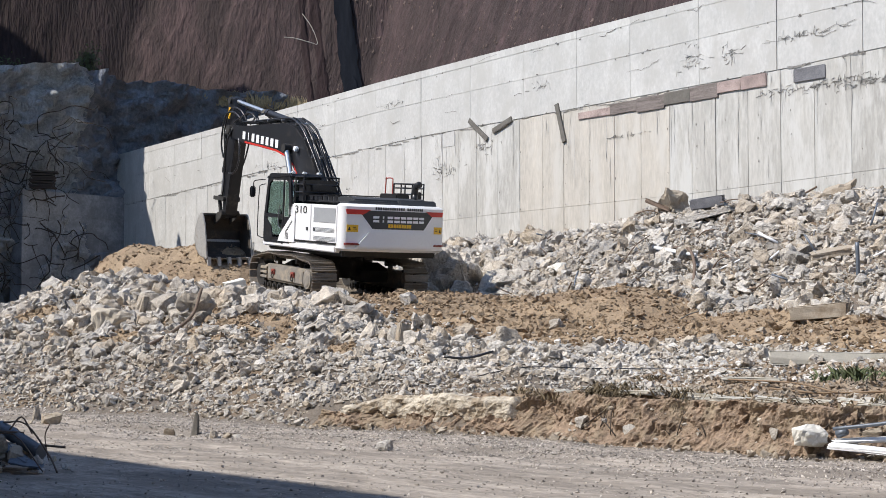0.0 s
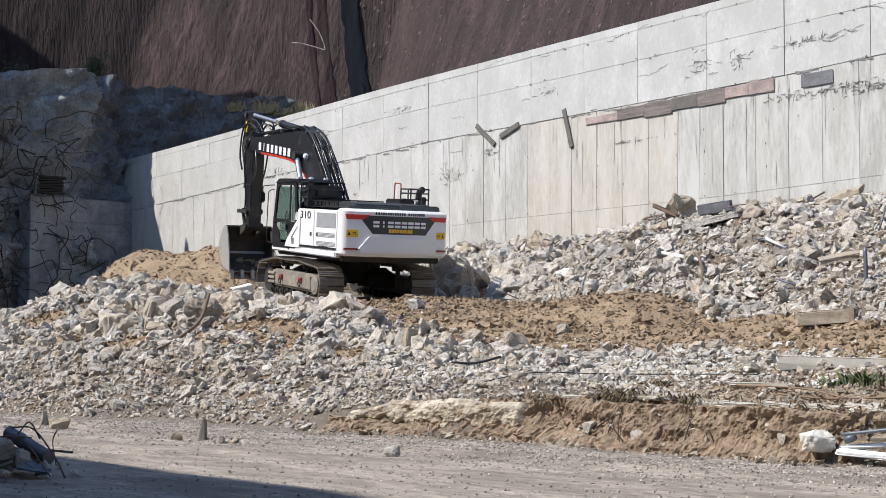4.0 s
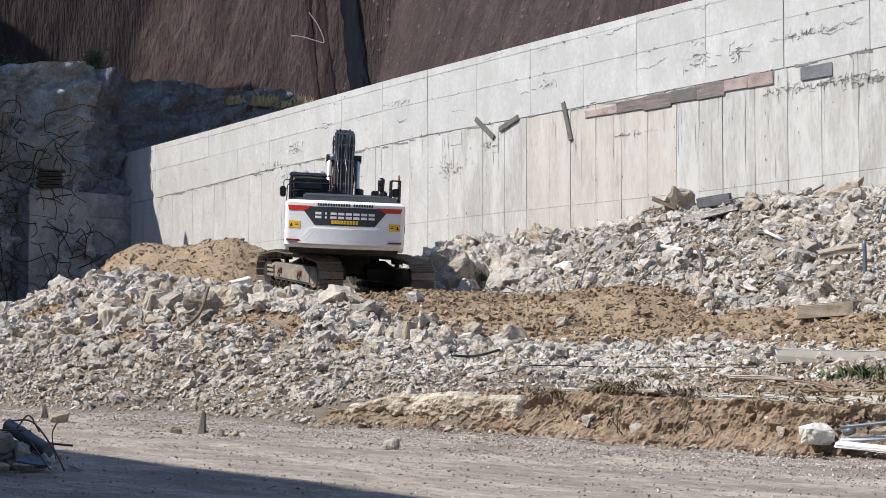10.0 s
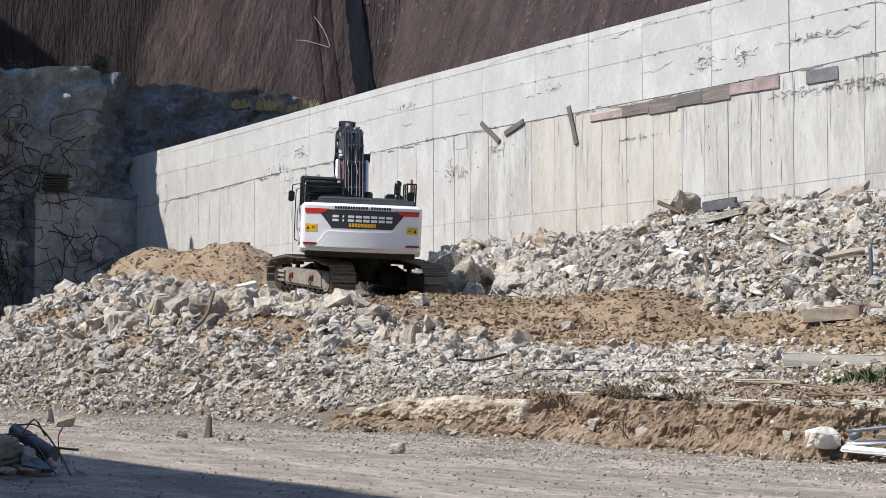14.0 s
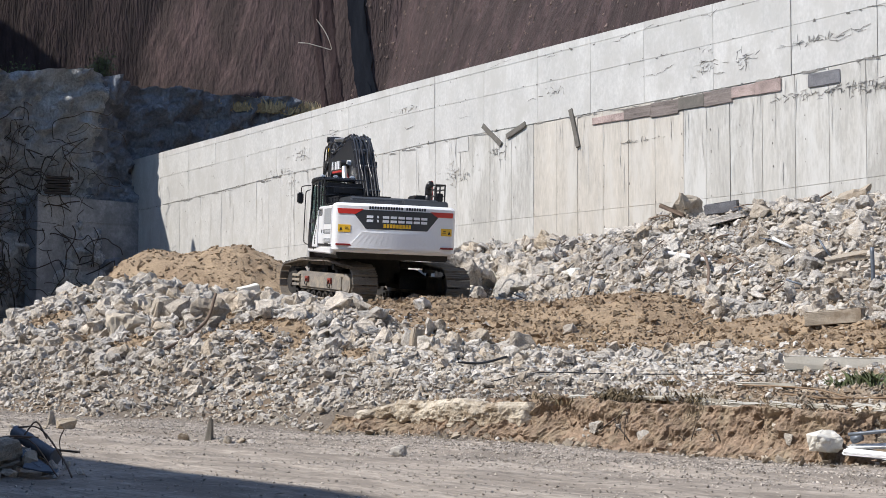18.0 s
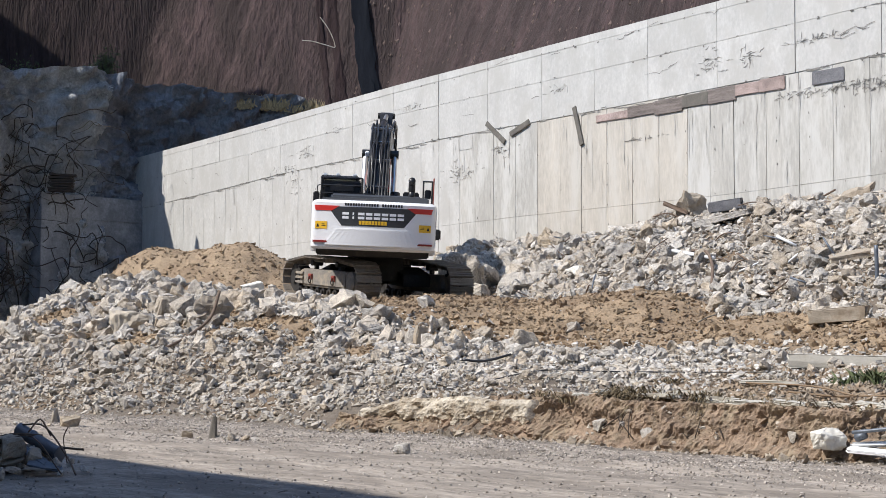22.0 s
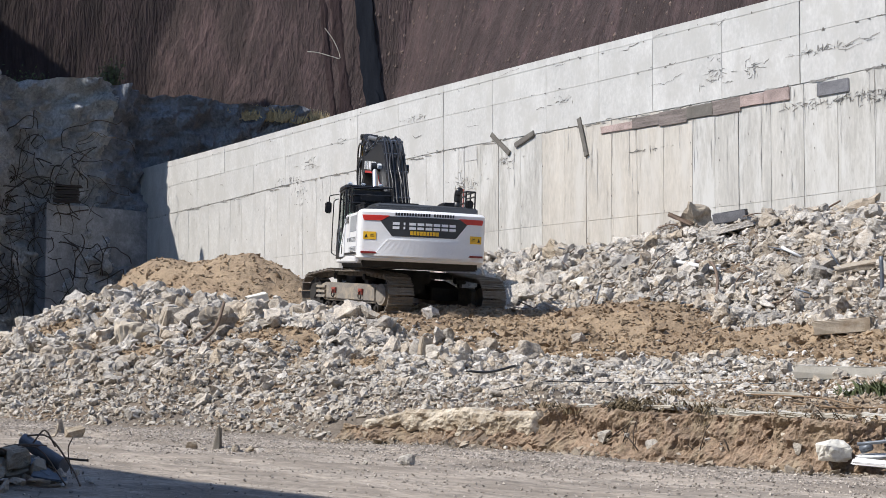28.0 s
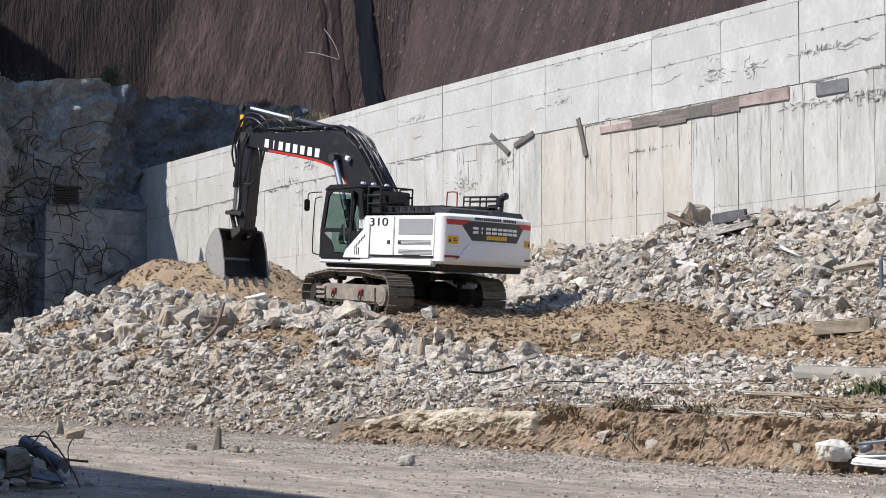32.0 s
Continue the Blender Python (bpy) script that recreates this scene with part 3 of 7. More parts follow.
def brown_face(u, v):
    x, y = line_point([(-70, 78), (-21, 88), (-5.5, 83.5), (14, 49), (44, 4)], u)
    z = 8.5 + v * 30
    q = Vector((u * 42, v * 1.2, 2.0))
    streak = noise.fractal(q, 1.0, 2.0, 4)
    broad = noise.fractal(Vector((u * 7, v * 2.0, 7.0)), 1.0, 2.0, 3)
    fine = noise.fractal(Vector((u * 190, v * 6, 3.0)), 1.0, 2.0, 3)
    k = 0.40 * streak + 1.0 * broad + 0.12 * fine
    lean = 0.30 * (z - 8.5)
    return (x + 0.80 * lean - 0.8 * k, y + 0.55 * lean - 0.55 * k, z)


WALL_CORE = build_wall()


def hill_face(u, v):
    """High ground beside the site, outside the view, that keeps the sun off the rock."""
    line = [(-60, 10, 12), (-36, 30, 12), (-27, 50, 12), (-24.3, 63, 14), (-24.5, 65.8, 16.4), (-24.6, 68.2, 18.25), (-24.7, 68.9, 19.15), (-25.0, 71.1, 21.7), (-27, 75, 37.5), (-32, 79, 40), (-40, 84, 34), (-55, 92, 26)]
    x, y = line_point([(a, b) for a, b, c in line], u)
    d = [0.0]
    for p, q in zip(line, line[1:]):
        d.append(d[-1] + math.hypot(q[0] - p[0], q[1] - p[1]))
    top = np.interp(u * d[-1], d, [c for a, b, c in line])
    if x > -26:      # unseen peak added to cast a block-shaped shadow on the wall
        top += 4.3 * math.exp(-((y - 65.4) / 0.5) ** 4)
    n = noise.fractal(Vector((x * 0.3, y * 0.3, v * top * 0.3)), 0.9, 2.1, 4)
    return (x + 0.15 * n, y + 0.15 * n, v * top + 0.12 * n)


sheet("backdrop_hill", hill_face, 800, 24, BROWN_FACE, "steep brown hillside beside the site", "hillside")
sheet("backdrop_rock", lambda u, v: rock_face(0.140 + 0.860 * u, v), 450, 150, ROCK, "grey sprayed-concrete rock face in deep shade", "rock face")
sheet("backdrop_recess", lambda u, v: rock_face(0.142 * u, v), 84, 150, ROCK_SHADED, "sprayed-concrete recess of the rock face, shade put into its dark colour", "rock face")
sheet("backdrop_cut", brown_face, 900, 60, BROWN_FACE, "high steep reddish brown cut slope with vertical streaks", "cut slope")


def end_wall():
    """Low concrete wall across the end, in shade."""
    bm = bmesh.new()
    add_box(bm, (-3.3, 0.0, 3.9), (6.6, 0.9, 8.0), 0.02)
    add_box(bm, (-3.3, -0.46, 6.75), (6.6, 0.06, 0.05))
    add_box(bm, (-3.3, -0.46, 4.2), (6.6, 0.04, 0.02))
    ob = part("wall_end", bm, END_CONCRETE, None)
    ob.matrix_world = Matrix.Translation((CORNER[0], CORNER[1], 0)) @ Matrix.Rotation(math.atan2(4.1, 3.15), 4, "Z") @ Matrix.Translation((0, -0.35, 0))
    tagged(ob, "low concrete end wall in shade, with shade also put into its grey", "wall", kind="structure")


end_wall()


def shade_building():
    """Block beside the road, outside the view, whose shadow falls on the road."""
    bm = bmesh.new()
    e = Vector((0.684, -0.729, 0))
    n = Vector((-0.729, -0.684, 0))
    h = 12.0
    drop = Vector((-SUN_TO.x, -SUN_TO.y, 0)) * (h / SUN_TO.z)
    a = Vector((-5.0, 18.8, 0)) - drop
    # longer than its shadow needs, to keep sky light off the road
    add_box(bm, (-3.5, 0, h / 2), (36, 9, h), 0.03)
    ob = part("backdrop_building", bm, SHADE_BLOCK, None)
    ob.matrix_world = Matrix.Translation(a + e * 1.5 + n * 4.5) @ Matrix.Rotation(math.atan2(e.y, e.x), 4, "Z")
    tagged(ob, "plain plastered building beside the road", "building", kind="structure")
    # second block, added out of view behind the camera only to dim the sky
    bm = bmesh.new()
    add_box(bm, (8, -12, 8), (56, 10, 16), 0.03)
    ob = part("backdrop_building", bm, SHADE_BLOCK, None)
    tagged(ob, "unseen plain block added behind the camera to hold back sky light", "building", kind="structure")


shade_building()


# ---- crawler excavator: x forward, y to its left, z up, origin on the ground under the slew axis ----
BOOM_FOOT = Vector((0.0, 0.06, 1.95))
BOOM_LEN, ARM_LEN = 6.32, 2.58
HALF_W = 1.48


def track_path():
    """Closed line of the chain's outer side, and its length."""
    pts = []
    for a in np.linspace(-90, 62, 12):
        pts.append((1.92 + 0.47 * math.cos(radians(a)), 0.50 + 0.47 * math.sin(radians(a))))
    pts += [(1.55, 0.995), (0.9, 1.075), (0.0, 1.06), (-0.8, 1.08), (-1.5, 1.02)]
    for a in np.linspace(112, 270, 12):
        pts.append((-1.92 + 0.49 * math.cos(radians(a)), 0.53 + 0.49 * math.sin(radians(a))))
    pts += [(-1.5, 0.0), (0.0, 0.0), (1.5, 0.0)]
    return pts


def shoe_mesh():
    bm = bmesh.new()
    add_box(bm, (0, 0, -0.012), (0.190, 0.66, 0.024), 0.003)
    for gx, gh in ((-0.078, 0.045), (-0.005, 0.026), (0.065, 0.026)):
        add_box(bm, (gx, 0, gh / 2), (0.022, 0.66, gh), 0.003)
    for gy in (-0.09, 0.09):
        add_box(bm, (0, gy, -0.07), (0.19, 0.05, 0.10), 0.008)
    me = bpy.data.meshes.new("track_shoe")
    bm.to_mesh(me)
    bm.free()
    me.materials.append(TRACK_STEEL)
    return me


def build_track(exc, side, shoe):
    y = 1.27 * side
    out = side * 0.30
    bm = bmesh.new()
    prof = [(-1.70, 0.42), (-1.70, 0.68), (-1.5, 0.76), (1.25, 0.76), (1.5, 0.70), (1.5, 0.40), (1.25, 0.30), (-1.5, 0.30)]
    add_prism(bm, prof, y - 0.20, y + 0.20, 0.02)
    fr = part("track_frame", bm, TRACK_FRAME, exc, "dusty grey steel track frame")
    # outer cover plate, yoke, slots
    bm = bmesh.new()
    add_prism(bm, [(-1.52, 0.36), (-1.52, 0.70), (1.12, 0.70), (1.12, 0.36)], y + out * 0.66, y + out * 0.80, 0.012)
    part("cover_plate", bm, TRACK_FRAME, fr)
    bm = bmesh.new()
    for dz in (0.40, 0.52, 0.64):
        add_box(bm, (1.42, y + out * 0.7, dz), (0.5, 0.10, 0.07), 0.01)
    part("idler_yoke", bm, TRACK_FRAME, fr)
    for bx in (-0.85, 0.62):
        bm = bmesh.new()
        add_box(bm, (bx, y + out * 0.88, 0.61), (0.20, 0.06, 0.06), 0.01)
        add_box(bm, (bx - 0.07, y + out * 0.88, 0.55), (0.05, 0.06, 0.12), 0.01)
        add_box(bm, (bx + 0.07, y + out * 0.88, 0.55), (0.05, 0.06, 0.12), 0.01)
        part("tie_down_bracket", bm, RED_DUSTY, fr, "red painted tie-down bracket")
        bm = bmesh.new()
        for k in (-0.06, 0.06):
            add_tube(bm, [(bx + k, y + out * 0.93, 0.56), (bx + k * 1.3, y + out * 0.98, 0.46), (bx + k * 0.5, y + out * 0.93, 0.40)], 0.016, 6, 4)
        part("tie_down_hook", bm, UNDER, fr)
    bm = bmesh.new()
    add_rod(bm, (1.92, y - 0.15, 0.50), (1.92, y + 0.15, 0.50), 0.36, 28)
    add_rod(bm, (1.92, y - 0.21, 0.50), (1.92, y + 0.21, 0.50), 0.14, 20)
    part("idler_wheel", bm, UNDER, fr)
    bm = bmesh.new()
    add_rod(bm, (-1.92, y - 0.04, 0.53), (-1.92, y + 0.04, 0.53), 0.38, 28)
    for k in range(21):
        a = 2 * math.pi * k / 21
        add_box(bm, (-1.92 + 0.40 * math.cos(a), y, 0.53 + 0.40 * math.sin(a)), (0.08, 0.08, 0.06), 0.01, Matrix.Rotation(-a, 3, "Y"))
    part("sprocket", bm, UNDER, fr)
    bm = bmesh.new()
    add_rod(bm, (-1.92, y - side * 0.1, 0.53), (-1.92, y + out * 0.95, 0.53), 0.25, 28)
    add_rod(bm, (-1.92, y + out * 0.95, 0.53), (-1.92, y + out * 1.02, 0.53), 0.21, 28, 0.17)
    part("travel_motor_cover", bm, TRACK_FRAME, fr, "pale dusty round travel motor cover")
    for i in range(9):
        bm = bmesh.new()
        rx = -1.52 + i * 0.38
        add_rod(bm, (rx, y - 0.22, 0.20), (rx, y + 0.22, 0.20), 0.055, 12)
        add_rod(bm, (rx, y - 0.17, 0.20), (rx, y - 0.06, 0.20), 0.105, 16)
        add_rod(bm, (rx, y + 0.06, 0.20), (rx, y + 0.17, 0.20), 0.105, 16)
        part("bottom_roller", bm, UNDER, fr)
    for rx in (-0.75, 0.85):
        bm = bmesh.new()
        add_rod(bm, (rx, y - 0.15, 0.92), (rx, y + 0.15, 0.92), 0.075, 14)
        add_box(bm, (rx, y, 0.80), (0.12, 0.10, 0.14), 0.01)
        part("carrier_roller", bm, UNDER, fr)
    pts = track_path()
    d = [0.0]
    for a, b in zip(pts, pts[1:] + pts[:1]):
        d.append(d[-1] + math.hypot(b[0] - a[0], b[1] - a[1]))
    xs, zs = [p[0] for p in pts] + [pts[0][0]], [p[1] for p in pts] + [pts[0][1]]
    n = round(d[-1] / 0.216)
    for i in range(n):
        s = d[-1] * i / n
        x, z = np.interp(s, d, xs), np.interp(s, d, zs)
        x2, z2 = np.interp((s + 0.09) % d[-1], d, xs), np.interp((s + 0.09) % d[-1], d, zs)
        x0, z0 = np.interp((s - 0.09) % d[-1], d, xs), np.interp((s - 0.09) % d[-1], d, zs)
        t = Vector((x2 - x0, 0, z2 - z0)).normalized()
        nrm = Vector((t.z, 0, -t.x))
        m = Matrix((( -t.x, 0, nrm.x, x), (0, 1, 0, y), (-t.z, 0, nrm.z, z), (0, 0, 0, 1)))
        piece("track_shoe", shoe, fr, m)
    return fr


def build_undercarriage(exc):
    bm = bmesh.new()
    add_rod(bm, (0, 0, 0.55), (0, 0, 0.98), 0.85, 32, 0.72)
    for sx in (-1, 1):
        for sy in (-1, 1):
            add_prism(bm, [(0.25 * sx, 0.45), (0.25 * sx, 0.92), (1.05 * sx, 0.72), (1.05 * sx, 0.42)], 0.3 * sy, 1.15 * sy, 0.02)
    part("center_frame", bm, UNDER, exc)
    bm = bmesh.new()
    add_rod(bm, (0, 0, 0.98), (0, 0, 1.14), 0.72, 40)
    part("swing_bearing", bm, UNDER, exc)
    shoe = shoe_mesh()
    for side in (1, -1):
        build_track(exc, side, shoe)


CORNER_R, BACK_X, BOW = 0.17, -3.07, 0.226      # rounding of the counterweight's corners, its back at the corners, its bow


def rear_outline(inset=0.0):
    """Plan outline of the counterweight: from its left side round the bowed back to its right side."""
    w, y0 = HALF_W - inset, HALF_W - inset - CORNER_R
    side = [(-2.70, w)]
    for k in range(5):
        a = k / 4 * math.pi / 2
        side.append((BACK_X + CORNER_R * (1 - math.sin(a)) + inset, w - CORNER_R * (1 - math.cos(a))))
    back = []
    for k in range(1, 16):
        y = y0 - 2 * y0 * k / 16
        back.append((BACK_X - BOW * (1 - (y / y0) ** 2) + inset, y))
    return side + back + [(x, -y) for x, y in side[::-1]]


def back_x(y, inset=0.0):
    """Where the counterweight's back lies at a distance from the middle."""
    w, y0 = HALF_W - inset, HALF_W - inset - CORNER_R
    if abs(y) > y0:
        a = math.acos(max(-1.0, min(1.0, 1 - (w - min(abs(y), w)) / CORNER_R)))
        return BACK_X + CORNER_R * (1 - math.sin(a)) + inset
    return BACK_X - BOW * (1 - (y / y0) ** 2) + inset


def loft(bm, loops):
    rings = [[bm.verts.new(p) for p in lp] for lp in loops]
    n = len(rings[0])
    for a, b in zip(rings, rings[1:]):
        for k in range(n):
            bm.faces.new((a[k], a[(k + 1) % n], b[(k + 1) % n], b[k]))
    bm.faces.new(rings[0][::-1])
    bm.faces.new(rings[-1])
    bmesh.ops.recalc_face_normals(bm, faces=bm.faces)


def back_patch(bm, ys_top, ys_bot, z0, z1, off, n=16):
    """A thin plate following the bowed back between two heights; its ends may slant."""
    grid = []
    for z, (a, b) in ((z0, ys_bot), (z1, ys_top)):
        grid.append([(back_x(a + (b - a) * k / n) - off, a + (b - a) * k / n, z) for k in range(n + 1)])
    front = [[bm.verts.new(p) for p in row] for row in grid]
    rear = [[bm.verts.new((p[0] + off + 0.02, p[1], p[2])) for p in row] for row in grid]
    for k in range(n):
        bm.faces.new((front[0][k], front[0][k + 1], front[1][k + 1], front[1][k]))
        bm.faces.new((front[1][k], front[1][k + 1], rear[1][k + 1], rear[1][k]))
        bm.faces.new((front[0][k], rear[0][k], rear[0][k + 1], front[0][k + 1]))
    bm.faces.new((front[0][0], front[1][0], rear[1][0], rear[0][0]))
    bm.faces.new((front[0][n], rear[0][n], rear[1][n], front[1][n]))
    bmesh.ops.recalc_face_normals(bm, faces=bm.faces)


def build_upper(exc):
    Z0, Z1 = 1.32, 2.465           # underside and top of the body
    bm = bmesh.new()
    add_box(bm, (-0.75, 0, 1.26), (4.2, 2.7, 0.20), 0.03)
    add_box(bm, (0.3, 0, 1.7), (1.4, 0.55, 0.8), 0.03)
    up = part("upper_structure", bm, UNDER, exc, "slewing upper structure, white and black")
    # counterweight
    bm = bmesh.new()
    o = rear_outline()
    o2 = rear_outline(0.05)
    o3 = rear_outline(0.10)
    loft(bm, [[(x, y, Z0 - 0.01) for x, y in o2], [(x, y, Z0 + 0.05) for x, y in o], [(x, y, 2.415) for x, y in o], [(x, y, 2.465) for x, y in o2], [(x, y, Z1 + 0.02) for x, y in o3]])
    part("counterweight", bm, WHITE, up, "white cast counterweight with bowed back", smooth=True).data.set_sharp_from_angle(angle=0.55)
    # black name panel, slanted ends, red arrows, stickers
    bm = bmesh.new()
    back_patch(bm, (1.10, -1.10), (0.74, -0.74), 1.88, 2.33, 0.008)
    part("name_panel", bm, PANEL, up, "black name panel with slanted ends")
    for s in (1, -1):
        bm = bmesh.new()
        back_patch(bm, (1.41 * s, 0.80 * s), (1.38 * s, 0.99 * s), 2.225, 2.345, 0.012, 6)
        part("red_chevron", bm, RED, up, "red chevron beside the name panel")
    for k in range(8):
        y = 0.655 - k * 0.187
        w = 0.020 if k == 1 else 0.076
        for za, zb in ((2.045, 2.105), (2.140, 2.20)):
            bm = bmesh.new()
            back_patch(bm, (y + w, y - w), (y + w, y - w), za, zb, 0.014, 2)
            part("name_bar", bm, PRINT_WHITE, up, "white bar of lettering")
    for k in range(9):
        y = 0.30 - k * 0.075
        bm = bmesh.new()
        back_patch(bm, (y + 0.030, y - 0.030), (y + 0.030, y - 0.030), 1.92, 2.01, 0.014, 1)
        part("small_name_bar", bm, YELLOW, up, "yellow bar of lettering")
    for k in list(range(13)) + list(range(14, 22)):
        y = 0.66 - k * 0.063
        bm = bmesh.new()
        back_patch(bm, (y + 0.021, y - 0.021), (y + 0.021, y - 0.021), 2.355, 2.42, 0.008, 1)
        part("owner_bar", bm, INK, up, "small black bar of lettering")
    for s in (1, -1):
        bm = bmesh.new()
        back_patch(bm, (1.375 * s, 1.095 * s), (1.375 * s, 1.095 * s), 1.79, 1.965, 0.010, 5)
        part("warning_sticker", bm, YELLOW, up, "yellow warning sticker")
        bm = bmesh.new()
        back_patch(bm, (1.315 * s, 1.305 * s), (1.345 * s, 1.275 * s), 1.83, 1.91, 0.014, 2)
        back_patch(bm, (1.22 * s, 1.13 * s), (1.22 * s, 1.13 * s), 1.855, 1.87, 0.014, 2)
        back_patch(bm, (1.22 * s, 1.15 * s), (1.22 * s, 1.15 * s), 1.895, 1.91, 0.014, 2)
        part("sticker_print", bm, INK, up)
        bm = bmesh.new()
        back_patch(bm, (1.42 * s, 1.10 * s), (1.42 * s, 1.06 * s), 1.470, 1.515, 0.048, 6)
        part("reflector_strip", bm, REFLECTOR, up, "dark red reflector strip")
    bm = bmesh.new()
    back_patch(bm, (0.84, -0.84), (1.14, -1.14), 1.42, 1.80, 0.045)
    part("counterweight_ledge", bm, WHITE, up)
    # side bodies
    for s, name in ((1, "left"), (-1, "right")):
        y0, y1 = s * 0.78, s * HALF_W
        bm = bmesh.new()
        if s == 1:
            add_prism(bm, [(-2.75, Z0), (-2.75, Z1 - 0.04), (-0.20, Z1 - 0.04), (-0.20, Z0)], y0, y1 - 0.01, 0.035)
        else:
            add_prism(bm, [(-2.75, Z0), (-2.75, Z1 - 0.04), (-0.25, Z1 - 0.04), (-0.12, 2.1), (0.06, 2.05), (0.06, Z0)], y0, y1 + 0.01, 0.035)
        part("side_body", bm, WHITE, up)
        ys = y1 + 0.002 * s
        for a, b in ((-2.76, -1.38), (-1.35, -0.50)):
            bm = bmesh.new()
            add_box(bm, ((a + b) / 2, ys, 1.92), (b - a, 0.03, 0.98), 0.012)
            part("side_door", bm, WHITE, up)
        bm = bmesh.new()
        add_box(bm, (-2.11, ys + 0.017 * s, 2.16), (1.17, 0.012, 0.37), 0.004)
        part("large_grille", bm, GRILLE, up, "grey mesh air grille")
        for z, w in ((1.79, 1.04), (1.57, 1.17)):
            bm = bmesh.new()
            for k in range(4):
                add_box(bm, (-2.13, ys + 0.018 * s, z - 0.045 + k * 0.03), (w, 0.012, 0.018), 0.003)
            part("louvre", bm, GRILLE, up)
        for hx in (-1.57, -1.18):
            bm = bmesh.new()
            add_box(bm, (hx, ys + 0.02 * s, 1.79), (0.10, 0.02, 0.09), 0.006)
            part("door_latch", bm, GREY_DARK, up)
        bm = bmesh.new()
        add_box(bm, (-1.45, ys + 0.014 * s, 1.465), (2.6, 0.012, 0.05), 0.003)
        add_box(bm, (-2.0, ys + 0.016 * s, 1.47), (0.6, 0.012, 0.07), 0.003)
        part("skirt_line", bm, INK, up)
        bm = bmesh.new()
        x2 = 1.44 if s == 1 else 0.12
        add_prism(bm, [(-2.7, 1.24), (-2.7, 1.42), (x2, 1.42), (x2, 1.26)], s * (HALF_W - 0.25), s * (HALF_W + 0.015), 0.03)
        part("deck_skirt", bm, WHITE, up)
        # number on the side
        cu = bpy.data.curves.new("model_number", "FONT")
        cu.body = "310"
        cu.size, cu.extrude, cu.align_x = 0.27, 0.003, "CENTER"
        tmp = new("tmp_text", cu)
        me = bpy.data.meshes.new_from_object(tmp.evaluated_get(bpy.context.evaluated_depsgraph_get()))
        bpy.data.objects.remove(tmp)
        for v in me.vertices:
            v.co.x *= 1.75
        me.materials.clear()
        me.materials.append(INK)
        tx = new("model_number", me)
        tx.parent = up
        tx.matrix_basis = Matrix.Translation((-0.80, ys + 0.022 * s, 2.18)) @ Matrix.Rotation(radians(180 if s == 1 else 0), 4, "Z") @ Matrix.Rotation(radians(90), 4, "X")
        tagged(tx, "black number 310")
    # engine hood and deck on top
    bm = bmesh.new()
    add_prism(bm, [(-2.85, 2.44), (-2.8, 2.60), (-2.5, 2.66), (-0.7, 2.66), (-0.6, 2.44)], -1.12, 1.05, 0.04)
    part("engine_hood", bm, GREY_DARK, up, "dark grey engine hood")
    for x0 in (-2.3, -1.7, -1.1):
        bm = bmesh.new()
        for k in range(5):
            add_box(bm, (x0 + k * 0.09, 0.45, 2.68), (0.05, 0.9, 0.03), 0.008)
        part("hood_vent", bm, BLACK, up)
    bm = bmesh.new()
    for yy in (1.28, 0.98):
        for k in range(8):
            add_box(bm, (-2.25 + k * 0.26, yy, 2.58), (0.16, 0.03, 0.10), 0.004)
        add_box(bm, (-1.35, yy, 2.645), (2.2, 0.05, 0.03), 0.004)
        add_box(bm, (-1.35, yy, 2.50), (2.2, 0.05, 0.03), 0.004)
    add_box(bm, (-1.35, 1.13, 2.50), (2.2, 0.33, 0.03), 0.004)
    part("walkway", bm, BLACK, up, "black perforated walkway on the roof")
    bm = bmesh.new()
    add_prism(bm, [(-2.93, 2.46), (-2.86, 2.62), (-2.36, 2.62), (-2.3, 2.46)], -1.30, -0.2, 0.03)
    add_prism(bm, [(-2.93, 2.46), (-2.89, 2.54), (-2.36, 2.54), (-2.3, 2.46)], -0.2, 1.25, 0.02)
    part("rear_deck_cover", bm, GREY_DARK, up)
    bm = bmesh.new()
    add_rod(bm, (-2.50, -0.88, 2.5), (-2.50, -0.88, 2.82), 0.075, 16)
    add_tube(bm, [(-2.50, -0.88, 2.78), (-2.51, -0.88, 2.92), (-2.58, -0.88, 3.00), (-2.70, -0.88, 3.03)], 0.085, 12, 4)
    part("exhaust_pipe", bm, BLACK, up, "black bent exhaust pipe", smooth=True)
    # guard rails on the right side
    bm = bmesh.new()
    zb, zt = 2.58, 3.05
    for x in (-2.1, -1.52, -0.94):
        for yy in (-1.16, -1.38):
            add_rod(bm, (x, yy, zb - 0.1), (x, yy, zt), 0.020, 8)
    for z in (zb + 0.20, zb + 0.36, zt):
        for yy in (-1.16, -1.38):
            add_rod(bm, (-2.1, yy, z), (-0.94, yy, z), 0.020, 8)
    add_rod(bm, (-2.1, -1.16, zt), (-2.1, -1.38, zt), 0.020, 8)
    add_box(bm, (-1.9, -1.27, 2.74), (0.30, 0.16, 0.22), 0.02)
    part("guard_rail", bm, BLACK, up, "black tubular guard rail")
    bm = bmesh.new()
    add_box(bm, (-1.5, -0.86, 2.70), (0.9, 0.40, 0.16), 0.03)
    part("air_filter_box", bm, BLACK, up)
    bm = bmesh.new()
    add_tube(bm, [(-0.42, -1.42, 2.45), (-0.42, -1.42, 3.12), (-0.36, -1.42, 3.20), (-0.12, -1.42, 3.20), (-0.05, -1.42, 3.10), (-0.02, -1.42, 2.05)], 0.018, 8, 4)
    part("red_handrail", bm, RED_DUSTY, up, "dark red tubular handrail")
    bm = bmesh.new()
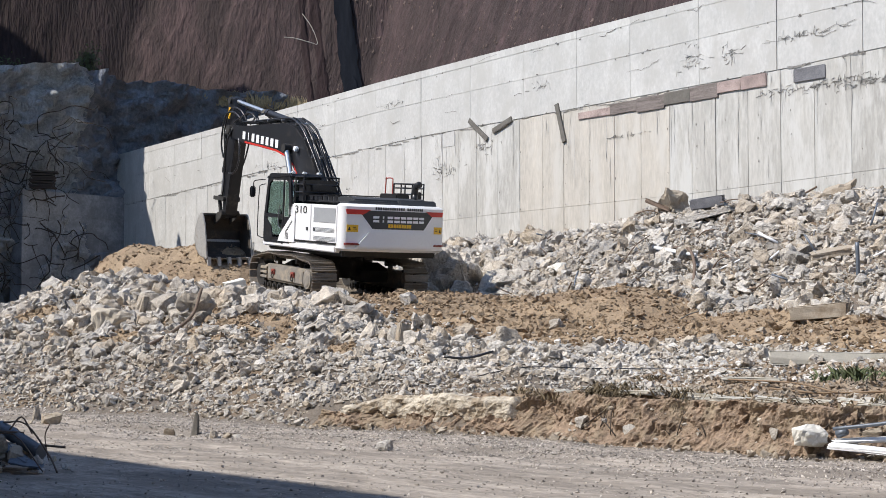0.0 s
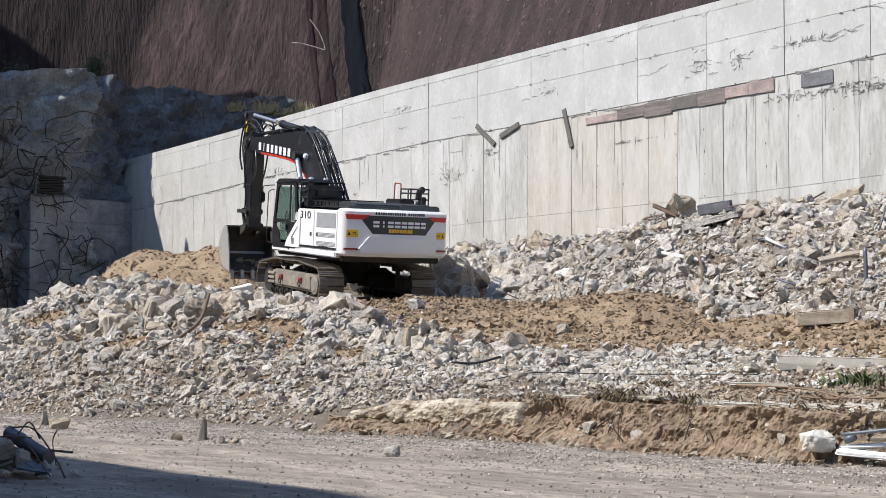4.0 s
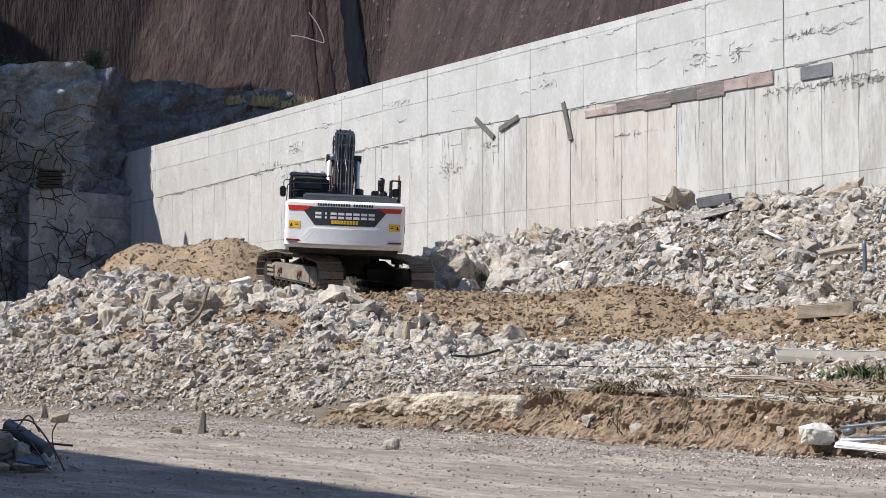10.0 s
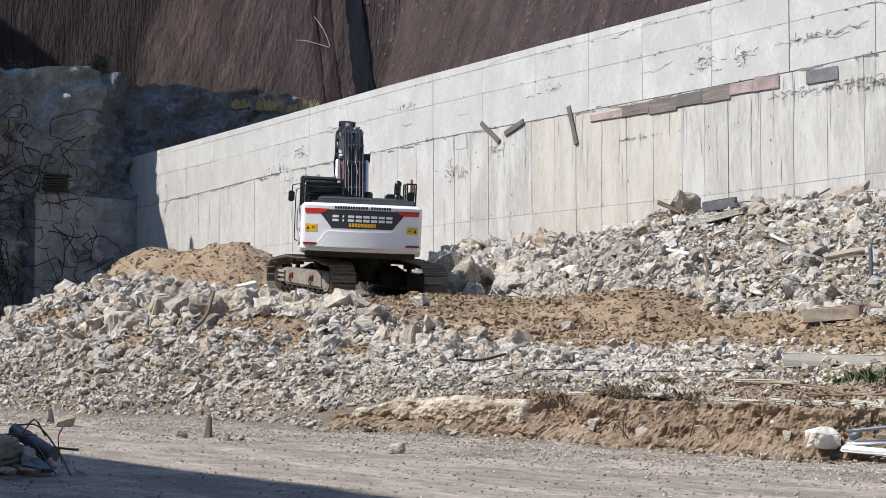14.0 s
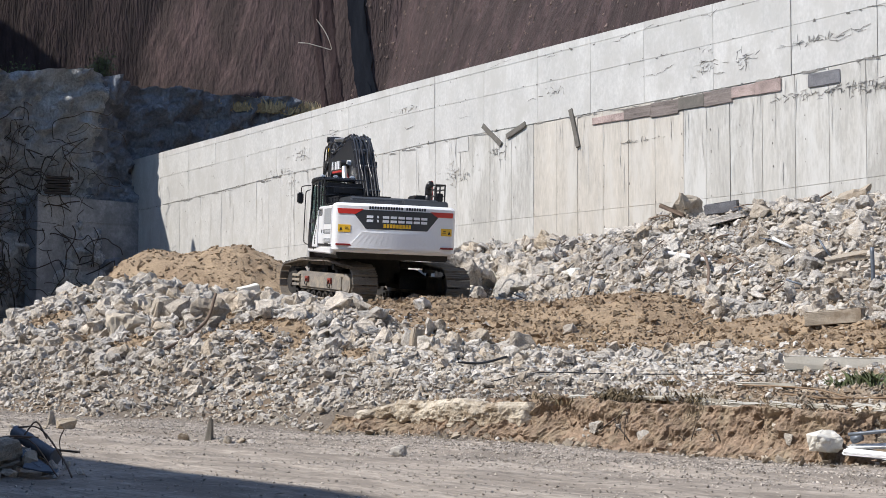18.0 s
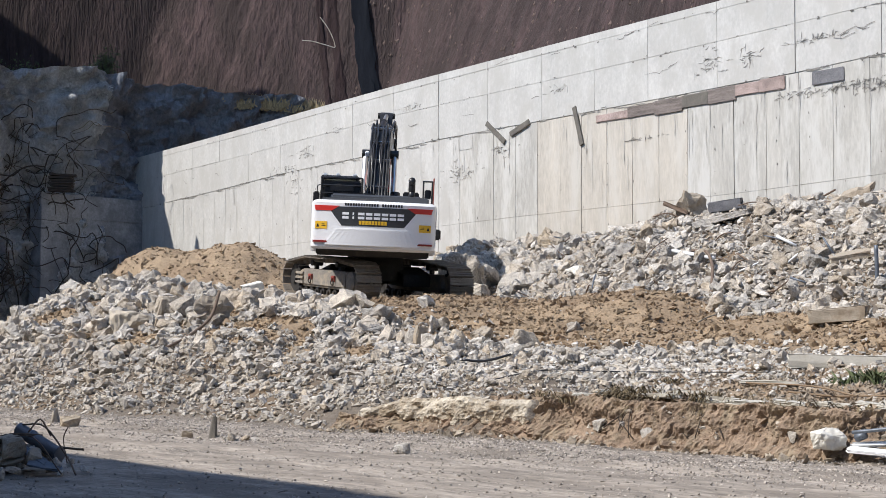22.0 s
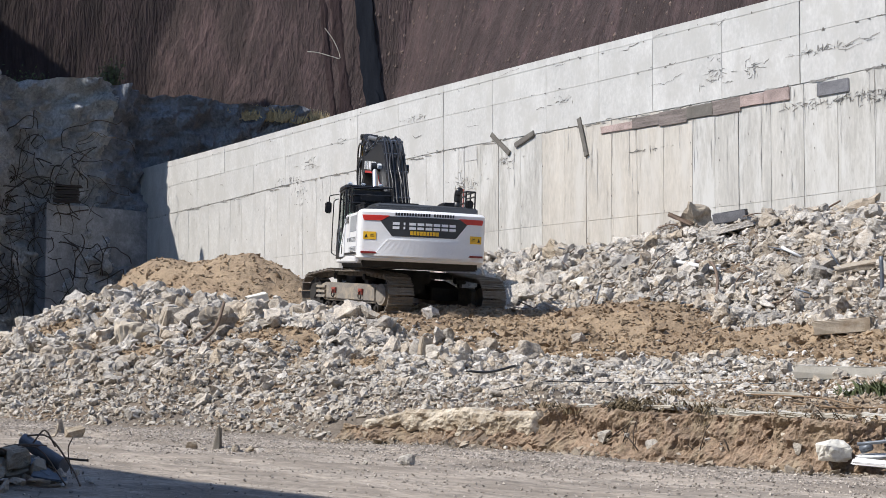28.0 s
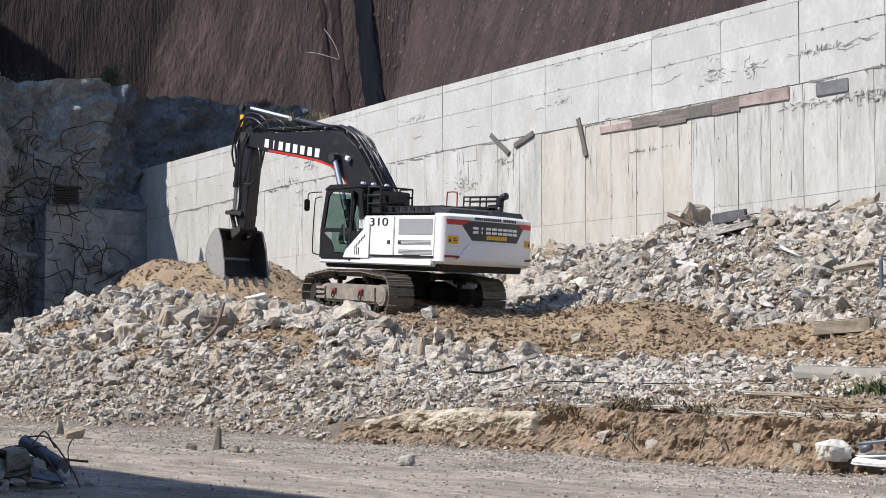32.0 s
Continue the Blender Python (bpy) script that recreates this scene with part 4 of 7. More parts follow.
    add_tube(bm, [(0.40, -1.40, 1.4), (0.40, -1.40, 2.35), (0.34, -1.40, 2.5), (0.10, -1.40, 2.5), (0.02, -1.40, 2.4), (0.02, -1.40, 2.0)], 0.022, 8, 4)
    add_box(bm, (0.42, -1.58, 1.78), (0.06, 0.16, 0.28), 0.03)
    add_rod(bm, (0.40, -1.40, 1.95), (0.42, -1.58, 1.88), 0.014, 6)
    part("right_mirror", bm, BLACK, up, "black side mirror on a tubular frame")
    build_cab(up)
    return up


def build_cab(up):
    before = set(up.children)
    y0, y1 = 0.54, HALF_W
    side = [(0.27, 1.30), (0.27, 2.35), (0.36, 3.06), (0.48, 3.14), (1.42, 3.14), (1.56, 3.02), (1.70, 2.1), (1.70, 1.30)]
    # frame posts: outer ring of the two sides joined by beams
    bm = bmesh.new()

    def ring(y, w, t):
        n = len(side)
        cx, cz = 1.0, 2.25
        for i in range(n):
            a, b = side[i], side[(i + 1) % n]
            ai = (a[0] + (cx - a[0]) * w, a[1] + (cz - a[1]) * w * 0.8)
            bi = (b[0] + (cx - b[0]) * w, b[1] + (cz - b[1]) * w * 0.8)
            add_prism(bm, [a, b, bi, ai], y, y + t)
    ring(y1 - 0.05, 0.17, 0.05)
    ring(y0, 0.17, 0.05)
    add_box(bm, (0.29, (y0 + y1) / 2, 1.72), (0.05, y1 - y0 - 0.06, 0.85))
    add_box(bm, (1.69, (y0 + y1) / 2, 1.42), (0.05, y1 - y0 - 0.06, 0.25))
    add_box(bm, (1.0, (y0 + y1) / 2, 1.33), (1.40, y1 - y0 - 0.06, 0.08))
    part("cab_frame", bm, BLACK, up, "black cab frame")
    bm = bmesh.new()
    add_prism(bm, [(0.32, 3.10), (0.40, 3.20), (1.44, 3.20), (1.62, 3.08), (1.58, 3.04)], y0 - 0.02, y1 + 0.02, 0.03)
    part("cab_roof", bm, BLACK, up)
    # door: frame with a middle post, lower pane smaller
    bm = bmesh.new()
    add_box(bm, (0.66, y1 + 0.012, 2.18), (0.07, 0.03, 1.72), 0.01)
    add_prism(bm, [(0.60, 1.36), (0.60, 1.66), (0.70, 1.95), (0.72, 1.36)], y1, y1 + 0.03)
    add_prism(bm, [(0.70, 1.36), (0.70, 1.50), (1.62, 1.50), (1.62, 1.36)], y1, y1 + 0.03)
    add_prism(bm, [(0.70, 2.02), (0.70, 2.12), (1.60, 2.12), (1.60, 2.02)], y1, y1 + 0.025)
    add_prism(bm, [(0.30, 1.36), (0.30, 2.05), (0.62, 2.05), (0.62, 1.36)], y1 - 0.01, y1 + 0.02)
    add_prism(bm, [(1.16, 1.48), (1.28, 1.80), (1.60, 2.04), (1.66, 2.04), (1.66, 1.48)], y1, y1 + 0.026)
    part("cab_door", bm, BLACK, up, "black cab door")
    bm = bmesh.new()
    add_tube(bm, [(0.74, y1 + 0.05, 1.75), (0.80, y1 + 0.07, 1.85), (0.80, y1 + 0.07, 2.25), (0.74, y1 + 0.05, 2.35)], 0.014, 6, 3)
    part("door_grip", bm, CLAMP, up)
    for x0, z0, x1, z1 in ((0.72, 2.14, 1.50, 2.95), (0.72, 1.52, 1.30, 2.0), (0.42, 2.10, 0.60, 2.95)):
        bm = bmesh.new()
        add_box(bm, ((x0 + x1) / 2, y1 - 0.02, (z0 + z1) / 2), (x1 - x0 + 0.04, 0.008, z1 - z0 + 0.04))
        part("window_pane", bm, GLASS, up, "greenish tinted cab glass").visible_shadow = False
    bm = bmesh.new()
    add_prism(bm, [(1.53, 3.0), (1.54, 3.0), (1.69, 2.1), (1.69, 1.55), (1.68, 1.55), (1.68, 2.1)], y0 + 0.06, y1 - 0.06)
    part("windscreen", bm, GLASS, up).visible_shadow = False
    bm = bmesh.new()
    add_box(bm, (0.31, (y0 + y1) / 2, 2.58), (0.008, y1 - y0 - 0.15, 0.80))
    part("rear_window", bm, GLASS, up).visible_shadow = False
    bm = bmesh.new()
    add_box(bm, (1.0, y0 + 0.03, 2.55), (1.0, 0.008, 0.85))
    part("inner_window", bm, GLASS, up).visible_shadow = False
    bm = bmesh.new()
    add_box(bm, (0.85, 0.98, 1.78), (0.50, 0.50, 0.16), 0.05)
    add_box(bm, (0.62, 0.98, 2.20), (0.14, 0.48, 0.80), 0.05)
    add_box(bm, (0.60, 0.98, 2.68), (0.12, 0.26, 0.20), 0.04)
    part("operator_seat", bm, SEAT, up)
    bm = bmesh.new()
    for y in (0.70, 1.26):
        add_box(bm, (1.02, y, 1.88), (0.45, 0.16, 0.30), 0.04)
        add_rod(bm, (1.18, y, 2.0), (1.20, y, 2.22), 0.02, 8)
    part("control_console", bm, GREY_DARK, up)
    # handles and mirror in front of the door
    bm = bmesh.new()
    add_tube(bm, [(1.66, y1 + 0.02, 2.90), (1.76, y1 + 0.10, 2.86), (1.80, y1 + 0.12, 2.70), (1.82, y1 + 0.12, 1.62), (1.78, y1 + 0.08, 1.48), (1.68, y1, 1.44)], 0.014, 6, 4)
    part("front_handrail", bm, BLACK, up)
    bm = bmesh.new()
    add_tube(bm, [(1.70, y1, 3.02), (1.80, y1 + 0.16, 3.00), (1.92, y1 + 0.22, 2.96), (1.94, y1 + 0.22, 2.80)], 0.014, 6, 4)
    add_box(bm, (1.94, y1 + 0.24, 2.68), (0.07, 0.17, 0.30), 0.03)
    part("left_mirror", bm, BLACK, up, "black cab mirror")
    # rail and boxes beside and behind the cab
    bm = bmesh.new()
    for x in (-0.20, 0.20):
        for y in (0.40, 1.42):
            add_rod(bm, (x, y, 2.46), (x, y, 3.12), 0.022, 8)
    for z in (2.72, 2.92, 3.12):
        for y in (0.40, 1.42):
            add_rod(bm, (-0.20, y, z), (0.20, y, z), 0.02, 8)
        add_rod(bm, (-0.20, 0.40, z), (-0.20, 1.42, z), 0.02, 8)
    part("cab_rear_rail", bm, BLACK, up)
    bm = bmesh.new()
    add_box(bm, (-0.02, 0.90, 2.76), (0.32, 0.94, 0.56), 0.03)
    add_box(bm, (-0.21, 0.90, 2.84), (0.06, 0.60, 0.16), 0.02)
    part("filter_housing", bm, BLACK, up)
    for y in (0.62, 1.05, 1.38):
        bm = bmesh.new()
        add_box(bm, (0.42, y, 3.22), (0.10, 0.12, 0.07), 0.02)
        part("work_light", bm, LAMP, up)
    bm = bmesh.new()
    add_box(bm, (0.33, y1 - 0.01, 2.22), (0.16, 0.02, 0.22), 0.004)
    part("paper_notice", bm, PRINT_WHITE, up)
    bm = bmesh.new()
    add_prism(bm, [(0.02, 1.40), (0.86, 1.40), (0.78, 1.58), (0.10, 2.20), (0.02, 2.24)], y1 + 0.012, y1 + 0.040, 0.004)
    part("cab_skirt_panel", bm, WHITE, up, "white panel slanting up behind the cab door")
    bm = bmesh.new()
    for k in range(7):
        add_box(bm, (0.46 - k * 0.05, y1 + 0.041, 1.66 + k * 0.045), (0.03, 0.006, 0.07))
    for k in range(3):
        add_box(bm, (0.46 - k * 0.06, y1 + 0.041, 1.56), (0.025, 0.006, 0.17))
    part("side_print", bm, INK, up)
    for ob in set(up.children) - before:        # set the cab between the body and the deck's front
        for v in ob.data.vertices:
            v.co.x = -0.20 + (v.co.x - 0.27) * 1.147


# boom in its own space: x from foot to tip, z up
BOOM_TOP = [(-0.28, 0.10), (0.2, 0.42), (1.2, 1.02), (2.2, 1.52), (2.75, 1.63), (3.3, 1.54), (4.6, 0.97), (5.9, 0.40), (6.6, 0.17), (6.82, 0.02)]
BOOM_BOT = [(6.78, -0.14), (6.5, -0.20), (5.6, -0.02), (4.4, 0.33), (3.5, 0.57), (2.95, 0.66), (2.4, 0.60), (1.4, 0.10), (0.5, -0.18), (-0.15, -0.25)]
_k = BOOM_LEN / 6.6
BOOM_TOP, BOOM_BOT = [(x * _k, z * _k) for x, z in BOOM_TOP], [(x * _k, z * _k) for x, z in BOOM_BOT]
BOOM_SHAPE = Matrix.Diagonal((1.11, 1, 1.04, 1))
BOOM_CYL_PIN = Vector((2.62, 0, 0.95))          # on the boom
BOOM_CYL_FOOT = Vector((1.20, 0, 1.45))         # on the upper structure
ARM_CYL_FOOT = Vector((2.95, 0, 1.53))          # on the boom's back
ARM_CYL_PIN = Vector((-0.86, 0, 0.30))          # on the arm: x from pivot to bucket pin, z towards its back
BUCKET_CYL_FOOT = Vector((-0.10, 0, 0.58))
LINK_ARM = Vector((ARM_LEN - 0.45, 0, 0.02))    # rocker pivot on the arm
ROCKER, LINK = 0.62, 0.60
BUCKET_EAR = Vector((0.09, 0, 0.39))            # on the bucket: x from pin to teeth, z towards its back


def build_boom(exc):
    bm = bmesh.new()
    add_prism(bm, BOOM_TOP + BOOM_BOT, -0.27, 0.27, 0.02)
    boom = part("boom", bm, BLACK, exc, "black box-section boom")
    bm = bmesh.new()
    add_rod(bm, (0, -0.42, 0), (0, 0.42, 0), 0.13, 20)
    part("foot_pin", bm, UNDER, boom)
    bm = bmesh.new()
    add_rod(bm, (BOOM_CYL_PIN.x, -0.50, BOOM_CYL_PIN.z), (BOOM_CYL_PIN.x, 0.50, BOOM_CYL_PIN.z), 0.11, 18)
    part("cylinder_pin", bm, UNDER, boom)
    bm = bmesh.new()
    add_rod(bm, (BOOM_LEN, -0.36, 0), (BOOM_LEN, 0.36, 0), 0.11, 18)
    part("tip_pin", bm, UNDER, boom)
    bm = bmesh.new()
    for s in (1, -1):
        add_prism(bm, [(2.70, 1.42), (3.18, 1.37), (3.04, 1.70), (2.85, 1.72)], s * 0.12, s * 0.16, 0.01)
    part("arm_cylinder_bracket", bm, BLACK, boom)
    for s in (1, -1):
        for k in range(8):
            t = k / 7
            x = 5.38 - 1.98 * t
            z = 0.21 + 0.55 * t
            bm = bmesh.new()
            add_box(bm, (x, s * 0.275, z), (0.04 if k == 1 else 0.17, 0.008, 0.22), 0, Matrix.Rotation(radians(17), 3, "Y"))
            part("boom_name_bar", bm, PRINT_WHITE, boom, "white bar of lettering on the boom")
        bm = bmesh.new()
        for a, b in (((5.25, 0.03), (4.21, 0.33)), ((4.21, 0.33), (3.33, 0.56)), ((3.33, 0.56), (2.79, 0.64)), ((2.79, 0.64), (2.27, 0.58)), ((2.27, 0.58), (1.66, 0.28))):
            add_prism(bm, [(a[0], a[1]), (b[0], b[1]), (b[0], b[1] + 0.055), (a[0], a[1] + 0.055)], s * 0.271, s * 0.279)
        part("red_trim", bm, RED, boom, "red trim line along the underside")
    # pipes and hoses on the back
    for i, y in enumerate((-0.23, -0.15, -0.07, 0.07, 0.15, 0.23)):
        bm = bmesh.new()
        lift = 0.10 + 0.03 * (i % 2)
        pts = [(x, y, z + lift) for x, z in BOOM_TOP[1:8]]
        pts = [(-0.3, y * 1.1, 0.25)] + pts
        if abs(y) > 0.1:
            pts += [(5.87, y * 1.15, 0.49)]
        add_tube(bm, pts, 0.026, 6, 4)
        part("hydraulic_pipe", bm, HOSE, boom, smooth=True)
    for x, z in ((0.66, 0.68), (1.42, 1.12), (1.99, 1.40), (2.6, 1.57), (3.41, 1.34), (4.17, 1.04), (4.92, 0.72)):
        bm = bmesh.new()
        add_box(bm, (x, 0, z + 0.09), (0.05, 0.56, 0.06), 0.008)
        part("pipe_clamp", bm, CLAMP, boom, "bright steel pipe clamp")
    for s in (1, -1):
        bm = bmesh.new()
        add_tube(bm, [(5.55, s * 0.25, 0.52), (6.15, s * 0.32, 0.60), (6.65, s * 0.33, 0.30), (6.65, s * 0.30, -0.5), (6.4, s * 0.26, -0.9)], 0.028, 6, 5)
        add_tube(bm, [(5.45, s * 0.18, 0.55), (5.95, s * 0.25, 0.76), (6.55, s * 0.26, 0.55), (6.75, s * 0.22, -0.2), (6.5, s * 0.20, -0.7)], 0.024, 6, 5)
        part("hose_loop", bm, HOSE, boom, "looped black hydraulic hoses", smooth=True)
    bm = bmesh.new()
    add_tube(bm, [(5.75, 0.24, 0.02), (5.45, 0.30, -0.22), (5.30, 0.32, -0.60), (5.45, 0.32, -0.98), (5.85, 0.28, -1.15)], 0.026, 6, 6)
    part("hose_loop", bm, HOSE, boom, "black hose hanging in a loop under the boom's tip", smooth=True)
    for pts in ([(4.7, 0.20, 0.80), (5.2, 0.30, 0.95), (5.7, 0.34, 0.62), (6.1, 0.30, 0.30)], [(4.7, -0.20, 0.80), (5.3, -0.30, 1.0), (5.9, -0.32, 0.66), (6.2, -0.30, 0.25)],
                [(0.9, 0.12, 0.95), (1.5, 0.20, 1.42), (2.1, 0.05, 1.65), (2.6, 0.12, 1.70)], [(0.9, -0.12, 0.95), (1.5, -0.02, 1.40), (2.1, -0.16, 1.66), (2.6, -0.12, 1.70)]):
        bm = bmesh.new()
        add_tube(bm, pts, 0.021, 6, 5)
        part("crossing_hose", bm, HOSE, boom, "loose black hose crossing the boom", smooth=True)
    bm = bmesh.new()
    add_box(bm, (2.2, 0.34, 1.10), (0.14, 0.12, 0.12), 0.02)
    part("boom_light", bm, LAMP, boom)
    return boom


def build_arm(exc):
    bm = bmesh.new()
    prof = [(-0.98, 0.38), (-0.92, 0.18), (-0.35, -0.20), (0.0, -0.27), (0.5, -0.28), (ARM_LEN, -0.14), (ARM_LEN + 0.12, 0), (ARM_LEN, 0.13),
            (1.2, 0.28), (0.45, 0.40), (-0.2, 0.55), (-0.80, 0.50)]
    add_prism(bm, prof, -0.19, 0.19, 0.02)
    arm = part("dipper_arm", bm, BLACK, exc, "black box-section dipper arm")
    for px, pz, hw, pr in ((0, 0, 0.34, 0.15), (ARM_LEN, 0, 0.30, 0.09), (ARM_CYL_PIN.x, ARM_CYL_PIN.z, 0.26, 0.09), (LINK_ARM.x, LINK_ARM.z, 0.28, 0.08)):
        bm = bmesh.new()
        add_rod(bm, (px, -hw, pz), (px, hw, pz), pr, 16)
        part("pivot_pin", bm, UNDER, arm)
    for s in (1, -1):
        bm = bmesh.new()
        add_box(bm, (-0.48, s * 0.195, 0.32), (0.34, 0.008, 0.16), 0)
        part("warning_sticker", bm, YELLOW, arm, "yellow warning sticker")
        bm = bmesh.new()
        add_tube(bm, [(0.1, s * 0.24, 0.38), (0.6, s * 0.25, 0.30), (1.2, s * 0.24, 0.20), (1.7, s * 0.23, 0.12), (2.1, s * 0.24, 0.16)], 0.022, 6, 4)
        add_tube(bm, [(-0.1, s * 0.26, -0.2), (0.3, s * 0.36, -0.1), (0.9, s * 0.33, 0.02), (1.3, s * 0.24, 0.10)], 0.026, 6, 4)
        part("arm_hose", bm, HOSE, arm, smooth=True)
    bm = bmesh.new()
    for s in (1, -1):
        add_prism(bm, [(-0.25, 0.45), (0.15, 0.42), (-0.02, 0.68), (-0.18, 0.68)], s * 0.10, s * 0.14, 0.01)
    part("bucket_cylinder_bracket", bm, BLACK, arm)
    return arm


def build_bucket(exc):
    """x from the pin to the teeth, z towards the back of the bucket."""
    W = 0.75
    shell = [(0.02, 0.50), (0.22, 0.72), (0.55, 0.92), (0.92, 0.97), (1.25, 0.82), (1.46, 0.50), (1.55, 0.12), (1.58, -0.10)]
    inner = [(x - 0.035 * (0.6 if i < 2 else 1), z - 0.045) for i, (x, z) in enumerate(shell)]
    bm = bmesh.new()
    # curved back plate
    for (a, b, c, d) in zip(shell, shell[1:], inner[1:], inner):
        add_prism(bm, [a, b, c, d], -W, W)
    bk = part("bucket", bm, BUCKET_STEEL, exc, "worn steel digging bucket")
    for s in (1, -1):
        bm = bmesh.new()
        add_prism(bm, [(0.0, 0.42)] + shell[:] + [(1.50, -0.16), (1.0, -0.05), (0.42, 0.10), (0.05, 0.30)], s * W, s * (W - 0.035), 0.0)
        part("bucket_side", bm, BUCKET_STEEL, bk, "bright worn side plate")
        bm = bmesh.new()
        add_prism(bm, [(0.06, 0.42)] + [(x - 0.05 * (x > 0.8), z - 0.06) for x, z in shell[1:]] + [(1.44, -0.10), (1.0, 0.0), (0.44, 0.14), (0.09, 0.32)], s * (W - 0.037), s * (W - 0.045), 0.0)
        part("side_lining", bm, BUCKET_IN, bk, "dark inner side with dirt patches")
        bm = bmesh.new()
        add_prism(bm, [(0.95, -0.12), (1.15, 0.10), (1.35, 0.10), (1.45, -0.18)], s * (W + 0.025), s * W, 0.0)
        part("side_cutter", bm, BUCKET_STEEL, bk)
    bm = bmesh.new()
    ins = [(x - 0.05 * math.copysign(1, x - 0.8) * (abs(x - 0.8) > 0.2), z - 0.055) for x, z in shell]
    for i in range(len(ins) - 1):
        vs = [bm.verts.new(p) for p in ((ins[i][0], -W + 0.04, ins[i][1]), (ins[i + 1][0], -W + 0.04, ins[i + 1][1]),
                                         (ins[i + 1][0], W - 0.04, ins[i + 1][1]), (ins[i][0], W - 0.04, ins[i][1]))]
        bm.faces.new(vs)
    part("bucket_lining", bm, BUCKET_IN, bk, "dark inside of the bucket with dirt patches")
    for s in (1, -1):
        bm = bmesh.new()
        add_prism(bm, [(-0.12, 0.0), (-0.08, 0.10), (0.02, 0.54), (0.22, 0.60), (0.40, 0.60), (0.30, 0.30), (0.16, 0.02), (0.06, -0.11), (-0.07, -0.10)], s * 0.22, s * 0.28, 0.01)
        part("bucket_ear", bm, UNDER, bk)
    bm = bmesh.new()
    for y in (-0.35, 0.35):
        add_prism(bm, [(0.60, 0.93), (0.62, 0.97), (0.94, 1.02), (1.28, 0.86), (1.50, 0.52), (1.47, 0.50), (1.25, 0.82), (0.92, 0.96)], y - 0.06, y + 0.06)
    part("wear_strip", bm, BUCKET_STEEL, bk)
    for k in range(5):
        y = -0.66 + 0.33 * k
        bm = bmesh.new()
        add_prism(bm, [(1.50, 0.04), (1.50, -0.14), (1.80, -0.20), (1.82, -0.17)], y - 0.055, y + 0.055, 0.008)
        part("bucket_tooth", bm, BUCKET_STEEL, bk)
    return bk


def cylinder_parts(exc, what, r, length, rod_len, y):
    bm = bmesh.new()
    add_rod(bm, (0, y, 0.05), (0, y, length), r, 18)
    add_rod(bm, (0, y, length - 0.16), (0, y, length), r * 1.14, 18)
    add_rod(bm, (0, y - 0.10, 0), (0, y + 0.10, 0), r * 1.05, 16)
    add_tube(bm, [(r + 0.03, y, 0.15), (r + 0.04, y, length * 0.5), (r + 0.03, y, length - 0.1)], 0.018, 6, 2)
    barrel = part(what + "_barrel", bm, BLACK, exc, "black hydraulic cylinder barrel")
    bm = bmesh.new()
    add_rod(bm, (0, y, 0.0), (0, y, -rod_len), r * 0.66, 16)
    rod = part(what + "_rod", bm, CHROME, exc, "chrome piston rod", smooth=False)
    bm = bmesh.new()
    add_rod(bm, (0, y - 0.09, 0), (0, y + 0.09, 0), r * 1.05, 16)
    part("rod_eye", bm, BLACK, rod)
    return barrel, rod


excavator = new("excavator")
tagged(excavator, "white and black crawler excavator standing on the rubble", "excavator")
build_undercarriage(excavator)
UPPER = build_upper(excavator)
BOOM = build_boom(excavator)
for _ob in [BOOM] + list(BOOM.children):      # longer, with a flatter bend
    _ob.data.transform(BOOM_SHAPE)
ARM = build_arm(excavator)
BUCKET = build_bucket(excavator)
for _ob in [BUCKET] + list(BUCKET.children):
    _ob.data.transform(Matrix.Diagonal((0.89, 1.02, 0.89, 1)))
BOOM_CYLS = [cylinder_parts(excavator, "boom_cylinder", 0.115, 1.55, 1.5, y) for y in (0.40, -0.40)]
ARM_CYL = cylinder_parts(excavator, "arm_cylinder", 0.10, 2.05, 2.0, 0.0)
BUCKET_CYL = cylinder_parts(excavator, "bucket_cylinder", 0.10, 1.50, 1.45, 0.0)


def bar_part(name, length, ys, w, label):
    bm = bmesh.new()
    for y in ys:
        add_prism(bm, [(-0.07, -0.06), (-0.09, 0), (-0.07, 0.06), (length + 0.07, 0.06), (length + 0.09, 0), (length + 0.07, -0.06)], y - w, y + w, 0.01)
    add_rod(bm, (length, min(ys), 0), (length, max(ys), 0), 0.06, 12)
    return part(name, bm, UNDER, excavator, label)


ROCKER_BAR = bar_part("rocker_arm", ROCKER, (-0.25, 0.25), 0.025, "steel rocker arm")
LINK_BAR = bar_part("bucket_link", LINK, (-0.10, 0.10), 0.04, "steel bucket link")


# ---- things on the wall ----
def gz(x, y):
    return float(height(np.array([x]), np.array([y]))[0])


def board(name, a, b, w, t, mat, label, category, group, seed):
    """A weathered board lying flat on the wall from a to b (along, height)."""
    rng = random.Random(seed)
    d = Vector((b[0] - a[0], 0, b[1] - a[1]))
    bm = bmesh.new()
    add_box(bm, (0, 0, 0), (d.length, t, w), 0.008)
    for v in bm.verts:
        v.co.z += rng.uniform(-0.012, 0.012)
        v.co.x += rng.uniform(-0.02, 0.02)
    ob = part(name, bm, mat, None)
    m = Matrix.Translation(((a[0] + b[0]) / 2, -(0.03 + t / 2), (a[1] + b[1]) / 2)) @ Matrix.Rotation(-math.atan2(d.z, d.x), 4, "Y")
    ob.matrix_world = WALL_FRAME @ m
    return tagged(ob, label, category, group)


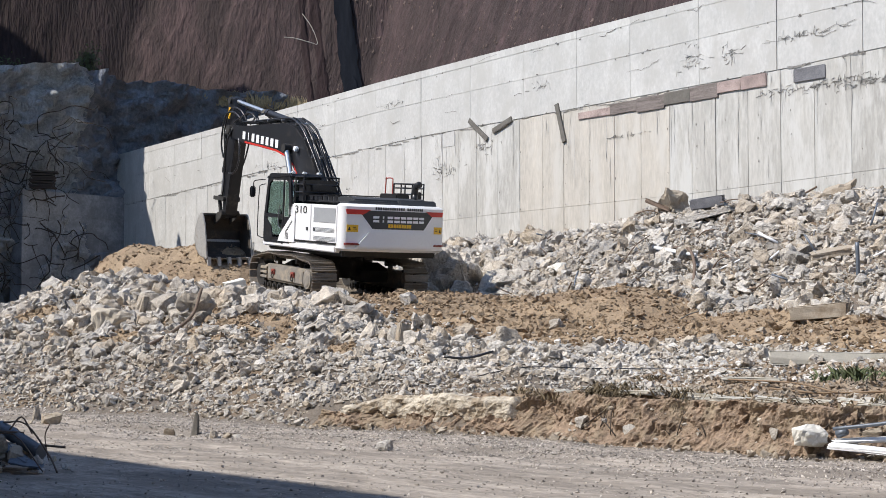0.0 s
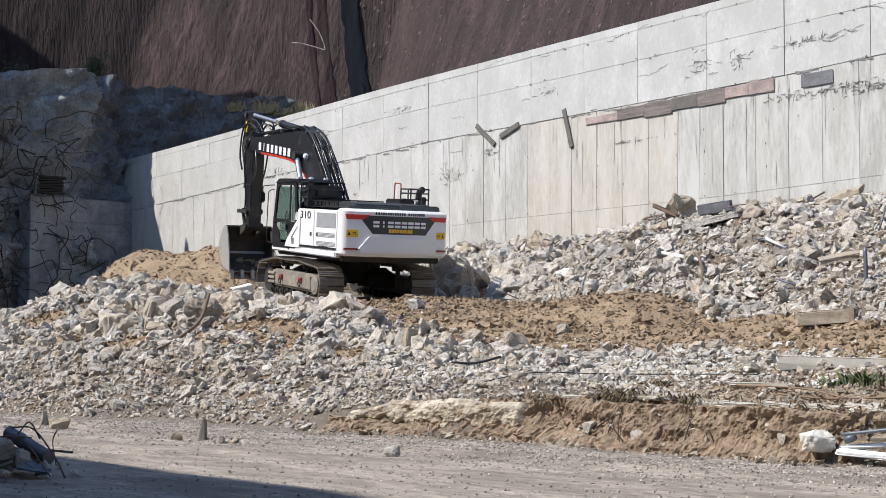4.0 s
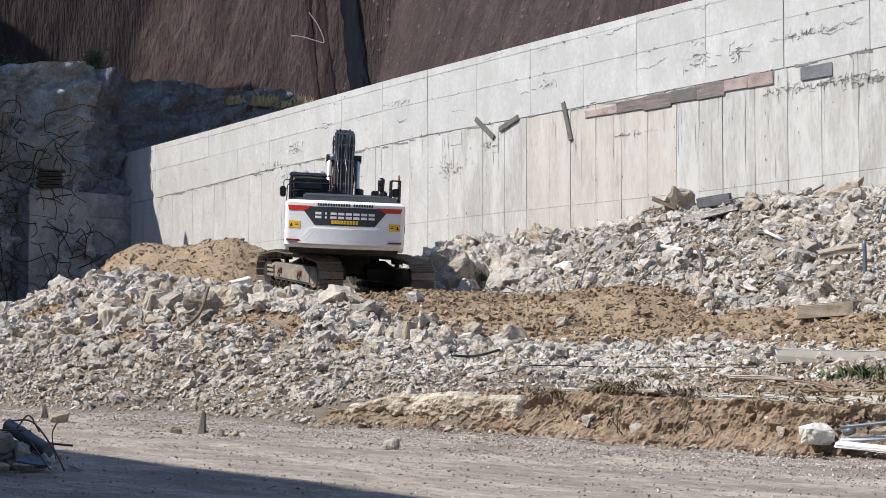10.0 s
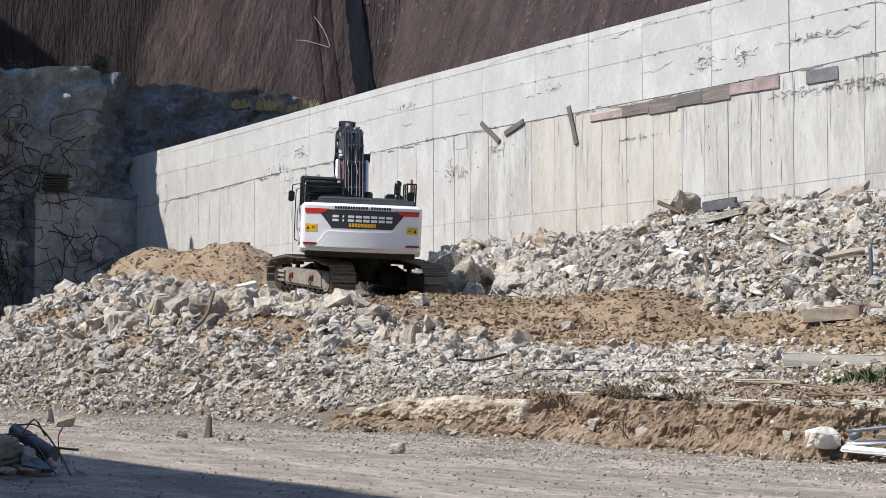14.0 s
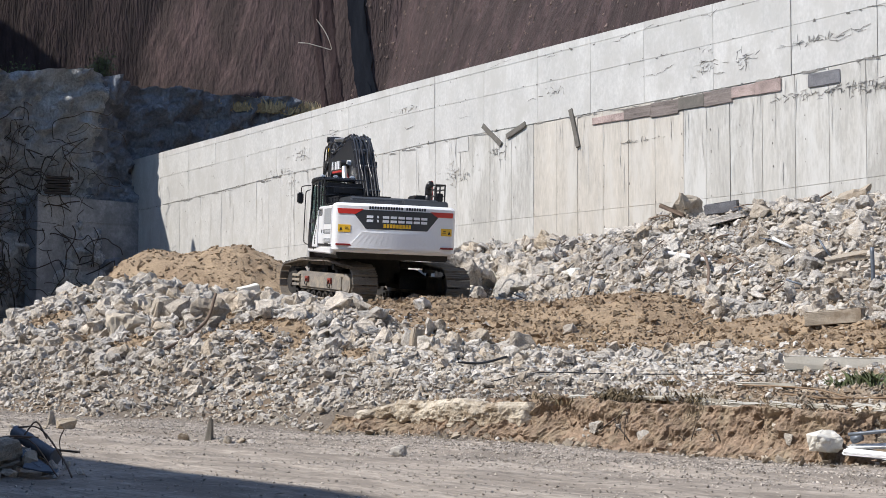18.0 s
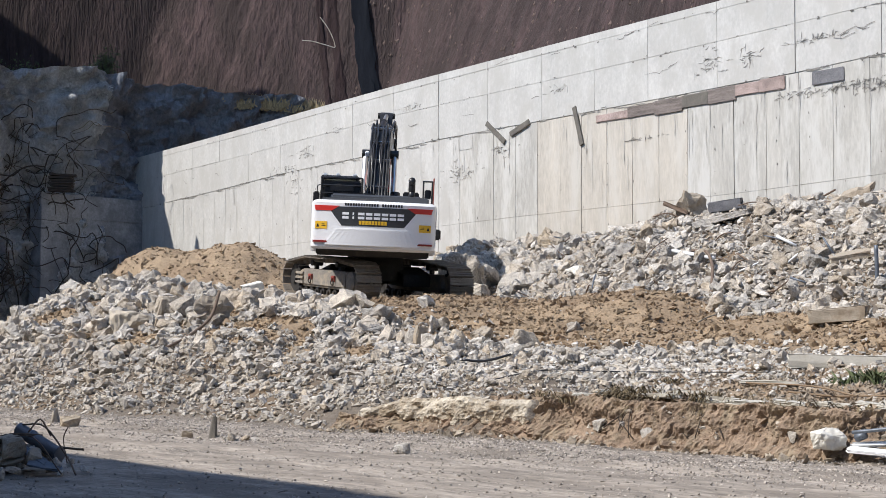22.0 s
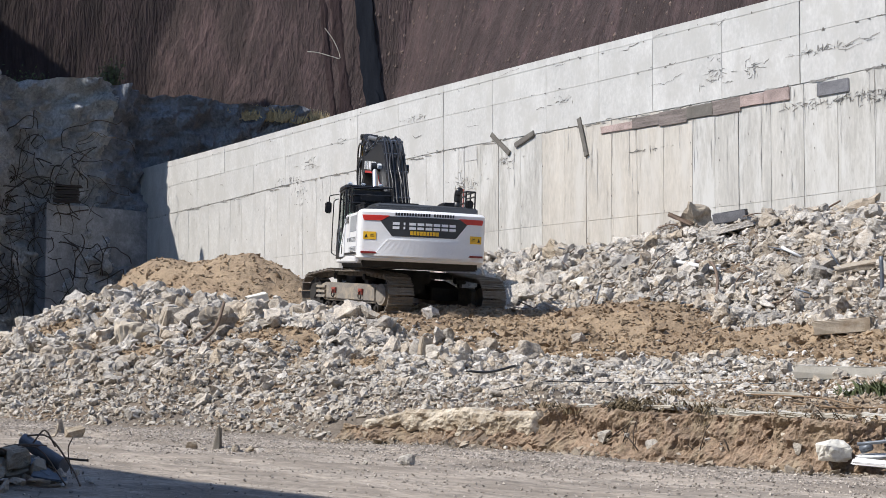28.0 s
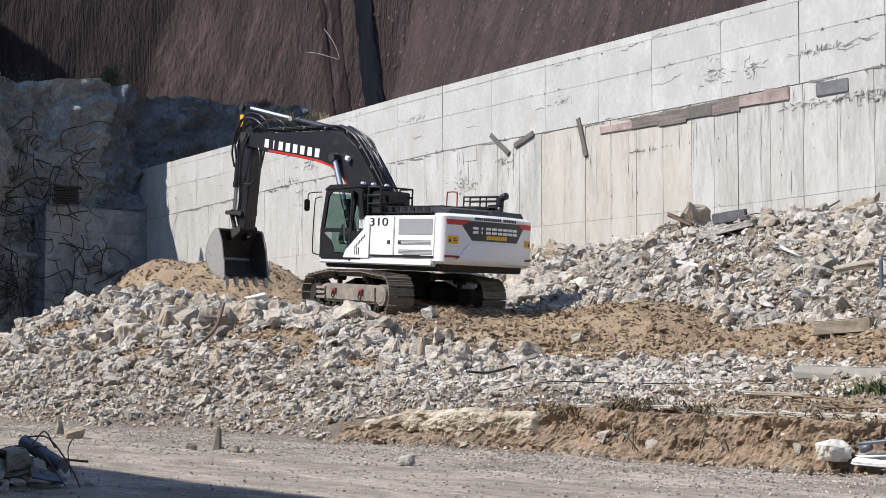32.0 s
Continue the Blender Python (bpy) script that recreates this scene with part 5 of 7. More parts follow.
for k, (a, b) in enumerate((((-7.51, 8.44), (-6.45, 7.69)), ((-6.12, 7.92), (-5.08, 8.22)), ((-2.72, 8.42), (-2.35, 7.20)))):
    board("plank", a, b, 0.17, 0.06, WOOD_DARK, "weathered dark wooden plank fixed askew on the concrete wall", "plank", "planks on the wall", k)
for k, (s0, s1, z0, z1) in enumerate(((-1.66, -0.15, 7.80, 8.02), (-0.17, 1.03, 7.78, 8.10), (1.03, 2.2, 7.72, 8.12), (2.2, 3.26, 7.78, 8.14),
                                      (3.26, 4.34, 7.76, 8.16), (4.34, 5.24, 7.86, 8.16), (5.24, 6.14, 7.84, 8.18), (7.11, 8.15, 7.78, 8.12))):
    mat = (FORM_PINK, FORM_WOOD, FORM_WOOD, WOOD_DARK, FORM_WOOD, FORM_PINK, FORM_PINK, FORM_GREY)[k]
    board("formwork_board", (s0, (z0 + z1) / 2), (s1, (z0 + z1) / 2), z1 - z0, 0.035, mat,
          "old wooden formwork board stuck in the joint of the wall", "board", "formwork boards", 20 + k)


def spall(s, z, w, h, n, seed, mat):
    """Rough torn patch: many thin flakes on the wall face."""
    rng = random.Random(seed)
    bm = bmesh.new()
    for i in range(n * 2):
        cs, cz = s + rng.gauss(0, w / 2.2), z + rng.gauss(0, h / 2.2)
        a, l, r = rng.gauss(0, 0.22) + (1.57 if rng.random() < 0.3 else 0), rng.uniform(0.04, 0.28), rng.uniform(0.005, 0.014)
        up, lo = [], []
        for j in range(5):
            c = Vector((cs + l * (j / 4 - 0.5) * math.cos(a), 0, cz + l * (j / 4 - 0.5) * math.sin(a) + rng.gauss(0, 0.018)))
            k = r * (1.0 if 0 < j < 4 else 0.2) * rng.uniform(0.5, 1.3)
            up.append(bm.verts.new((c.x, -0.047 - rng.uniform(0, 0.012), c.z + k)))
            lo.append(bm.verts.new((c.x, -0.041, c.z - k)))
        for j in range(4):
            bm.faces.new((lo[j], lo[j + 1], up[j + 1], up[j]))
    bmesh.ops.recalc_face_normals(bm, faces=bm.faces)
    if z > 8.2:
        bmesh.ops.translate(bm, verts=bm.verts[:], vec=(0, -0.014, 0))
    ob = part("torn_concrete", bm, mat, WALL_CORE, "rough torn patch of concrete")
    return ob


for k, (s, z, w, h, n) in enumerate(((3.35, 8.86, 0.7, 0.35, 16), (4.83, 8.85, 0.4, 0.3, 12), (-9.0, 6.9, 1.0, 0.35, 26), (-6.73, 7.45, 0.9, 0.25, 18),
                                     (-22.6, 8.1, 1.6, 0.3, 22), (-20.8, 8.7, 1.2, 0.25, 14), (-21.5, 7.6, 0.8, 0.5, 14), (7.8, 7.62, 2.2, 0.12, 60), (9.6, 7.5, 1.4, 0.12, 40),
                                     (0.6, 7.1, 0.9, 0.05, 10), (7.3, 9.0, 1.6, 0.10, 20), (-3.4, 9.1, 0.5, 0.15, 8), (-12.5, 9.6, 0.9, 0.08, 10), (-15.5, 6.3, 0.5, 0.8, 12))):
    spall(s, z, w, h, n, 300 + k, SPALL)


# ---- loose things ----
def lump(name, x, y, size, shape, mat, label, category, seed, turn=(0, 0, 0), sink=0.2, group="", z=None):
    """One broken stone: a subdivided hull, roughened, with chipped edges."""
    rng = random.Random(seed)
    bm = bmesh.new()
    for i in range(17):
        p = Vector((rng.uniform(-1, 1), rng.uniform(-1, 1), rng.uniform(-1, 1)))
        p /= max(abs(p.x), abs(p.y), abs(p.z))
        p *= rng.uniform(0.8, 1)
        bm.verts.new((p.x * shape[0] / 2 * size, p.y * shape[1] / 2 * size, p.z * shape[2] / 2 * size))
    bmesh.ops.convex_hull(bm, input=bm.verts[:])
    bmesh.ops.delete(bm, geom=[v for v in bm.verts if not v.link_faces], context="VERTS")
    bmesh.ops.bevel(bm, geom=bm.edges[:], offset=0.03 * size, segments=1, affect="EDGES", clamp_overlap=True)
    bmesh.ops.triangulate(bm, faces=bm.faces[:])
    bmesh.ops.subdivide_edges(bm, edges=bm.edges[:], cuts=5 if size > 1.1 else 3 if size > 0.3 else 1, use_grid_fill=True)
    for v in bm.verts:
        n = noise.fractal(v.co * (3.2 / size) + Vector((seed, 0, 0)), 0.9, 2.0, 4)
        v.co += v.co.normalized() * n * (0.13 if size > 0.7 else 0.085) * size
    low = min(v.co.z for v in bm.verts)
    ob = part(name, bm, mat, None)
    zz = gz(x, y) if z is None else z
    ob.matrix_world = pose(x, y, zz - low * (1 - 2 * sink) + 0.0, *turn)
    return tagged(ob, label, category, group)


def slab(name, x, y, dims, mat, label, category, turn, lift=0.0, seed=1, group=""):
    """A broken concrete slab or beam with chipped ends."""
    rng = random.Random(seed)
    bm = bmesh.new()
    add_box(bm, (0, 0, 0), dims, 0.015)
    bmesh.ops.subdivide_edges(bm, edges=bm.edges[:], cuts=1, use_grid_fill=True)
    for v in bm.verts:
        if abs(v.co.x) > dims[0] * 0.45:
            v.co.x += rng.uniform(-0.06, 0.06) * min(1, dims[0])
        v.co.z += rng.uniform(-0.008, 0.008)
        v.co.y += rng.uniform(-0.01, 0.01)
    ob = part(name, bm, mat, None)
    ob.matrix_world = pose(x, y, gz(x, y) + dims[2] / 2 + lift, *turn)
    return tagged(ob, label, category, group)


def bar(name, pts, r, mat, label, category, group="", seg=8):
    """A bent bar or pipe; points are x, y and height over the ground."""
    bm = bmesh.new()
    base = Vector((pts[0][0], pts[0][1], gz(pts[0][0], pts[0][1])))
    add_tube(bm, [Vector((x, y, gz(x, y) + h)) - base for x, y, h in pts], r, seg, 4)
    ob = part(name, bm, mat, None, smooth=True)
    ob.location = base
    return tagged(ob, label, category, group)


# stones and a stump on the road
def stump(x, y):
    bm = bmesh.new()
    add_rod(bm, (0, 0, -0.02), (0.01, 0, 0.30), 0.065, 9, 0.028)
    rng = random.Random(4)
    for v in bm.verts:
        v.co += Vector((rng.uniform(-0.012, 0.012), rng.uniform(-0.012, 0.012), rng.uniform(-0.02, 0.02) if v.co.z > 0.2 else 0))
    ob = part("broken_post", bm, WOOD_DARK, None)
    ob.matrix_world = pose(x, y, gz(x, y), 3, 2, 0)
    tagged(ob, "short broken dark post standing in the road", "post")


stump(-3.43, 21.41)
for k, (x, y, size, shape, tilt) in enumerate(((-3.84, 21.6, 0.17, (1, 0.8, 0.7), 0), (-5.95, 23.1, 0.28, (1, 0.8, 0.7), 0), (-6.49, 24.26, 0.26, (0.7, 0.4, 1.3), 0),
                                               (-3.10, 20.95, 0.15, (1, 0.8, 0.9), 10), (-2.9, 20.95, 0.12, (1.2, 0.8, 0.7), 0), (-3.2, 21.1, 0.09, (1, 0.9, 0.7), 0),
                                               (-2.75, 20.9, 0.10, (1.3, 0.8, 0.6), 0), (-0.60, 18.55, 0.22, (1.1, 0.9, 0.7), 0), (-6.9, 23.5, 0.14, (1.3, 0.8, 0.6), 0),
                                               (-6.3, 23.2, 0.10, (1, 0.8, 0.6), 0), (-3.6, 21.2, 0.08, (1, 1, 0.7), 0), (-1.1, 18.4, 0.08, (1, 1, 0.7), 0))):
    lump("road_stone", x, y, size, shape, STONE_PART, "grey broken stone lying on the dirt road", "stone", 40 + k, (0, tilt, 37 * k), 0.1, "stones on the road")

# pale limestone ledge in the bank
def ledge_point(q, p):
    p0 = p - 0.16 * math.sin(q * 0.9) - 0.10 * math.sin(q * 2.3 + 1)
    return Vector((ROAD_A[0] + q * ROAD_E[0] + p0 * ROAD_N[0], ROAD_A[1] + q * ROAD_E[1] + p0 * ROAD_N[1], 0))


def limestone_ledge():
    """A band of cream rock, broken along its foot, set in the soil."""
    q0, q1, nu, nv = 8.75, 12.2, 190, 30
    verts, faces = [], []
    for j in range(nv + 1):
        v = j / nv
        for i in range(nu + 1):
            u = i / nu
            q = q0 + (q1 - q0) * u
            ends = float(smooth(0, 0.10, u) * (1 - smooth(0.93, 1.0, u)))
            top = (0.30 + 0.24 * float(smooth(0.0, 0.45, u))) + 0.05 * noise.noise(Vector((q * 1.7, 5, 0))) + 0.03 * noise.noise(Vector((q * 6, 5, 0)))
            if v < 0.7:      # front face
                z, back = -0.05 + (top + 0.05) * v / 0.7, 0.0
            else:            # top, running back into the ground
                z, back = top - 0.02 * (v - 0.7), 0.5 * (v - 0.7) / 0.3
            at = Vector((q * 2.2, z * 3.0, back * 2))
            cells = noise.voronoi(Vector((q * 3.2, z * 4.6, back * 2)))[0]
            bulge = 0.05 * noise.fractal(at * 2, 0.8, 2.0, 5) + 0.05 * min(cells[1] - cells[0], 0.3)
            foot = 0.12 - 0.16 * u + 0.20 * noise.noise(Vector((q * 1.3, 9, 0))) + 0.16 * noise.noise(Vector((q * 4.1, 9, 0)))
            p = 0.33 - 0.12 * ends - bulge * ends + 0.16 * float(smooth(0.16, 0.06, z - foot)) + 0.10 * (1 - ends) + back + 0.06 * float(smooth(0.62, 0.70, v))
            w = ledge_point(q, p)
            verts.append((w.x, w.y, z - 0.25 * (1 - ends)))
    for j in range(nv):
        for i in range(nu):
            a = j * (nu + 1) + i
            faces.append((a, a + 1, a + nu + 2, a + nu + 1))
    ob = mesh_object("limestone_ledge", verts, faces, LIMESTONE)
    tagged(ob, "cream limestone ledge broken along its foot in the roadside bank", "rock ledge")


limestone_ledge()
lump("white_boulder", 4.46, 17.62, 0.42, (1.2, 0.8, 0.72), WHITE_STONE, "chalky white boulder at the edge of the road", "stone", 90, (0, 8, 20), 0.12, z=0.17)
lump("tan_boulder", -7.0, 31.9, 0.95, (1.1, 0.8, 0.8), STONE_TAN, "tan limestone boulder half buried in the rubble", "stone", 91, (0, 0, 15), 0.2)
lump("grey_boulder", -5.75, 32.3, 0.85, (1.0, 0.8, 0.85), STONE_PART, "large grey boulder in the rubble slope", "stone", 92, (0, 0, 50), 0.2)
lump("grey_boulder", -6.4, 33.2, 0.7, (1.0, 0.8, 0.85), STONE_PART, "large grey boulder in the rubble slope", "stone", 93, (0, 0, 10), 0.2)
for _k, (_x, _y, _s, _t) in enumerate(((0.36, 39.9, 1.6, (0, 8, 70)), (1.05, 40.4, 1.0, (20, 0, 10)), (-0.1, 39.5, 0.75, (0, 25, 120)), (0.75, 39.2, 0.7, (10, 10, 40)))):
    lump("pale_boulder", _x, _y, _s, (0.85, 0.75, 0.95), STONE_PART, "large pale broken boulder at the foot of the wall heap", "stone", 94 + 20 * _k, _t, 0.15, "boulders beside the machine")
lump("leaning_slab", -5.05, 31.2, 0.85, (1.0, 0.35, 0.95), DIRTY_TAN, "brown broken slab leaning in the rubble", "slab", 95, (0, 20, 25), 0.15)
slab("upright_slab", -6.2, 31.5, (0.13, 0.18, 0.6), DIRTY_TAN, "narrow tan slab standing upright in the rubble", "slab", (0, 14, 20), 0.02, 6)
slab("white_block", -4.95, 36.8, (0.50, 0.32, 0.30), WHITE_STONE, "white concrete block on top of the rubble", "block", (8, -14, 20), 0.05, 7)
lump("flat_slab", -4.25, 29.2, 0.8, (1.2, 0.5, 0.3), STONE_PART, "flat grey slab on the rubble slope", "slab", 98, (0, 0, 8), 0.15)
slab("pale_block", -0.55, 27.9, (0.22, 0.20, 0.36), DIRTY_TAN, "pale tan block standing in the rubble", "block", (0, 10, 20), 0.0, 9)
lump("pale_block", 1.35, 27.0, 0.55, (1.1, 0.7, 0.8), STONE_PART, "pale block on the rubble strip", "block", 96, (0, 10, 40), 0.15)
slab("concrete_kerb", 6.5, 21.75, (2.9, 0.24, 0.20), KERB, "long pale concrete kerb beam on the terrace", "beam", (0, 1, -14), -0.07, 11)
slab("concrete_beam", 7.05, 26.7, (1.0, 0.22, 0.26), DIRTY_TAN, "broken tan concrete beam at the foot of the heap", "beam", (0, -5, -20), 0.02, 12)
slab("flat_slab", 6.55, 35.2, (1.35, 0.5, 0.16), STONE_PART, "flat grey slab on the heap", "slab", (8, -12, -30), 0.05, 13)
slab("dark_slab", 6.75, 35.9, (0.75, 0.5, 0.26), FORM_GREY, "dark grey slab on the crest of the heap", "slab", (5, -8, -20), 0.05, 14)
lump("pointed_slab", 9.05, 33.0, 1.0, (1.2, 0.6, 0.40), DIRTY_TAN, "pale slab jutting up from the crest of the heap", "slab", 88, (10, -20, -25), 0.1, z=gz(9.05, 33.0) - 0.22)
slab("flat_slab", 8.1, 29.6, (0.85, 0.35, 0.13), DIRTY_TAN, "tan slab lying on the heap", "slab", (14, -10, -10), 0.05, 16)
lump("pale_slab", 3.3, 36.8, 0.7, (1.1, 0.7, 0.5), WHITE_STONE, "pale slab tilted in the heap", "slab", 97, (15, 10, 20), 0.15)
lump("stained_boulder", 6.1, 37.3, 0.85, (1.15, 0.7, 0.8), DIRTY_TAN, "brown-stained boulder on the crest of the heap", "stone", 99, (10, 14, 30), 0.12)
for k, (dx, dz, ry) in enumerate(((0.02, 0.10, 24),)):
    slab("timber_beam", 5.72 + dx, 37.2, (0.7, 0.14, 0.11), RUST, "rusty brown timber stuck out of the heap", "timber", (0, ry, -28 + 9 * k), 0.15 + dz, 18 + k, "timbers on the heap")

# pipes, profiles and bars in the heap
bar("white_profile", [(5.15, 34.8, 0.18), (5.90, 32.9, 0.22)], 0.045, PLASTIC_WHITE, "white metal profile lying across the heap", "pipe", "pipes in the heap")
bar("bent_bar", [(5.60, 34.0, 0.20), (5.80, 33.2, 0.28), (5.75, 32.2, 0.30), (5.60, 31.4, 0.30), (5.50, 30.9, 0.02)], 0.035, RUST, "bent rusty bar hanging over the heap", "bar", "bars in the heap")
bar("bent_bar", [(5.88, 32.7, 0.08), (5.84, 32.4, 0.0), (5.80, 32.0, 0.02)], 0.04, PLASTIC_WHITE, "short white pipe in the heap", "pipe", "pipes in the heap")
bar("upright_pipe", [(8.1, 27.9, -0.1), (8.1, 27.9, 0.35), (8.09, 27.9, 0.75)], 0.04, BLUE_GREY, "blue grey pipe standing in the heap", "pipe", "pipes in the heap")
bar("angled_profile", [(7.4, 31.4, 0.1), (7.05, 31.7, 0.42)], 0.03, PLASTIC_WHITE, "white bent profile in the heap", "pipe", "pipes in the heap")
for _x, _y, _dx, _dy, _h in ((6.9, 30.6, 0.3, -0.2, 0.3), (7.9, 30.0, -0.25, 0.1, 0.5), (8.6, 28.6, 0.35, -0.3, 0.1), (6.2, 31.6, 0.5, -0.3, 0.15), (7.2, 29.2, -0.4, 0.2, 0.35), (8.9, 29.8, 0.2, 0.1, 0.45)):
    bar("thin_profile", [(_x, _y, 0.02), (_x + _dx, _y + _dy, _h)], 0.022, BLUE_GREY if _h > 0.3 else PLASTIC_WHITE, "thin pale metal profile in the heap", "pipe", "pipes in the heap", 6)
_r = random.Random(8)
for k in range(46):
    s, d = _r.uniform(0, 12.5), _r.uniform(2.5, 8.5)
    x, y = WALL_P[0] + s * WALL_U[0] + d * WALL_N[0], WALL_P[1] + s * WALL_U[1] + d * WALL_N[1]
    a, l = _r.uniform(0, 6.28), _r.uniform(0.35, 0.9)
    dx, dy = math.cos(a) * l, math.sin(a) * l
    rise = _r.uniform(0.08, 0.4)
    bar("reinforcing_bar", [(x, y, -0.02), (x + dx * 0.5, y + dy * 0.5, rise * 0.5 + _r.uniform(0.0, 0.06)), (x + dx, y + dy, rise)], _r.uniform(0.012, 0.024),
        (RUST, BLUE_GREY, RUST, WOOD_DARK)[k % 4], "bent rusty reinforcing bar sticking out of the rubble", "bar", "bars in the heap", 6)
bar("long_pipe", [(-5.6, 28.9, 0.10), (-5.3, 29.8, 0.14), (-5.0, 30.7, 0.25), (-4.88, 31.1, 0.7)], 0.035, RUST, "bent pipe lying up the rubble slope", "pipe")
bar("black_cable", [(0.2, 25.2, 0.10), (0.6, 25.2, 0.16), (1.05, 25.3, 0.12)], 0.022, HOSE, "black cable on the rubble", "cable")
bar("black_cable", [(0.5, 22.6, 0.06), (1.4, 22.5, 0.09), (2.4, 22.6, 0.05), (3.6, 22.2, 0.06), (4.8, 21.4, 0.03)], 0.008, HOSE, "black cable on the terrace", "cable")
slab("white_profile", 5.25, 17.12, (1.25, 0.16, 0.05), PLASTIC_WHITE, "flat white metal profile lying at the roadside", "profile", (14, 3, -34), 0.10, 71)
slab("white_profile", 5.30, 17.30, (1.1, 0.06, 0.06), PLASTIC_WHITE, "square white metal profile lying at the roadside", "profile", (0, -4, -24), 0.20, 72)
bar("blue_pipe_end", [(4.82, 17.55, 0.28), (4.92, 17.48, 0.34)], 0.05, BLUE_GREY, "short blue grey pipe end beside the boulder", "pipe")
bar("thin_pipe", [(4.75, 17.45, 0.36), (5.2, 17.2, 0.42), (5.6, 17.0, 0.5)], 0.022, BLUE_GREY, "thin grey pipe leaning on the bank", "pipe")
bar("wooden_stick", [(4.4, 19.2, 0.06), (5.0, 18.9, 0.08), (5.9, 18.5, 0.06)], 0.015, TIMBER, "pale stick on the soil terrace", "stick")
bar("wooden_stick", [(4.0, 19.9, 0.05), (4.7, 19.1, 0.10), (5.1, 18.5, 0.06)], 0.011, TIMBER, "pale stick on the soil terrace", "stick")
for k, (x, y, a, l) in enumerate(((2.6, 20.6, 0.2, 1.1), (3.5, 20.3, -0.4, 0.9), (2.1, 21.0, -0.2, 0.7), (4.3, 19.8, -0.5, 0.8))):
    slab("broken_board", x, y, (l, 0.10, 0.05), KERB, "pale broken board lying on the terrace edge", "board", (0, 0, math.degrees(a)), 0.0, 50 + k, "boards on the terrace")


# ---- dark heap of scrap at the roadside, in the building's shade ----
def scrap():
    bm = bmesh.new()
    add_rod(bm, (0, -0.34, 0), (0, 0.30, 0), 0.080, 20, 0.072)
    add_rod(bm, (0, -0.35, 0), (0, -0.31, 0), 0.088, 20)
    add_rod(bm, (0, 0.10, 0), (0, 0.13, 0), 0.083, 20)
    rng = random.Random(12)
    for v in bm.verts:
        v.co += noise.noise_vector(v.co * 4) * 0.03
    ob = part("old_drum", bm, BLUE_GREY, None)
    ob.matrix_world = pose(-4.55, 16.30, 0.33, 22, -6, 58)
    tagged(ob, "dented blue-grey drum on the scrap heap", "drum")
    for k in range(48):
        d = rng.random() ** 0.8
        a = rng.uniform(0, 6.283)
        x, y = -4.72 + 0.85 * d * math.cos(a), 16.1 + 0.9 * d * math.sin(a)
        sz = (0.30 - 0.18 * d) * rng.uniform(0.5, 1.2)
        lump("scrap_stone", x, y, sz, (1.2, 0.8, rng.uniform(0.5, 0.9)), STONE_PART if k % 3 else DIRTY_TAN, "grey stone in the shaded roadside heap", "stone", 120 + k,
             (rng.gauss(0, 20), rng.gauss(0, 20), rng.uniform(0, 360)), 0.1, "stones of the roadside heap", z=0.02 + 0.26 * max(0.0, 0.75 - d) * rng.uniform(0.3, 1.2))
    for k, pts in enumerate(([(-4.25, 16.4, 0.1), (-4.28, 16.35, 0.36), (-4.22, 16.3, 0.5)], [(-4.75, 16.4, 0.50), (-4.45, 16.2, 0.50), (-4.15, 16.0, 0.20), (-4.0, 15.8, 0.03)],
                             [(-4.40, 16.2, 0.30), (-4.25, 16.3, 0.27), (-4.05, 16.35, 0.24)], [(-4.9, 16.0, 0.35), (-4.5, 15.9, 0.42), (-4.1, 15.6, 0.05)],
                             [(-4.6, 16.1, 0.45), (-4.5, 16.2, 0.58), (-4.38, 16.2, 0.40)], [(-5.1, 16.3, 0.34), (-4.8, 16.2, 0.42), (-4.5, 16.3, 0.40)])):
        bar("scrap_bar", pts, 0.007 + 0.003 * (k % 3), RUST, "bent rusty bar on the scrap heap", "bar", "bars of the roadside heap", 6)
    for k, (x, y, dims, turn, lift) in enumerate((((-4.75), 16.3, (0.7, 0.40, 0.04), (18, 14, 20), 0.22), (-4.55, 16.0, (0.55, 0.12, 0.03), (10, 24, -30), 0.22),
                                                  (-4.9, 16.05, (0.45, 0.30, 0.03), (-24, 20, 60), 0.26), (-4.35, 15.85, (0.35, 0.16, 0.025), (20, 12, 10), 0.10))):
        slab("dark_board", x, y, dims, WOOD_DARK if k % 2 == 0 else BLUE_GREY, "dark broken board on the scrap heap", "board", turn, lift, 60 + k, "boards of the roadside heap")


scrap()


# ---- plants ----
def tuft(name, x, y, z, n, h, r, mat, label, category, seed, kind="", group=""):
    """Blades or twigs fanning out of one root."""
    rng = random.Random(seed)
    bm = bmesh.new()
    for i in range(n):
        a = rng.uniform(0, 6.283)
        lean = rng.uniform(0.1, 0.9)
        l = h * rng.uniform(0.5, 1)
        b = Vector((rng.gauss(0, r / 2), rng.gauss(0, r / 2), -0.02))
        d = Vector((math.cos(a) * lean, math.sin(a) * lean, 1)).normalized()
        side = d.cross(Vector((rng.uniform(-1, 1), rng.uniform(-1, 1), 0.1))).normalized() * (0.012 + 0.02 * h * rng.random())
        m = b + d * l * 0.55
        t = b + d * l + Vector((math.cos(a), math.sin(a), -0.3)) * l * 0.25
        v = [bm.verts.new(p) for p in (b - side * 0.5, b + side * 0.5, m + side, m - side, t)]
        bm.faces.new((v[0], v[1], v[2], v[3]))
        bm.faces.new((v[3], v[2], v[4]))
    ob = part(name, bm, mat, None)
    ob.location = (x, y, z)
    return tagged(ob, label, category, group, kind)


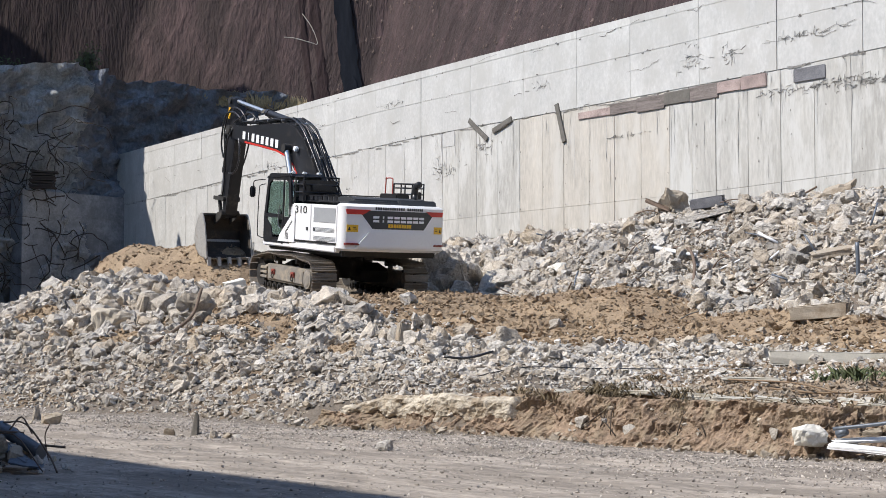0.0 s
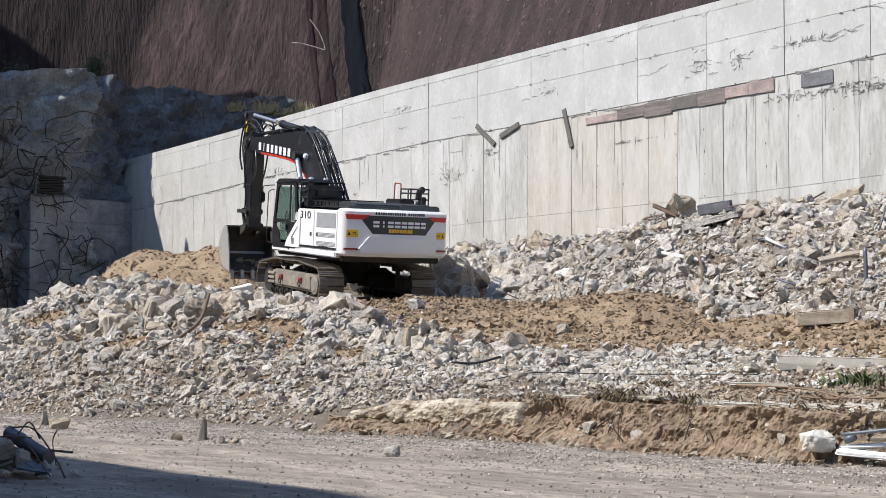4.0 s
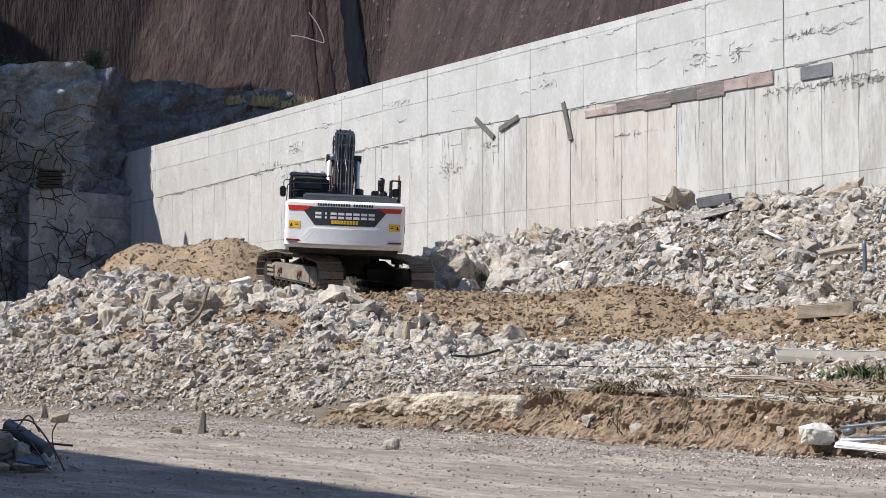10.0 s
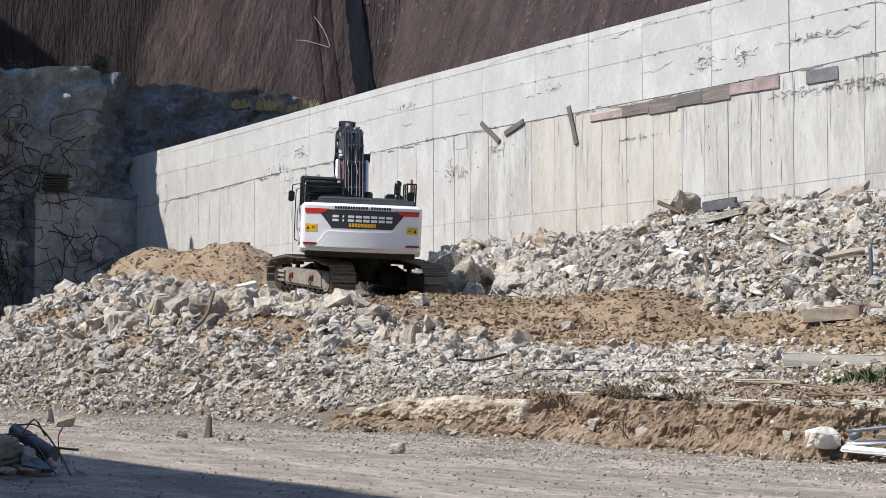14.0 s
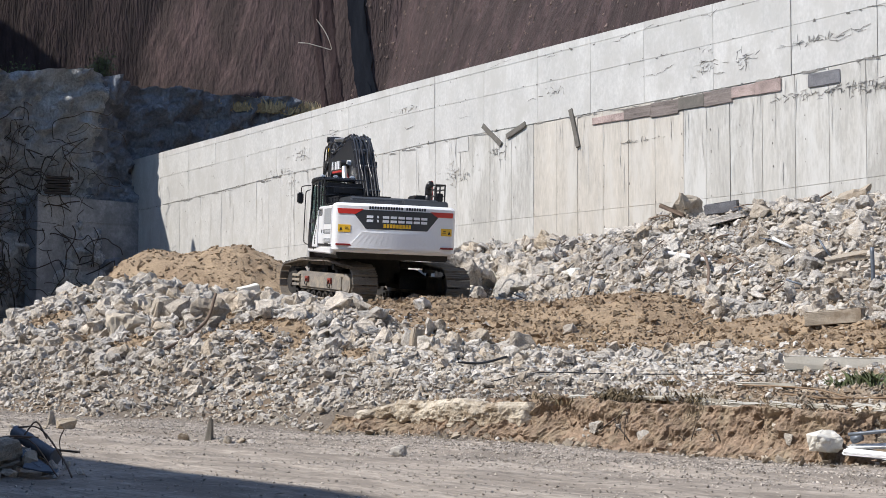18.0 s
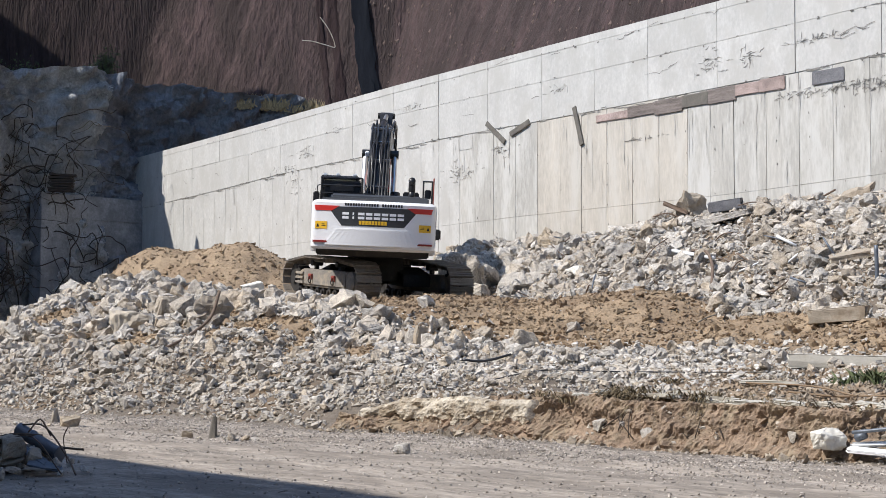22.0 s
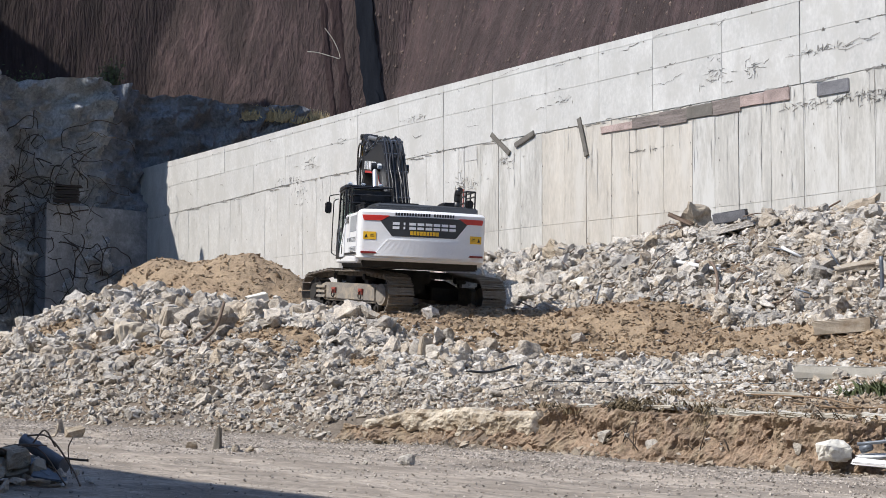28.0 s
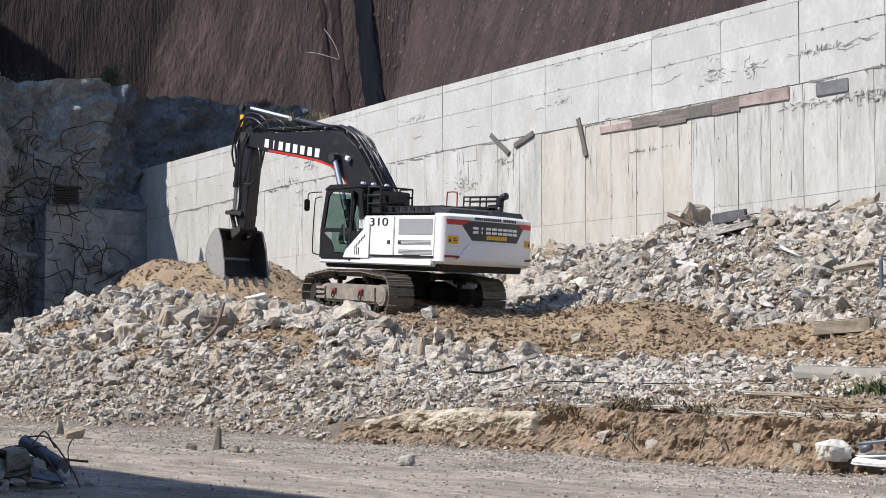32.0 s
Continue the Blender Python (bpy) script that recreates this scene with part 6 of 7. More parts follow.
for k, (x, y, n, h, r) in enumerate(((5.70, 19.8, 150, 0.26, 0.30), (5.35, 19.9, 60, 0.2, 0.2), (1.75, 20.95, 90, 0.16, 0.30), (1.3, 21.3, 40, 0.12, 0.2), (3.30, 21.7, 60, 0.12, 0.22), (4.6, 21.3, 30, 0.10, 0.15))):
    tuft("green_weed", x, y, gz(x, y), n, h, r, GREEN if k < 2 else OLIVE, "low green weed growing in the soil" if k < 2 else "low dry olive weed growing in the soil", "weed", 200 + k, "stuff", "weeds")


def ledge_grass():
    rng = random.Random(9)
    bm = bmesh.new()
    for i in range(2600):
        t = rng.random() ** 0.8
        x, y = -15.5 + 8.2 * t, 78.6 + 3.4 * t
        z = 13.55 + rng.uniform(-0.25, 0.2)
        h = rng.uniform(0.12, 0.5) * (1.3 if 0.5 < t < 0.95 else 0.7)
        p = Vector((x + rng.uniform(-0.6, 0.6), y + rng.uniform(-0.2, 1.2), z))
        d = Vector((rng.gauss(0, 0.35), rng.gauss(0, 0.2), 1)) * h
        s = Vector((0.05, 0, 0))
        v = [bm.verts.new(q) for q in (p - s, p + s, p + d)]
        bm.faces.new(v)
    ob = part("dry_grass", bm, DRY_GRASS, None)
    tagged(ob, "dry yellow grass along the ledge above the rock", "grass", kind="stuff")


ledge_grass()


def roots():
    """Dead roots and twigs hanging over the shaded rock."""
    rng = random.Random(14)
    for k in range(170):
        t = rng.random() ** 1.6
        x0, y0 = -22.8 + 5.4 * t, 69.6 + 2.9 * t
        z0 = rng.uniform(3.5, 11.0)
        pts = [Vector((x0, y0, z0))]
        d = Vector((rng.uniform(-0.8, 0.8), rng.uniform(-0.3, 0.1), rng.uniform(-0.8, 0.6)))
        for i in range(rng.randint(4, 8)):
            d += Vector((rng.gauss(0, 0.35), rng.gauss(0, 0.12), rng.gauss(-0.05, 0.35)))
            d = d.normalized() * rng.uniform(0.35, 0.7)
            pts.append(pts[-1] + d)
        bm = bmesh.new()
        add_tube(bm, [p - pts[0] for p in pts], rng.uniform(0.012, 0.035), 5, 3)
        ob = part("dead_root", bm, ROOT, None)
        ob.location = pts[0]
        tagged(ob, "dark dead root hanging over the rock face", "root", "dead roots")


roots()


def shrub(name, x, y, z, h, w, mats, label, category, seed, leaves):
    """A bush: a short stem, thin branches and many small leaves in uneven clumps."""
    rng = random.Random(seed)
    base = new(name)
    base.location = (x, y, z)
    tagged(base, label, category)
    bm = bmesh.new()
    tips = []
    for i in range(16):
        a, r = rng.uniform(0, 6.283), rng.uniform(0.2, 1)
        p = Vector((math.cos(a) * w * r * 0.5, math.sin(a) * w * r * 0.5, h * rng.uniform(0.45, 1)))
        add_tube(bm, [Vector((0, 0, -0.2)), p * 0.45 + Vector((rng.gauss(0, 0.05), rng.gauss(0, 0.05), 0)), p], 0.015 + 0.004 * h, 5, 3)
        tips.append(p)
    part("stem", bm, mats[0], base)
    if leaves:
        bm = bmesh.new()
        for i in range(leaves):
            p = rng.choice(tips) * rng.uniform(0.55, 1.05) + Vector((rng.gauss(0, 0.14 * w), rng.gauss(0, 0.14 * w), rng.gauss(0, 0.09 * h)))
            u = Vector((rng.gauss(0, 1), rng.gauss(0, 1), rng.gauss(0, 1))).normalized()
            v = u.orthogonal().normalized()
            k = rng.uniform(0.05, 0.11)
            q = [bm.verts.new(p + u * k), bm.verts.new(p + v * k * 0.5), bm.verts.new(p - u * k), bm.verts.new(p - v * k * 0.5)]
            bm.faces.new(q)
        part("foliage", bm, mats[1], base)


shrub("bush", -18.6, 78.5, 14.2, 2.0, 1.5, (ROOT, GREEN), "small green bush on the shaded ledge", "bush", 31, 700)
shrub("bush", -22.0, 74.0, 12.2, 3.0, 2.2, (ROOT, GREEN), "dark green bush above the rock", "bush", 32, 900)
shrub("dead_shrub", -13.3, 68.8, gz(-13.3, 68.8) - 0.2, 2.3, 1.0, (ROOT, GREEN), "bare dead shrub at the foot of the concrete wall", "shrub", 33, 0)


def board_stack():
    """Old boards stacked on the end wall, beside the rock."""
    rng = random.Random(44)
    for k in range(7):
        bm = bmesh.new()
        add_box(bm, (0, 0, 0), (1.25 + rng.uniform(-0.2, 0.15), 0.7, 0.09), 0.01)
        ob = part("stacked_board", bm, ROOT, None)
        ob.matrix_world = pose(-18.75 + rng.uniform(-0.08, 0.08), 70.6, 7.96 + k * 0.125, 0, rng.gauss(0, 2), 8 + rng.gauss(0, 3))
        tagged(ob, "dark weathered board in a stack on the end wall", "board", "stacked boards")


board_stack()


# ---- on the brown cut ----
def cut_at(bearing, v):
    """Where the cut lies in a given direction from the road, at a height on it."""
    lo, hi = 0.30, 0.62
    for k in range(30):
        mid = (lo + hi) / 2
        p = brown_face(mid, v)
        lo, hi = (mid, hi) if p[0] / p[1] < bearing else (lo, mid)
    return (lo + hi) / 2


def shadow_band():
    """A dark strip laid straight down the cut, painting in a band of shadow."""
    bm = bmesh.new()
    rows = []
    rng = random.Random(3)
    for j in range(41):
        v = 0.14 + 0.85 * j / 40
        u0, u1 = cut_at(-0.0595 - 0.040 * (v - 0.21), v), cut_at(-0.0470 - 0.040 * (v - 0.21), v)
        row = []
        for i in range(9):
            edge = rng.uniform(-0.6, 0.6) if i in (0, 8) else 0
            p = Vector(brown_face(u0 + (u1 - u0) * (i + edge) / 8, v))
            row.append(bm.verts.new(p + Vector((-0.6, -0.8, 0)) * (0.12 + 0.16 * rng.random())))
        rows.append(row)
    for a, b in zip(rows, rows[1:]):
        for i in range(8):
            bm.faces.new((a[i], a[i + 1], b[i + 1], b[i]))
    ob = part("plastic_sheet", bm, SHADOW_BAND, None, smooth=True)
    tagged(ob, "dark band of shadow painted down the brown cut", "sheet")


shadow_band()
bm = bmesh.new()
add_tube(bm, [(-8.5, 83.6, 17.8), (-7.9, 83.6, 17.75), (-7.0, 83.6, 17.5), (-6.6, 83.6, 17.45), (-6.95, 83.7, 18.4), (-7.5, 83.8, 19.2)], 0.024, 6, 3)
tagged(part("loose_cable", bm, KERB, None), "pale loose cable hanging on the brown cut", "cable")


def cut_stones():
    """Pale stones set in the brown cut."""
    rng = random.Random(19)
    bm = bmesh.new()
    for i in range(1500):
        u, v = rng.uniform(0.40, 0.72), rng.uniform(0.1, 0.62)
        p = Vector(brown_face(u, v))
        r = 0.03 + 0.10 * rng.random() ** 2
        ring = []
        for d in ((1, 0, 0), (0, 0, 1.6), (-1, 0, 0), (0, 0, -1.6), (0, -0.4, 0.2), (-0.35, -0.35, 0)):
            ring.append(bm.verts.new(p + Vector(d) * r * rng.uniform(0.6, 1.2)))
        bmesh.ops.convex_hull(bm, input=ring)
    tagged(part("cut_stones", bm, CUT_STONE, None), "small pale stones set in the brown cut", "stones", kind="stuff")


cut_stones()


def damp_streak(bearing, fall, wide, v0, v1, seed):
    """A dark stripe standing in for a shadow down the cut, ragged at its edges."""
    rng = random.Random(seed)
    bm = bmesh.new()
    rows = []
    for j in range(61):
        v = v0 + (v1 - v0) * j / 60
        u = cut_at(bearing + fall * (v - 0.21), v)
        row = []
        for i in range(9):
            edge = rng.uniform(-0.9, 0.9) if i in (0, 8) else 0
            uu = u + wide * ((i + edge) / 8 - 0.5) * (0.7 + 0.4 * noise.noise(Vector((j * 0.16, seed, 0))))
            row.append(bm.verts.new(Vector(brown_face(uu, v)) + Vector((-0.6, -0.8, 0)) * (0.0 if i in (0, 8) else 0.10)))
        rows.append(row)
    for a, b in zip(rows, rows[1:]):
        for i in range(8):
            bm.faces.new((a[i], a[i + 1], b[i + 1], b[i]))
    part("damp_streak", bm, SHADOW_STREAK, bpy.data.objects["backdrop_cut"], "dark stripe of soil painted as a shadow", smooth=True)


damp_streak(-0.0745, -0.035, 0.0060, 0.14, 0.95, 1)
damp_streak(-0.0835, -0.035, 0.0035, 0.16, 0.95, 2)


# ---- marks on the wall ----
def wall_marks():
    """Tie holes beside the joints and torn edges along the cast line."""
    rng = random.Random(61)
    bm = bmesh.new()
    for k in range(-34, 29):
        for z in np.arange(0.9, 7.5, 0.62):
            if rng.random() < 0.7:
                s = k * 1.16 + rng.uniform(-0.02, 0.05)
                r = rng.uniform(0.010, 0.022)
                ring = [bm.verts.new((s + r * math.cos(a), -0.036, z + rng.uniform(-0.03, 0.03) + r * 1.3 * math.sin(a))) for a in np.arange(0, 6.2, 1.05)]
                bm.faces.new(ring[::-1])
    ob = part("tie_hole", bm, TIE_HOLE, WALL_CORE, "dark tie holes beside the joints")
    tagged(ob, "dark tie holes beside the joints", kind="stuff")
    bm = bmesh.new()
    s = WALL_FROM + 0.5
    while s < WALL_TO:
        l = rng.uniform(0.08, 0.5)
        if rng.random() < 0.62:
            z = level(C_LINE, s) + rng.gauss(-0.03, 0.035)
            h = rng.uniform(0.015, 0.05)
            n = 5
            up = [bm.verts.new((s + l * i / n, -0.046 - rng.uniform(0, 0.02), z + h * rng.uniform(0.2, 1))) for i in range(n + 1)]
            lo = [bm.verts.new((s + l * i / n, -0.040, z - h * rng.uniform(0.2, 1))) for i in range(n + 1)]
            for i in range(n):
                bm.faces.new((lo[i], lo[i + 1], up[i + 1], up[i]))
        s += l * rng.uniform(0.6, 1.3)
    ob = part("cast_line", bm, SPALL, WALL_CORE, "ragged grey mortar along the cast line")
    tagged(ob, "ragged grey mortar along the cast line", kind="stuff")
    # faint thin dark lines down the lower lift
    bm = bmesh.new()
    for k in range(130):
        s = rng.uniform(-36.5, 12)
        z = level(C_LINE, s) - rng.choice((0.05, 0.05, rng.uniform(0.2, 2.2)))
        n, step, w = rng.randint(3, 8), rng.uniform(0.08, 0.28), rng.uniform(0.006, 0.017)
        a, b = [], []
        for i in range(n + 1):
            r = w * rng.uniform(0.25, 1.0) * (0.3 if i in (0, n) else 1.0)
            c = s + rng.gauss(0, 0.010)
            a.append(bm.verts.new((c - r, -0.037, z - i * step)))
            b.append(bm.verts.new((c + r, -0.037, z - i * step)))
        for i in range(n):
            bm.faces.new((a[i], a[i + 1], b[i + 1], b[i]))
    ob = part("grime_run", bm, DARK_RUN, WALL_CORE, "faint dark runs down the concrete")
    tagged(ob, "faint dark runs down the concrete", kind="stuff")
    # small dark chips along the cast lines
    bm = bmesh.new()
    for k in range(150):
        s = rng.uniform(-36.5, 12)
        line = rng.choice((B_LINE, C_LINE, CAP_LINE))
        z = level(line, s) + rng.gauss(0, 0.035)
        w, h = rng.uniform(0.02, 0.075), rng.uniform(0.012, 0.035)
        ring = [bm.verts.new((s + w * math.cos(a) * rng.uniform(0.5, 1), -0.058, z + h * math.sin(a) * rng.uniform(0.4, 1.2))) for a in np.arange(0, 6.2, 0.9)]
        bm.faces.new(ring[::-1])
    ob = part("chipped_spot", bm, TIE_HOLE, WALL_CORE, "small dark chips along the cast lines")
    tagged(ob, "small dark chips along the cast lines", kind="stuff")
    # cracks wandering over the upper lift
    for k in range(26):
        s = rng.uniform(-36, 11)
        z = rng.choice((level(B_LINE, s), level(CAP_LINE, s), level(B_LINE, s) - 0.5)) + rng.gauss(0, 0.05)
        pts = []
        for i in range(rng.randint(3, 7)):
            pts.append(Vector((s, -0.056, z)))
            s += rng.uniform(0.05, 0.3)
            z += rng.gauss(0.0, 0.05)
        bm = bmesh.new()
        w = rng.uniform(0.006, 0.014)
        a = [bm.verts.new(p + Vector((0, 0, w * rng.uniform(0.2, 1)))) for p in pts]
        b = [bm.verts.new(p - Vector((0, 0, w * rng.uniform(0.2, 1)))) for p in pts]
        for i in range(len(pts) - 1):
            bm.faces.new((b[i], b[i + 1], a[i + 1], a[i]))
        part("crack", bm, TIE_HOLE, WALL_CORE, "fine dark crack in the concrete")


wall_marks()


def cut_bank():
    """Rough face of the cut bank, with pockets and ribs of soil."""
    q0, q1, nu, nv = 8.7, 22.0, 480, 26
    verts, faces = [], []
    for j in range(nv + 1):
        v = j / nv
        for i in range(nu + 1):
            q = q0 + (q1 - q0) * i / nu
            top = 0.26 + 0.36 * float(smooth(11.7, 12.4, q)) + 0.05 * noise.noise(Vector((q * 1.1, 2, 0))) + 0.05 * noise.noise(Vector((q * 4.2, 2, 0)))
            z = -0.04 + (top + 0.04) * min(1.0, v / 0.8)
            back = max(0.0, v - 0.8) * 2.2
            big = noise.fractal(Vector((q * 1.4, z * 2.5, 4)), 0.9, 2.0, 3)
            fine = noise.fractal(Vector((q * 6.5, z * 5.0, back * 5)), 0.7, 2.1, 4)
            p = 0.06 + 0.16 * float(smooth(0.0, 0.25, z)) + 0.10 * z - 0.13 * big - 0.075 * fine + back
            w = ledge_point(q, p)
            verts.append((w.x, w.y, z + 0.02 * fine - 0.12 * max(0.0, v - 0.8) * 5 * 0.6))
    for j in range(nv):
        for i in range(nu):
            a = j * (nu + 1) + i
            faces.append((a, a + 1, a + nu + 2, a + nu + 1))
    tagged(mesh_object("cut_bank", verts, faces, BANK), "rough brown cut bank beside the road", "bank", kind="structure")


cut_bank()


def bank_crust():
    """Pale broken crust along the upper edge of the bank."""
    rng = random.Random(81)
    for k in range(26):
        q = 13.4 + 5.2 * rng.random()
        c = ledge_point(q, rng.uniform(0.42, 0.75))
        slab("crust_slab", c.x, c.y, (rng.uniform(0.2, 0.6), rng.uniform(0.12, 0.25), rng.uniform(0.04, 0.07)), KERB, "pale flat piece of broken crust on the edge of the bank", "slab",
             (rng.gauss(0, 5), rng.gauss(0, 4), -38 + rng.gauss(0, 14)), -0.005, 500 + k, "crust on the bank")


bank_crust()


def bank_cover():
    """Dry grass and thin roots hanging over the edge of the cut bank, and stones in its face."""
    rng = random.Random(71)
    for name, mat, label, count, spans in (("bank_grass", OLIVE, "dry grass hanging over the cut bank", 700, ((13.0, 20.0),)),
                                           ("bank_weed", OLIVE, "dark olive weeds on the edge of the cut bank", 1500, ((13.1, 14.0), (13.2, 13.7), (14.6, 14.9), (17.3, 17.7)))):
        bm = bmesh.new()
        for i in range(count):
            q = rng.uniform(*rng.choice(spans))
            p = 0.45 + abs(rng.gauss(0, 0.16))
            c = ledge_point(q, p)
            c.z = gz(c.x, c.y) - 0.01
            out = Vector((-ROAD_N[0], -ROAD_N[1], 0)) * rng.uniform(0.05, 0.22) + Vector((rng.gauss(0, 0.07), rng.gauss(0, 0.07), 0))
            rise = rng.uniform(0.0, 0.12)
            tip = c + out + Vector((0, 0, rng.uniform(-0.22, 0.08)))
            mid = (c + tip) / 2 + Vector((0, 0, rise))
            s = Vector((rng.uniform(-1, 1), rng.uniform(-1, 1), 0.3)).normalized() * rng.uniform(0.005, 0.014)
            v = [bm.verts.new(x) for x in (c - s, c + s, mid + s, mid - s, tip)]
            bm.faces.new((v[0], v[1], v[2], v[3]))
            bm.faces.new((v[3], v[2], v[4]))
        tagged(part(name, bm, mat, None), label, "grass", kind="stuff")
    for k in range(26):
        q = rng.uniform(13.0, 19.5)
        c = ledge_point(q, rng.uniform(0.20, 0.32))
        size = 0.08 + 0.16 * rng.random() ** 2
        lump("bank_stone", c.x, c.y, size, (1.2, 0.8, 0.8), DIRTY_TAN if k % 3 else STONE_PART, "broken stone stuck in the face of the cut bank", "stone",
             400 + k, (rng.uniform(-20, 20), rng.uniform(-20, 20), rng.uniform(0, 360)), 0.2, "stones in the bank")
    for k in range(12):
        q = rng.uniform(12.9, 19.0)
        a, b, c = ledge_point(q, 0.5), ledge_point(q + rng.uniform(-0.15, 0.15), 0.28), ledge_point(q + rng.uniform(-0.3, 0.3), 0.16)
        bar("bank_root", [(a.x, a.y, 0.03), (b.x, b.y, 0.06), (c.x, c.y, 0.10)], rng.uniform(0.005, 0.011), ROOT, "thin dark root hanging out of the cut bank", "root", "roots in the bank", 5)


bank_cover()


# ---- rubble ----
def stone_protos(n, seed):
    """Angular chunks: hulls of a few scattered points, some flat like broken slabs, as (verts, triangles)."""
    rng = random.Random(seed)
    out = []
    for k in range(n):
        bm = bmesh.new()
        kind = k % 3
        if kind == 0:      # blocky with broken corners
            ext = (1.0, rng.uniform(0.6, 0.9), rng.uniform(0.45, 0.7))
            pts = [(sx * rng.uniform(0.35, 0.95), sy * rng.uniform(0.35, 0.95), sz * rng.uniform(0.35, 0.95)) for sx in (-1, 1) for sy in (-1, 1) for sz in (-1, 1)]
            pts += [(rng.choice((-1, 1)) * 0.95, rng.uniform(-0.5, 0.5), rng.uniform(-0.5, 0.5)), (rng.uniform(-0.5, 0.5), rng.choice((-1, 1)) * 0.95, rng.uniform(-0.5, 0.5)), (rng.uniform(-0.5, 0.5), rng.uniform(-0.5, 0.5), 0.95)]
        elif kind == 1:    # slab
            ext = (1.15, rng.uniform(0.5, 0.9), rng.uniform(0.25, 0.4))
            pts = []
            m = rng.randint(4, 6)
            for i in range(m):
                a = 2 * math.pi * (i + rng.uniform(-0.35, 0.35)) / m
                r = rng.uniform(0.65, 1)
                for sz in (-1, 1):
                    pts.append((r * math.cos(a) * rng.uniform(0.88, 1), r * math.sin(a), sz * rng.uniform(0.75, 1)))
        else:              # splinter or wedge
            ext = (1.1, rng.uniform(0.45, 0.8), rng.uniform(0.4, 0.65))
            pts = [(rng.uniform(-1, 1), rng.uniform(-1, 1), rng.uniform(-1, 1)) for i in range(7)]
        for p in pts:
            bm.verts.new((p[0] * ext[0], p[1] * ext[1], p[2] * ext[2]))
        bmesh.ops.convex_hull(bm, input=bm.verts[:])
        bmesh.ops.triangulate(bm, faces=bm.faces[:])
        bmesh.ops.delete(bm, geom=[v for v in bm.verts if not v.link_faces], context="VERTS")
        bm.verts.index_update()
        out.append((np.array([v.co[:] for v in bm.verts]), np.array([[v.index for v in f.verts] for f in bm.faces])))
        bm.free()
    return out


def chip_protos(n, seed):
    """Very small pieces: hulls of six points."""
    rng = random.Random(seed)
    out = []
    for k in range(n):
        bm = bmesh.new()
        for d in ((1, 0, 0), (-1, 0, 0), (0, 1, 0), (0, -1, 0), (0, 0, 1), (0, 0, -1)):
            bm.verts.new((d[0] * rng.uniform(0.6, 1.1) + rng.gauss(0, 0.25), d[1] * rng.uniform(0.5, 0.9) + rng.gauss(0, 0.25), d[2] * rng.uniform(0.35, 0.7) + rng.gauss(0, 0.15)))
        bmesh.ops.convex_hull(bm, input=bm.verts[:])
        bmesh.ops.triangulate(bm, faces=bm.faces[:])
        bmesh.ops.delete(bm, geom=[v for v in bm.verts if not v.link_faces], context="VERTS")
        bm.verts.index_update()
        out.append((np.array([v.co[:] for v in bm.verts]), np.array([[v.index for v in f.verts] for f in bm.faces])))
        bm.free()
    return out


def rough_protos(protos, seed, cuts=1, strength=0.2):
    """The same chunks with chipped edges and uneven faces."""
    out = []
    for k, (v, t) in enumerate(protos):
        bm = bmesh.new()
        vs = [bm.verts.new(p) for p in v]
        for f in t:
            bm.faces.new([vs[i] for i in f])
        for c in range(cuts):
            bmesh.ops.subdivide_edges(bm, edges=[e for e in bm.edges if e.calc_length() > (0.75, 0.38, 0.22)[c]], cuts=1, smooth=0.25)
            bmesh.ops.triangulate(bm, faces=bm.faces[:])
        for q in bm.verts:
            at = q.co + Vector((seed + k * 5.1, 0, 0))
            q.co += noise.noise_vector(at * 1.5) * strength + noise.noise_vector(at * 4.0) * strength * 0.5
            if cuts > 2:
                q.co += noise.noise_vector(at * 9.0) * strength * 0.22
        bm.verts.index_update()
        out.append((np.array([q.co[:] for q in bm.verts]), np.array([[q.index for q in f.verts] for f in bm.faces])))
        bm.free()
    return out


HULLS = stone_protos(40, 3)
PROTOS = rough_protos(HULLS, 2)
MID_PROTOS = rough_protos(stone_protos(36, 23), 5, 2, 0.27)
BLOCK_PROTOS = rough_protos(stone_protos(30, 13), 7, 3, 0.26)
CHIPS = chip_protos(20, 6)
CLODS = rough_protos(chip_protos(20, 8), 4, 1, 0.18)


def rotations(n, rng, tilt=1.0):
    """Random turns as an n x 3 x 3 array."""
    a, b, c = rng.uniform(0, 2 * math.pi, n), rng.normal(0, 0.6 * tilt, n), rng.normal(0, 0.6 * tilt, n)
    ca, sa, cb, sb, cc, sc = np.cos(a), np.sin(a), np.cos(b), np.sin(b), np.cos(c), np.sin(c)
    o, i = np.zeros(n), np.ones(n)
    rz = np.array([[ca, -sa, o], [sa, ca, o], [o, o, i]]).transpose(2, 0, 1)
    ry = np.array([[cb, o, sb], [o, i, o], [-sb, o, cb]]).transpose(2, 0, 1)
    rx = np.array([[i, o, o], [o, cc, -sc], [o, sc, cc]]).transpose(2, 0, 1)
    return rz @ ry @ rx


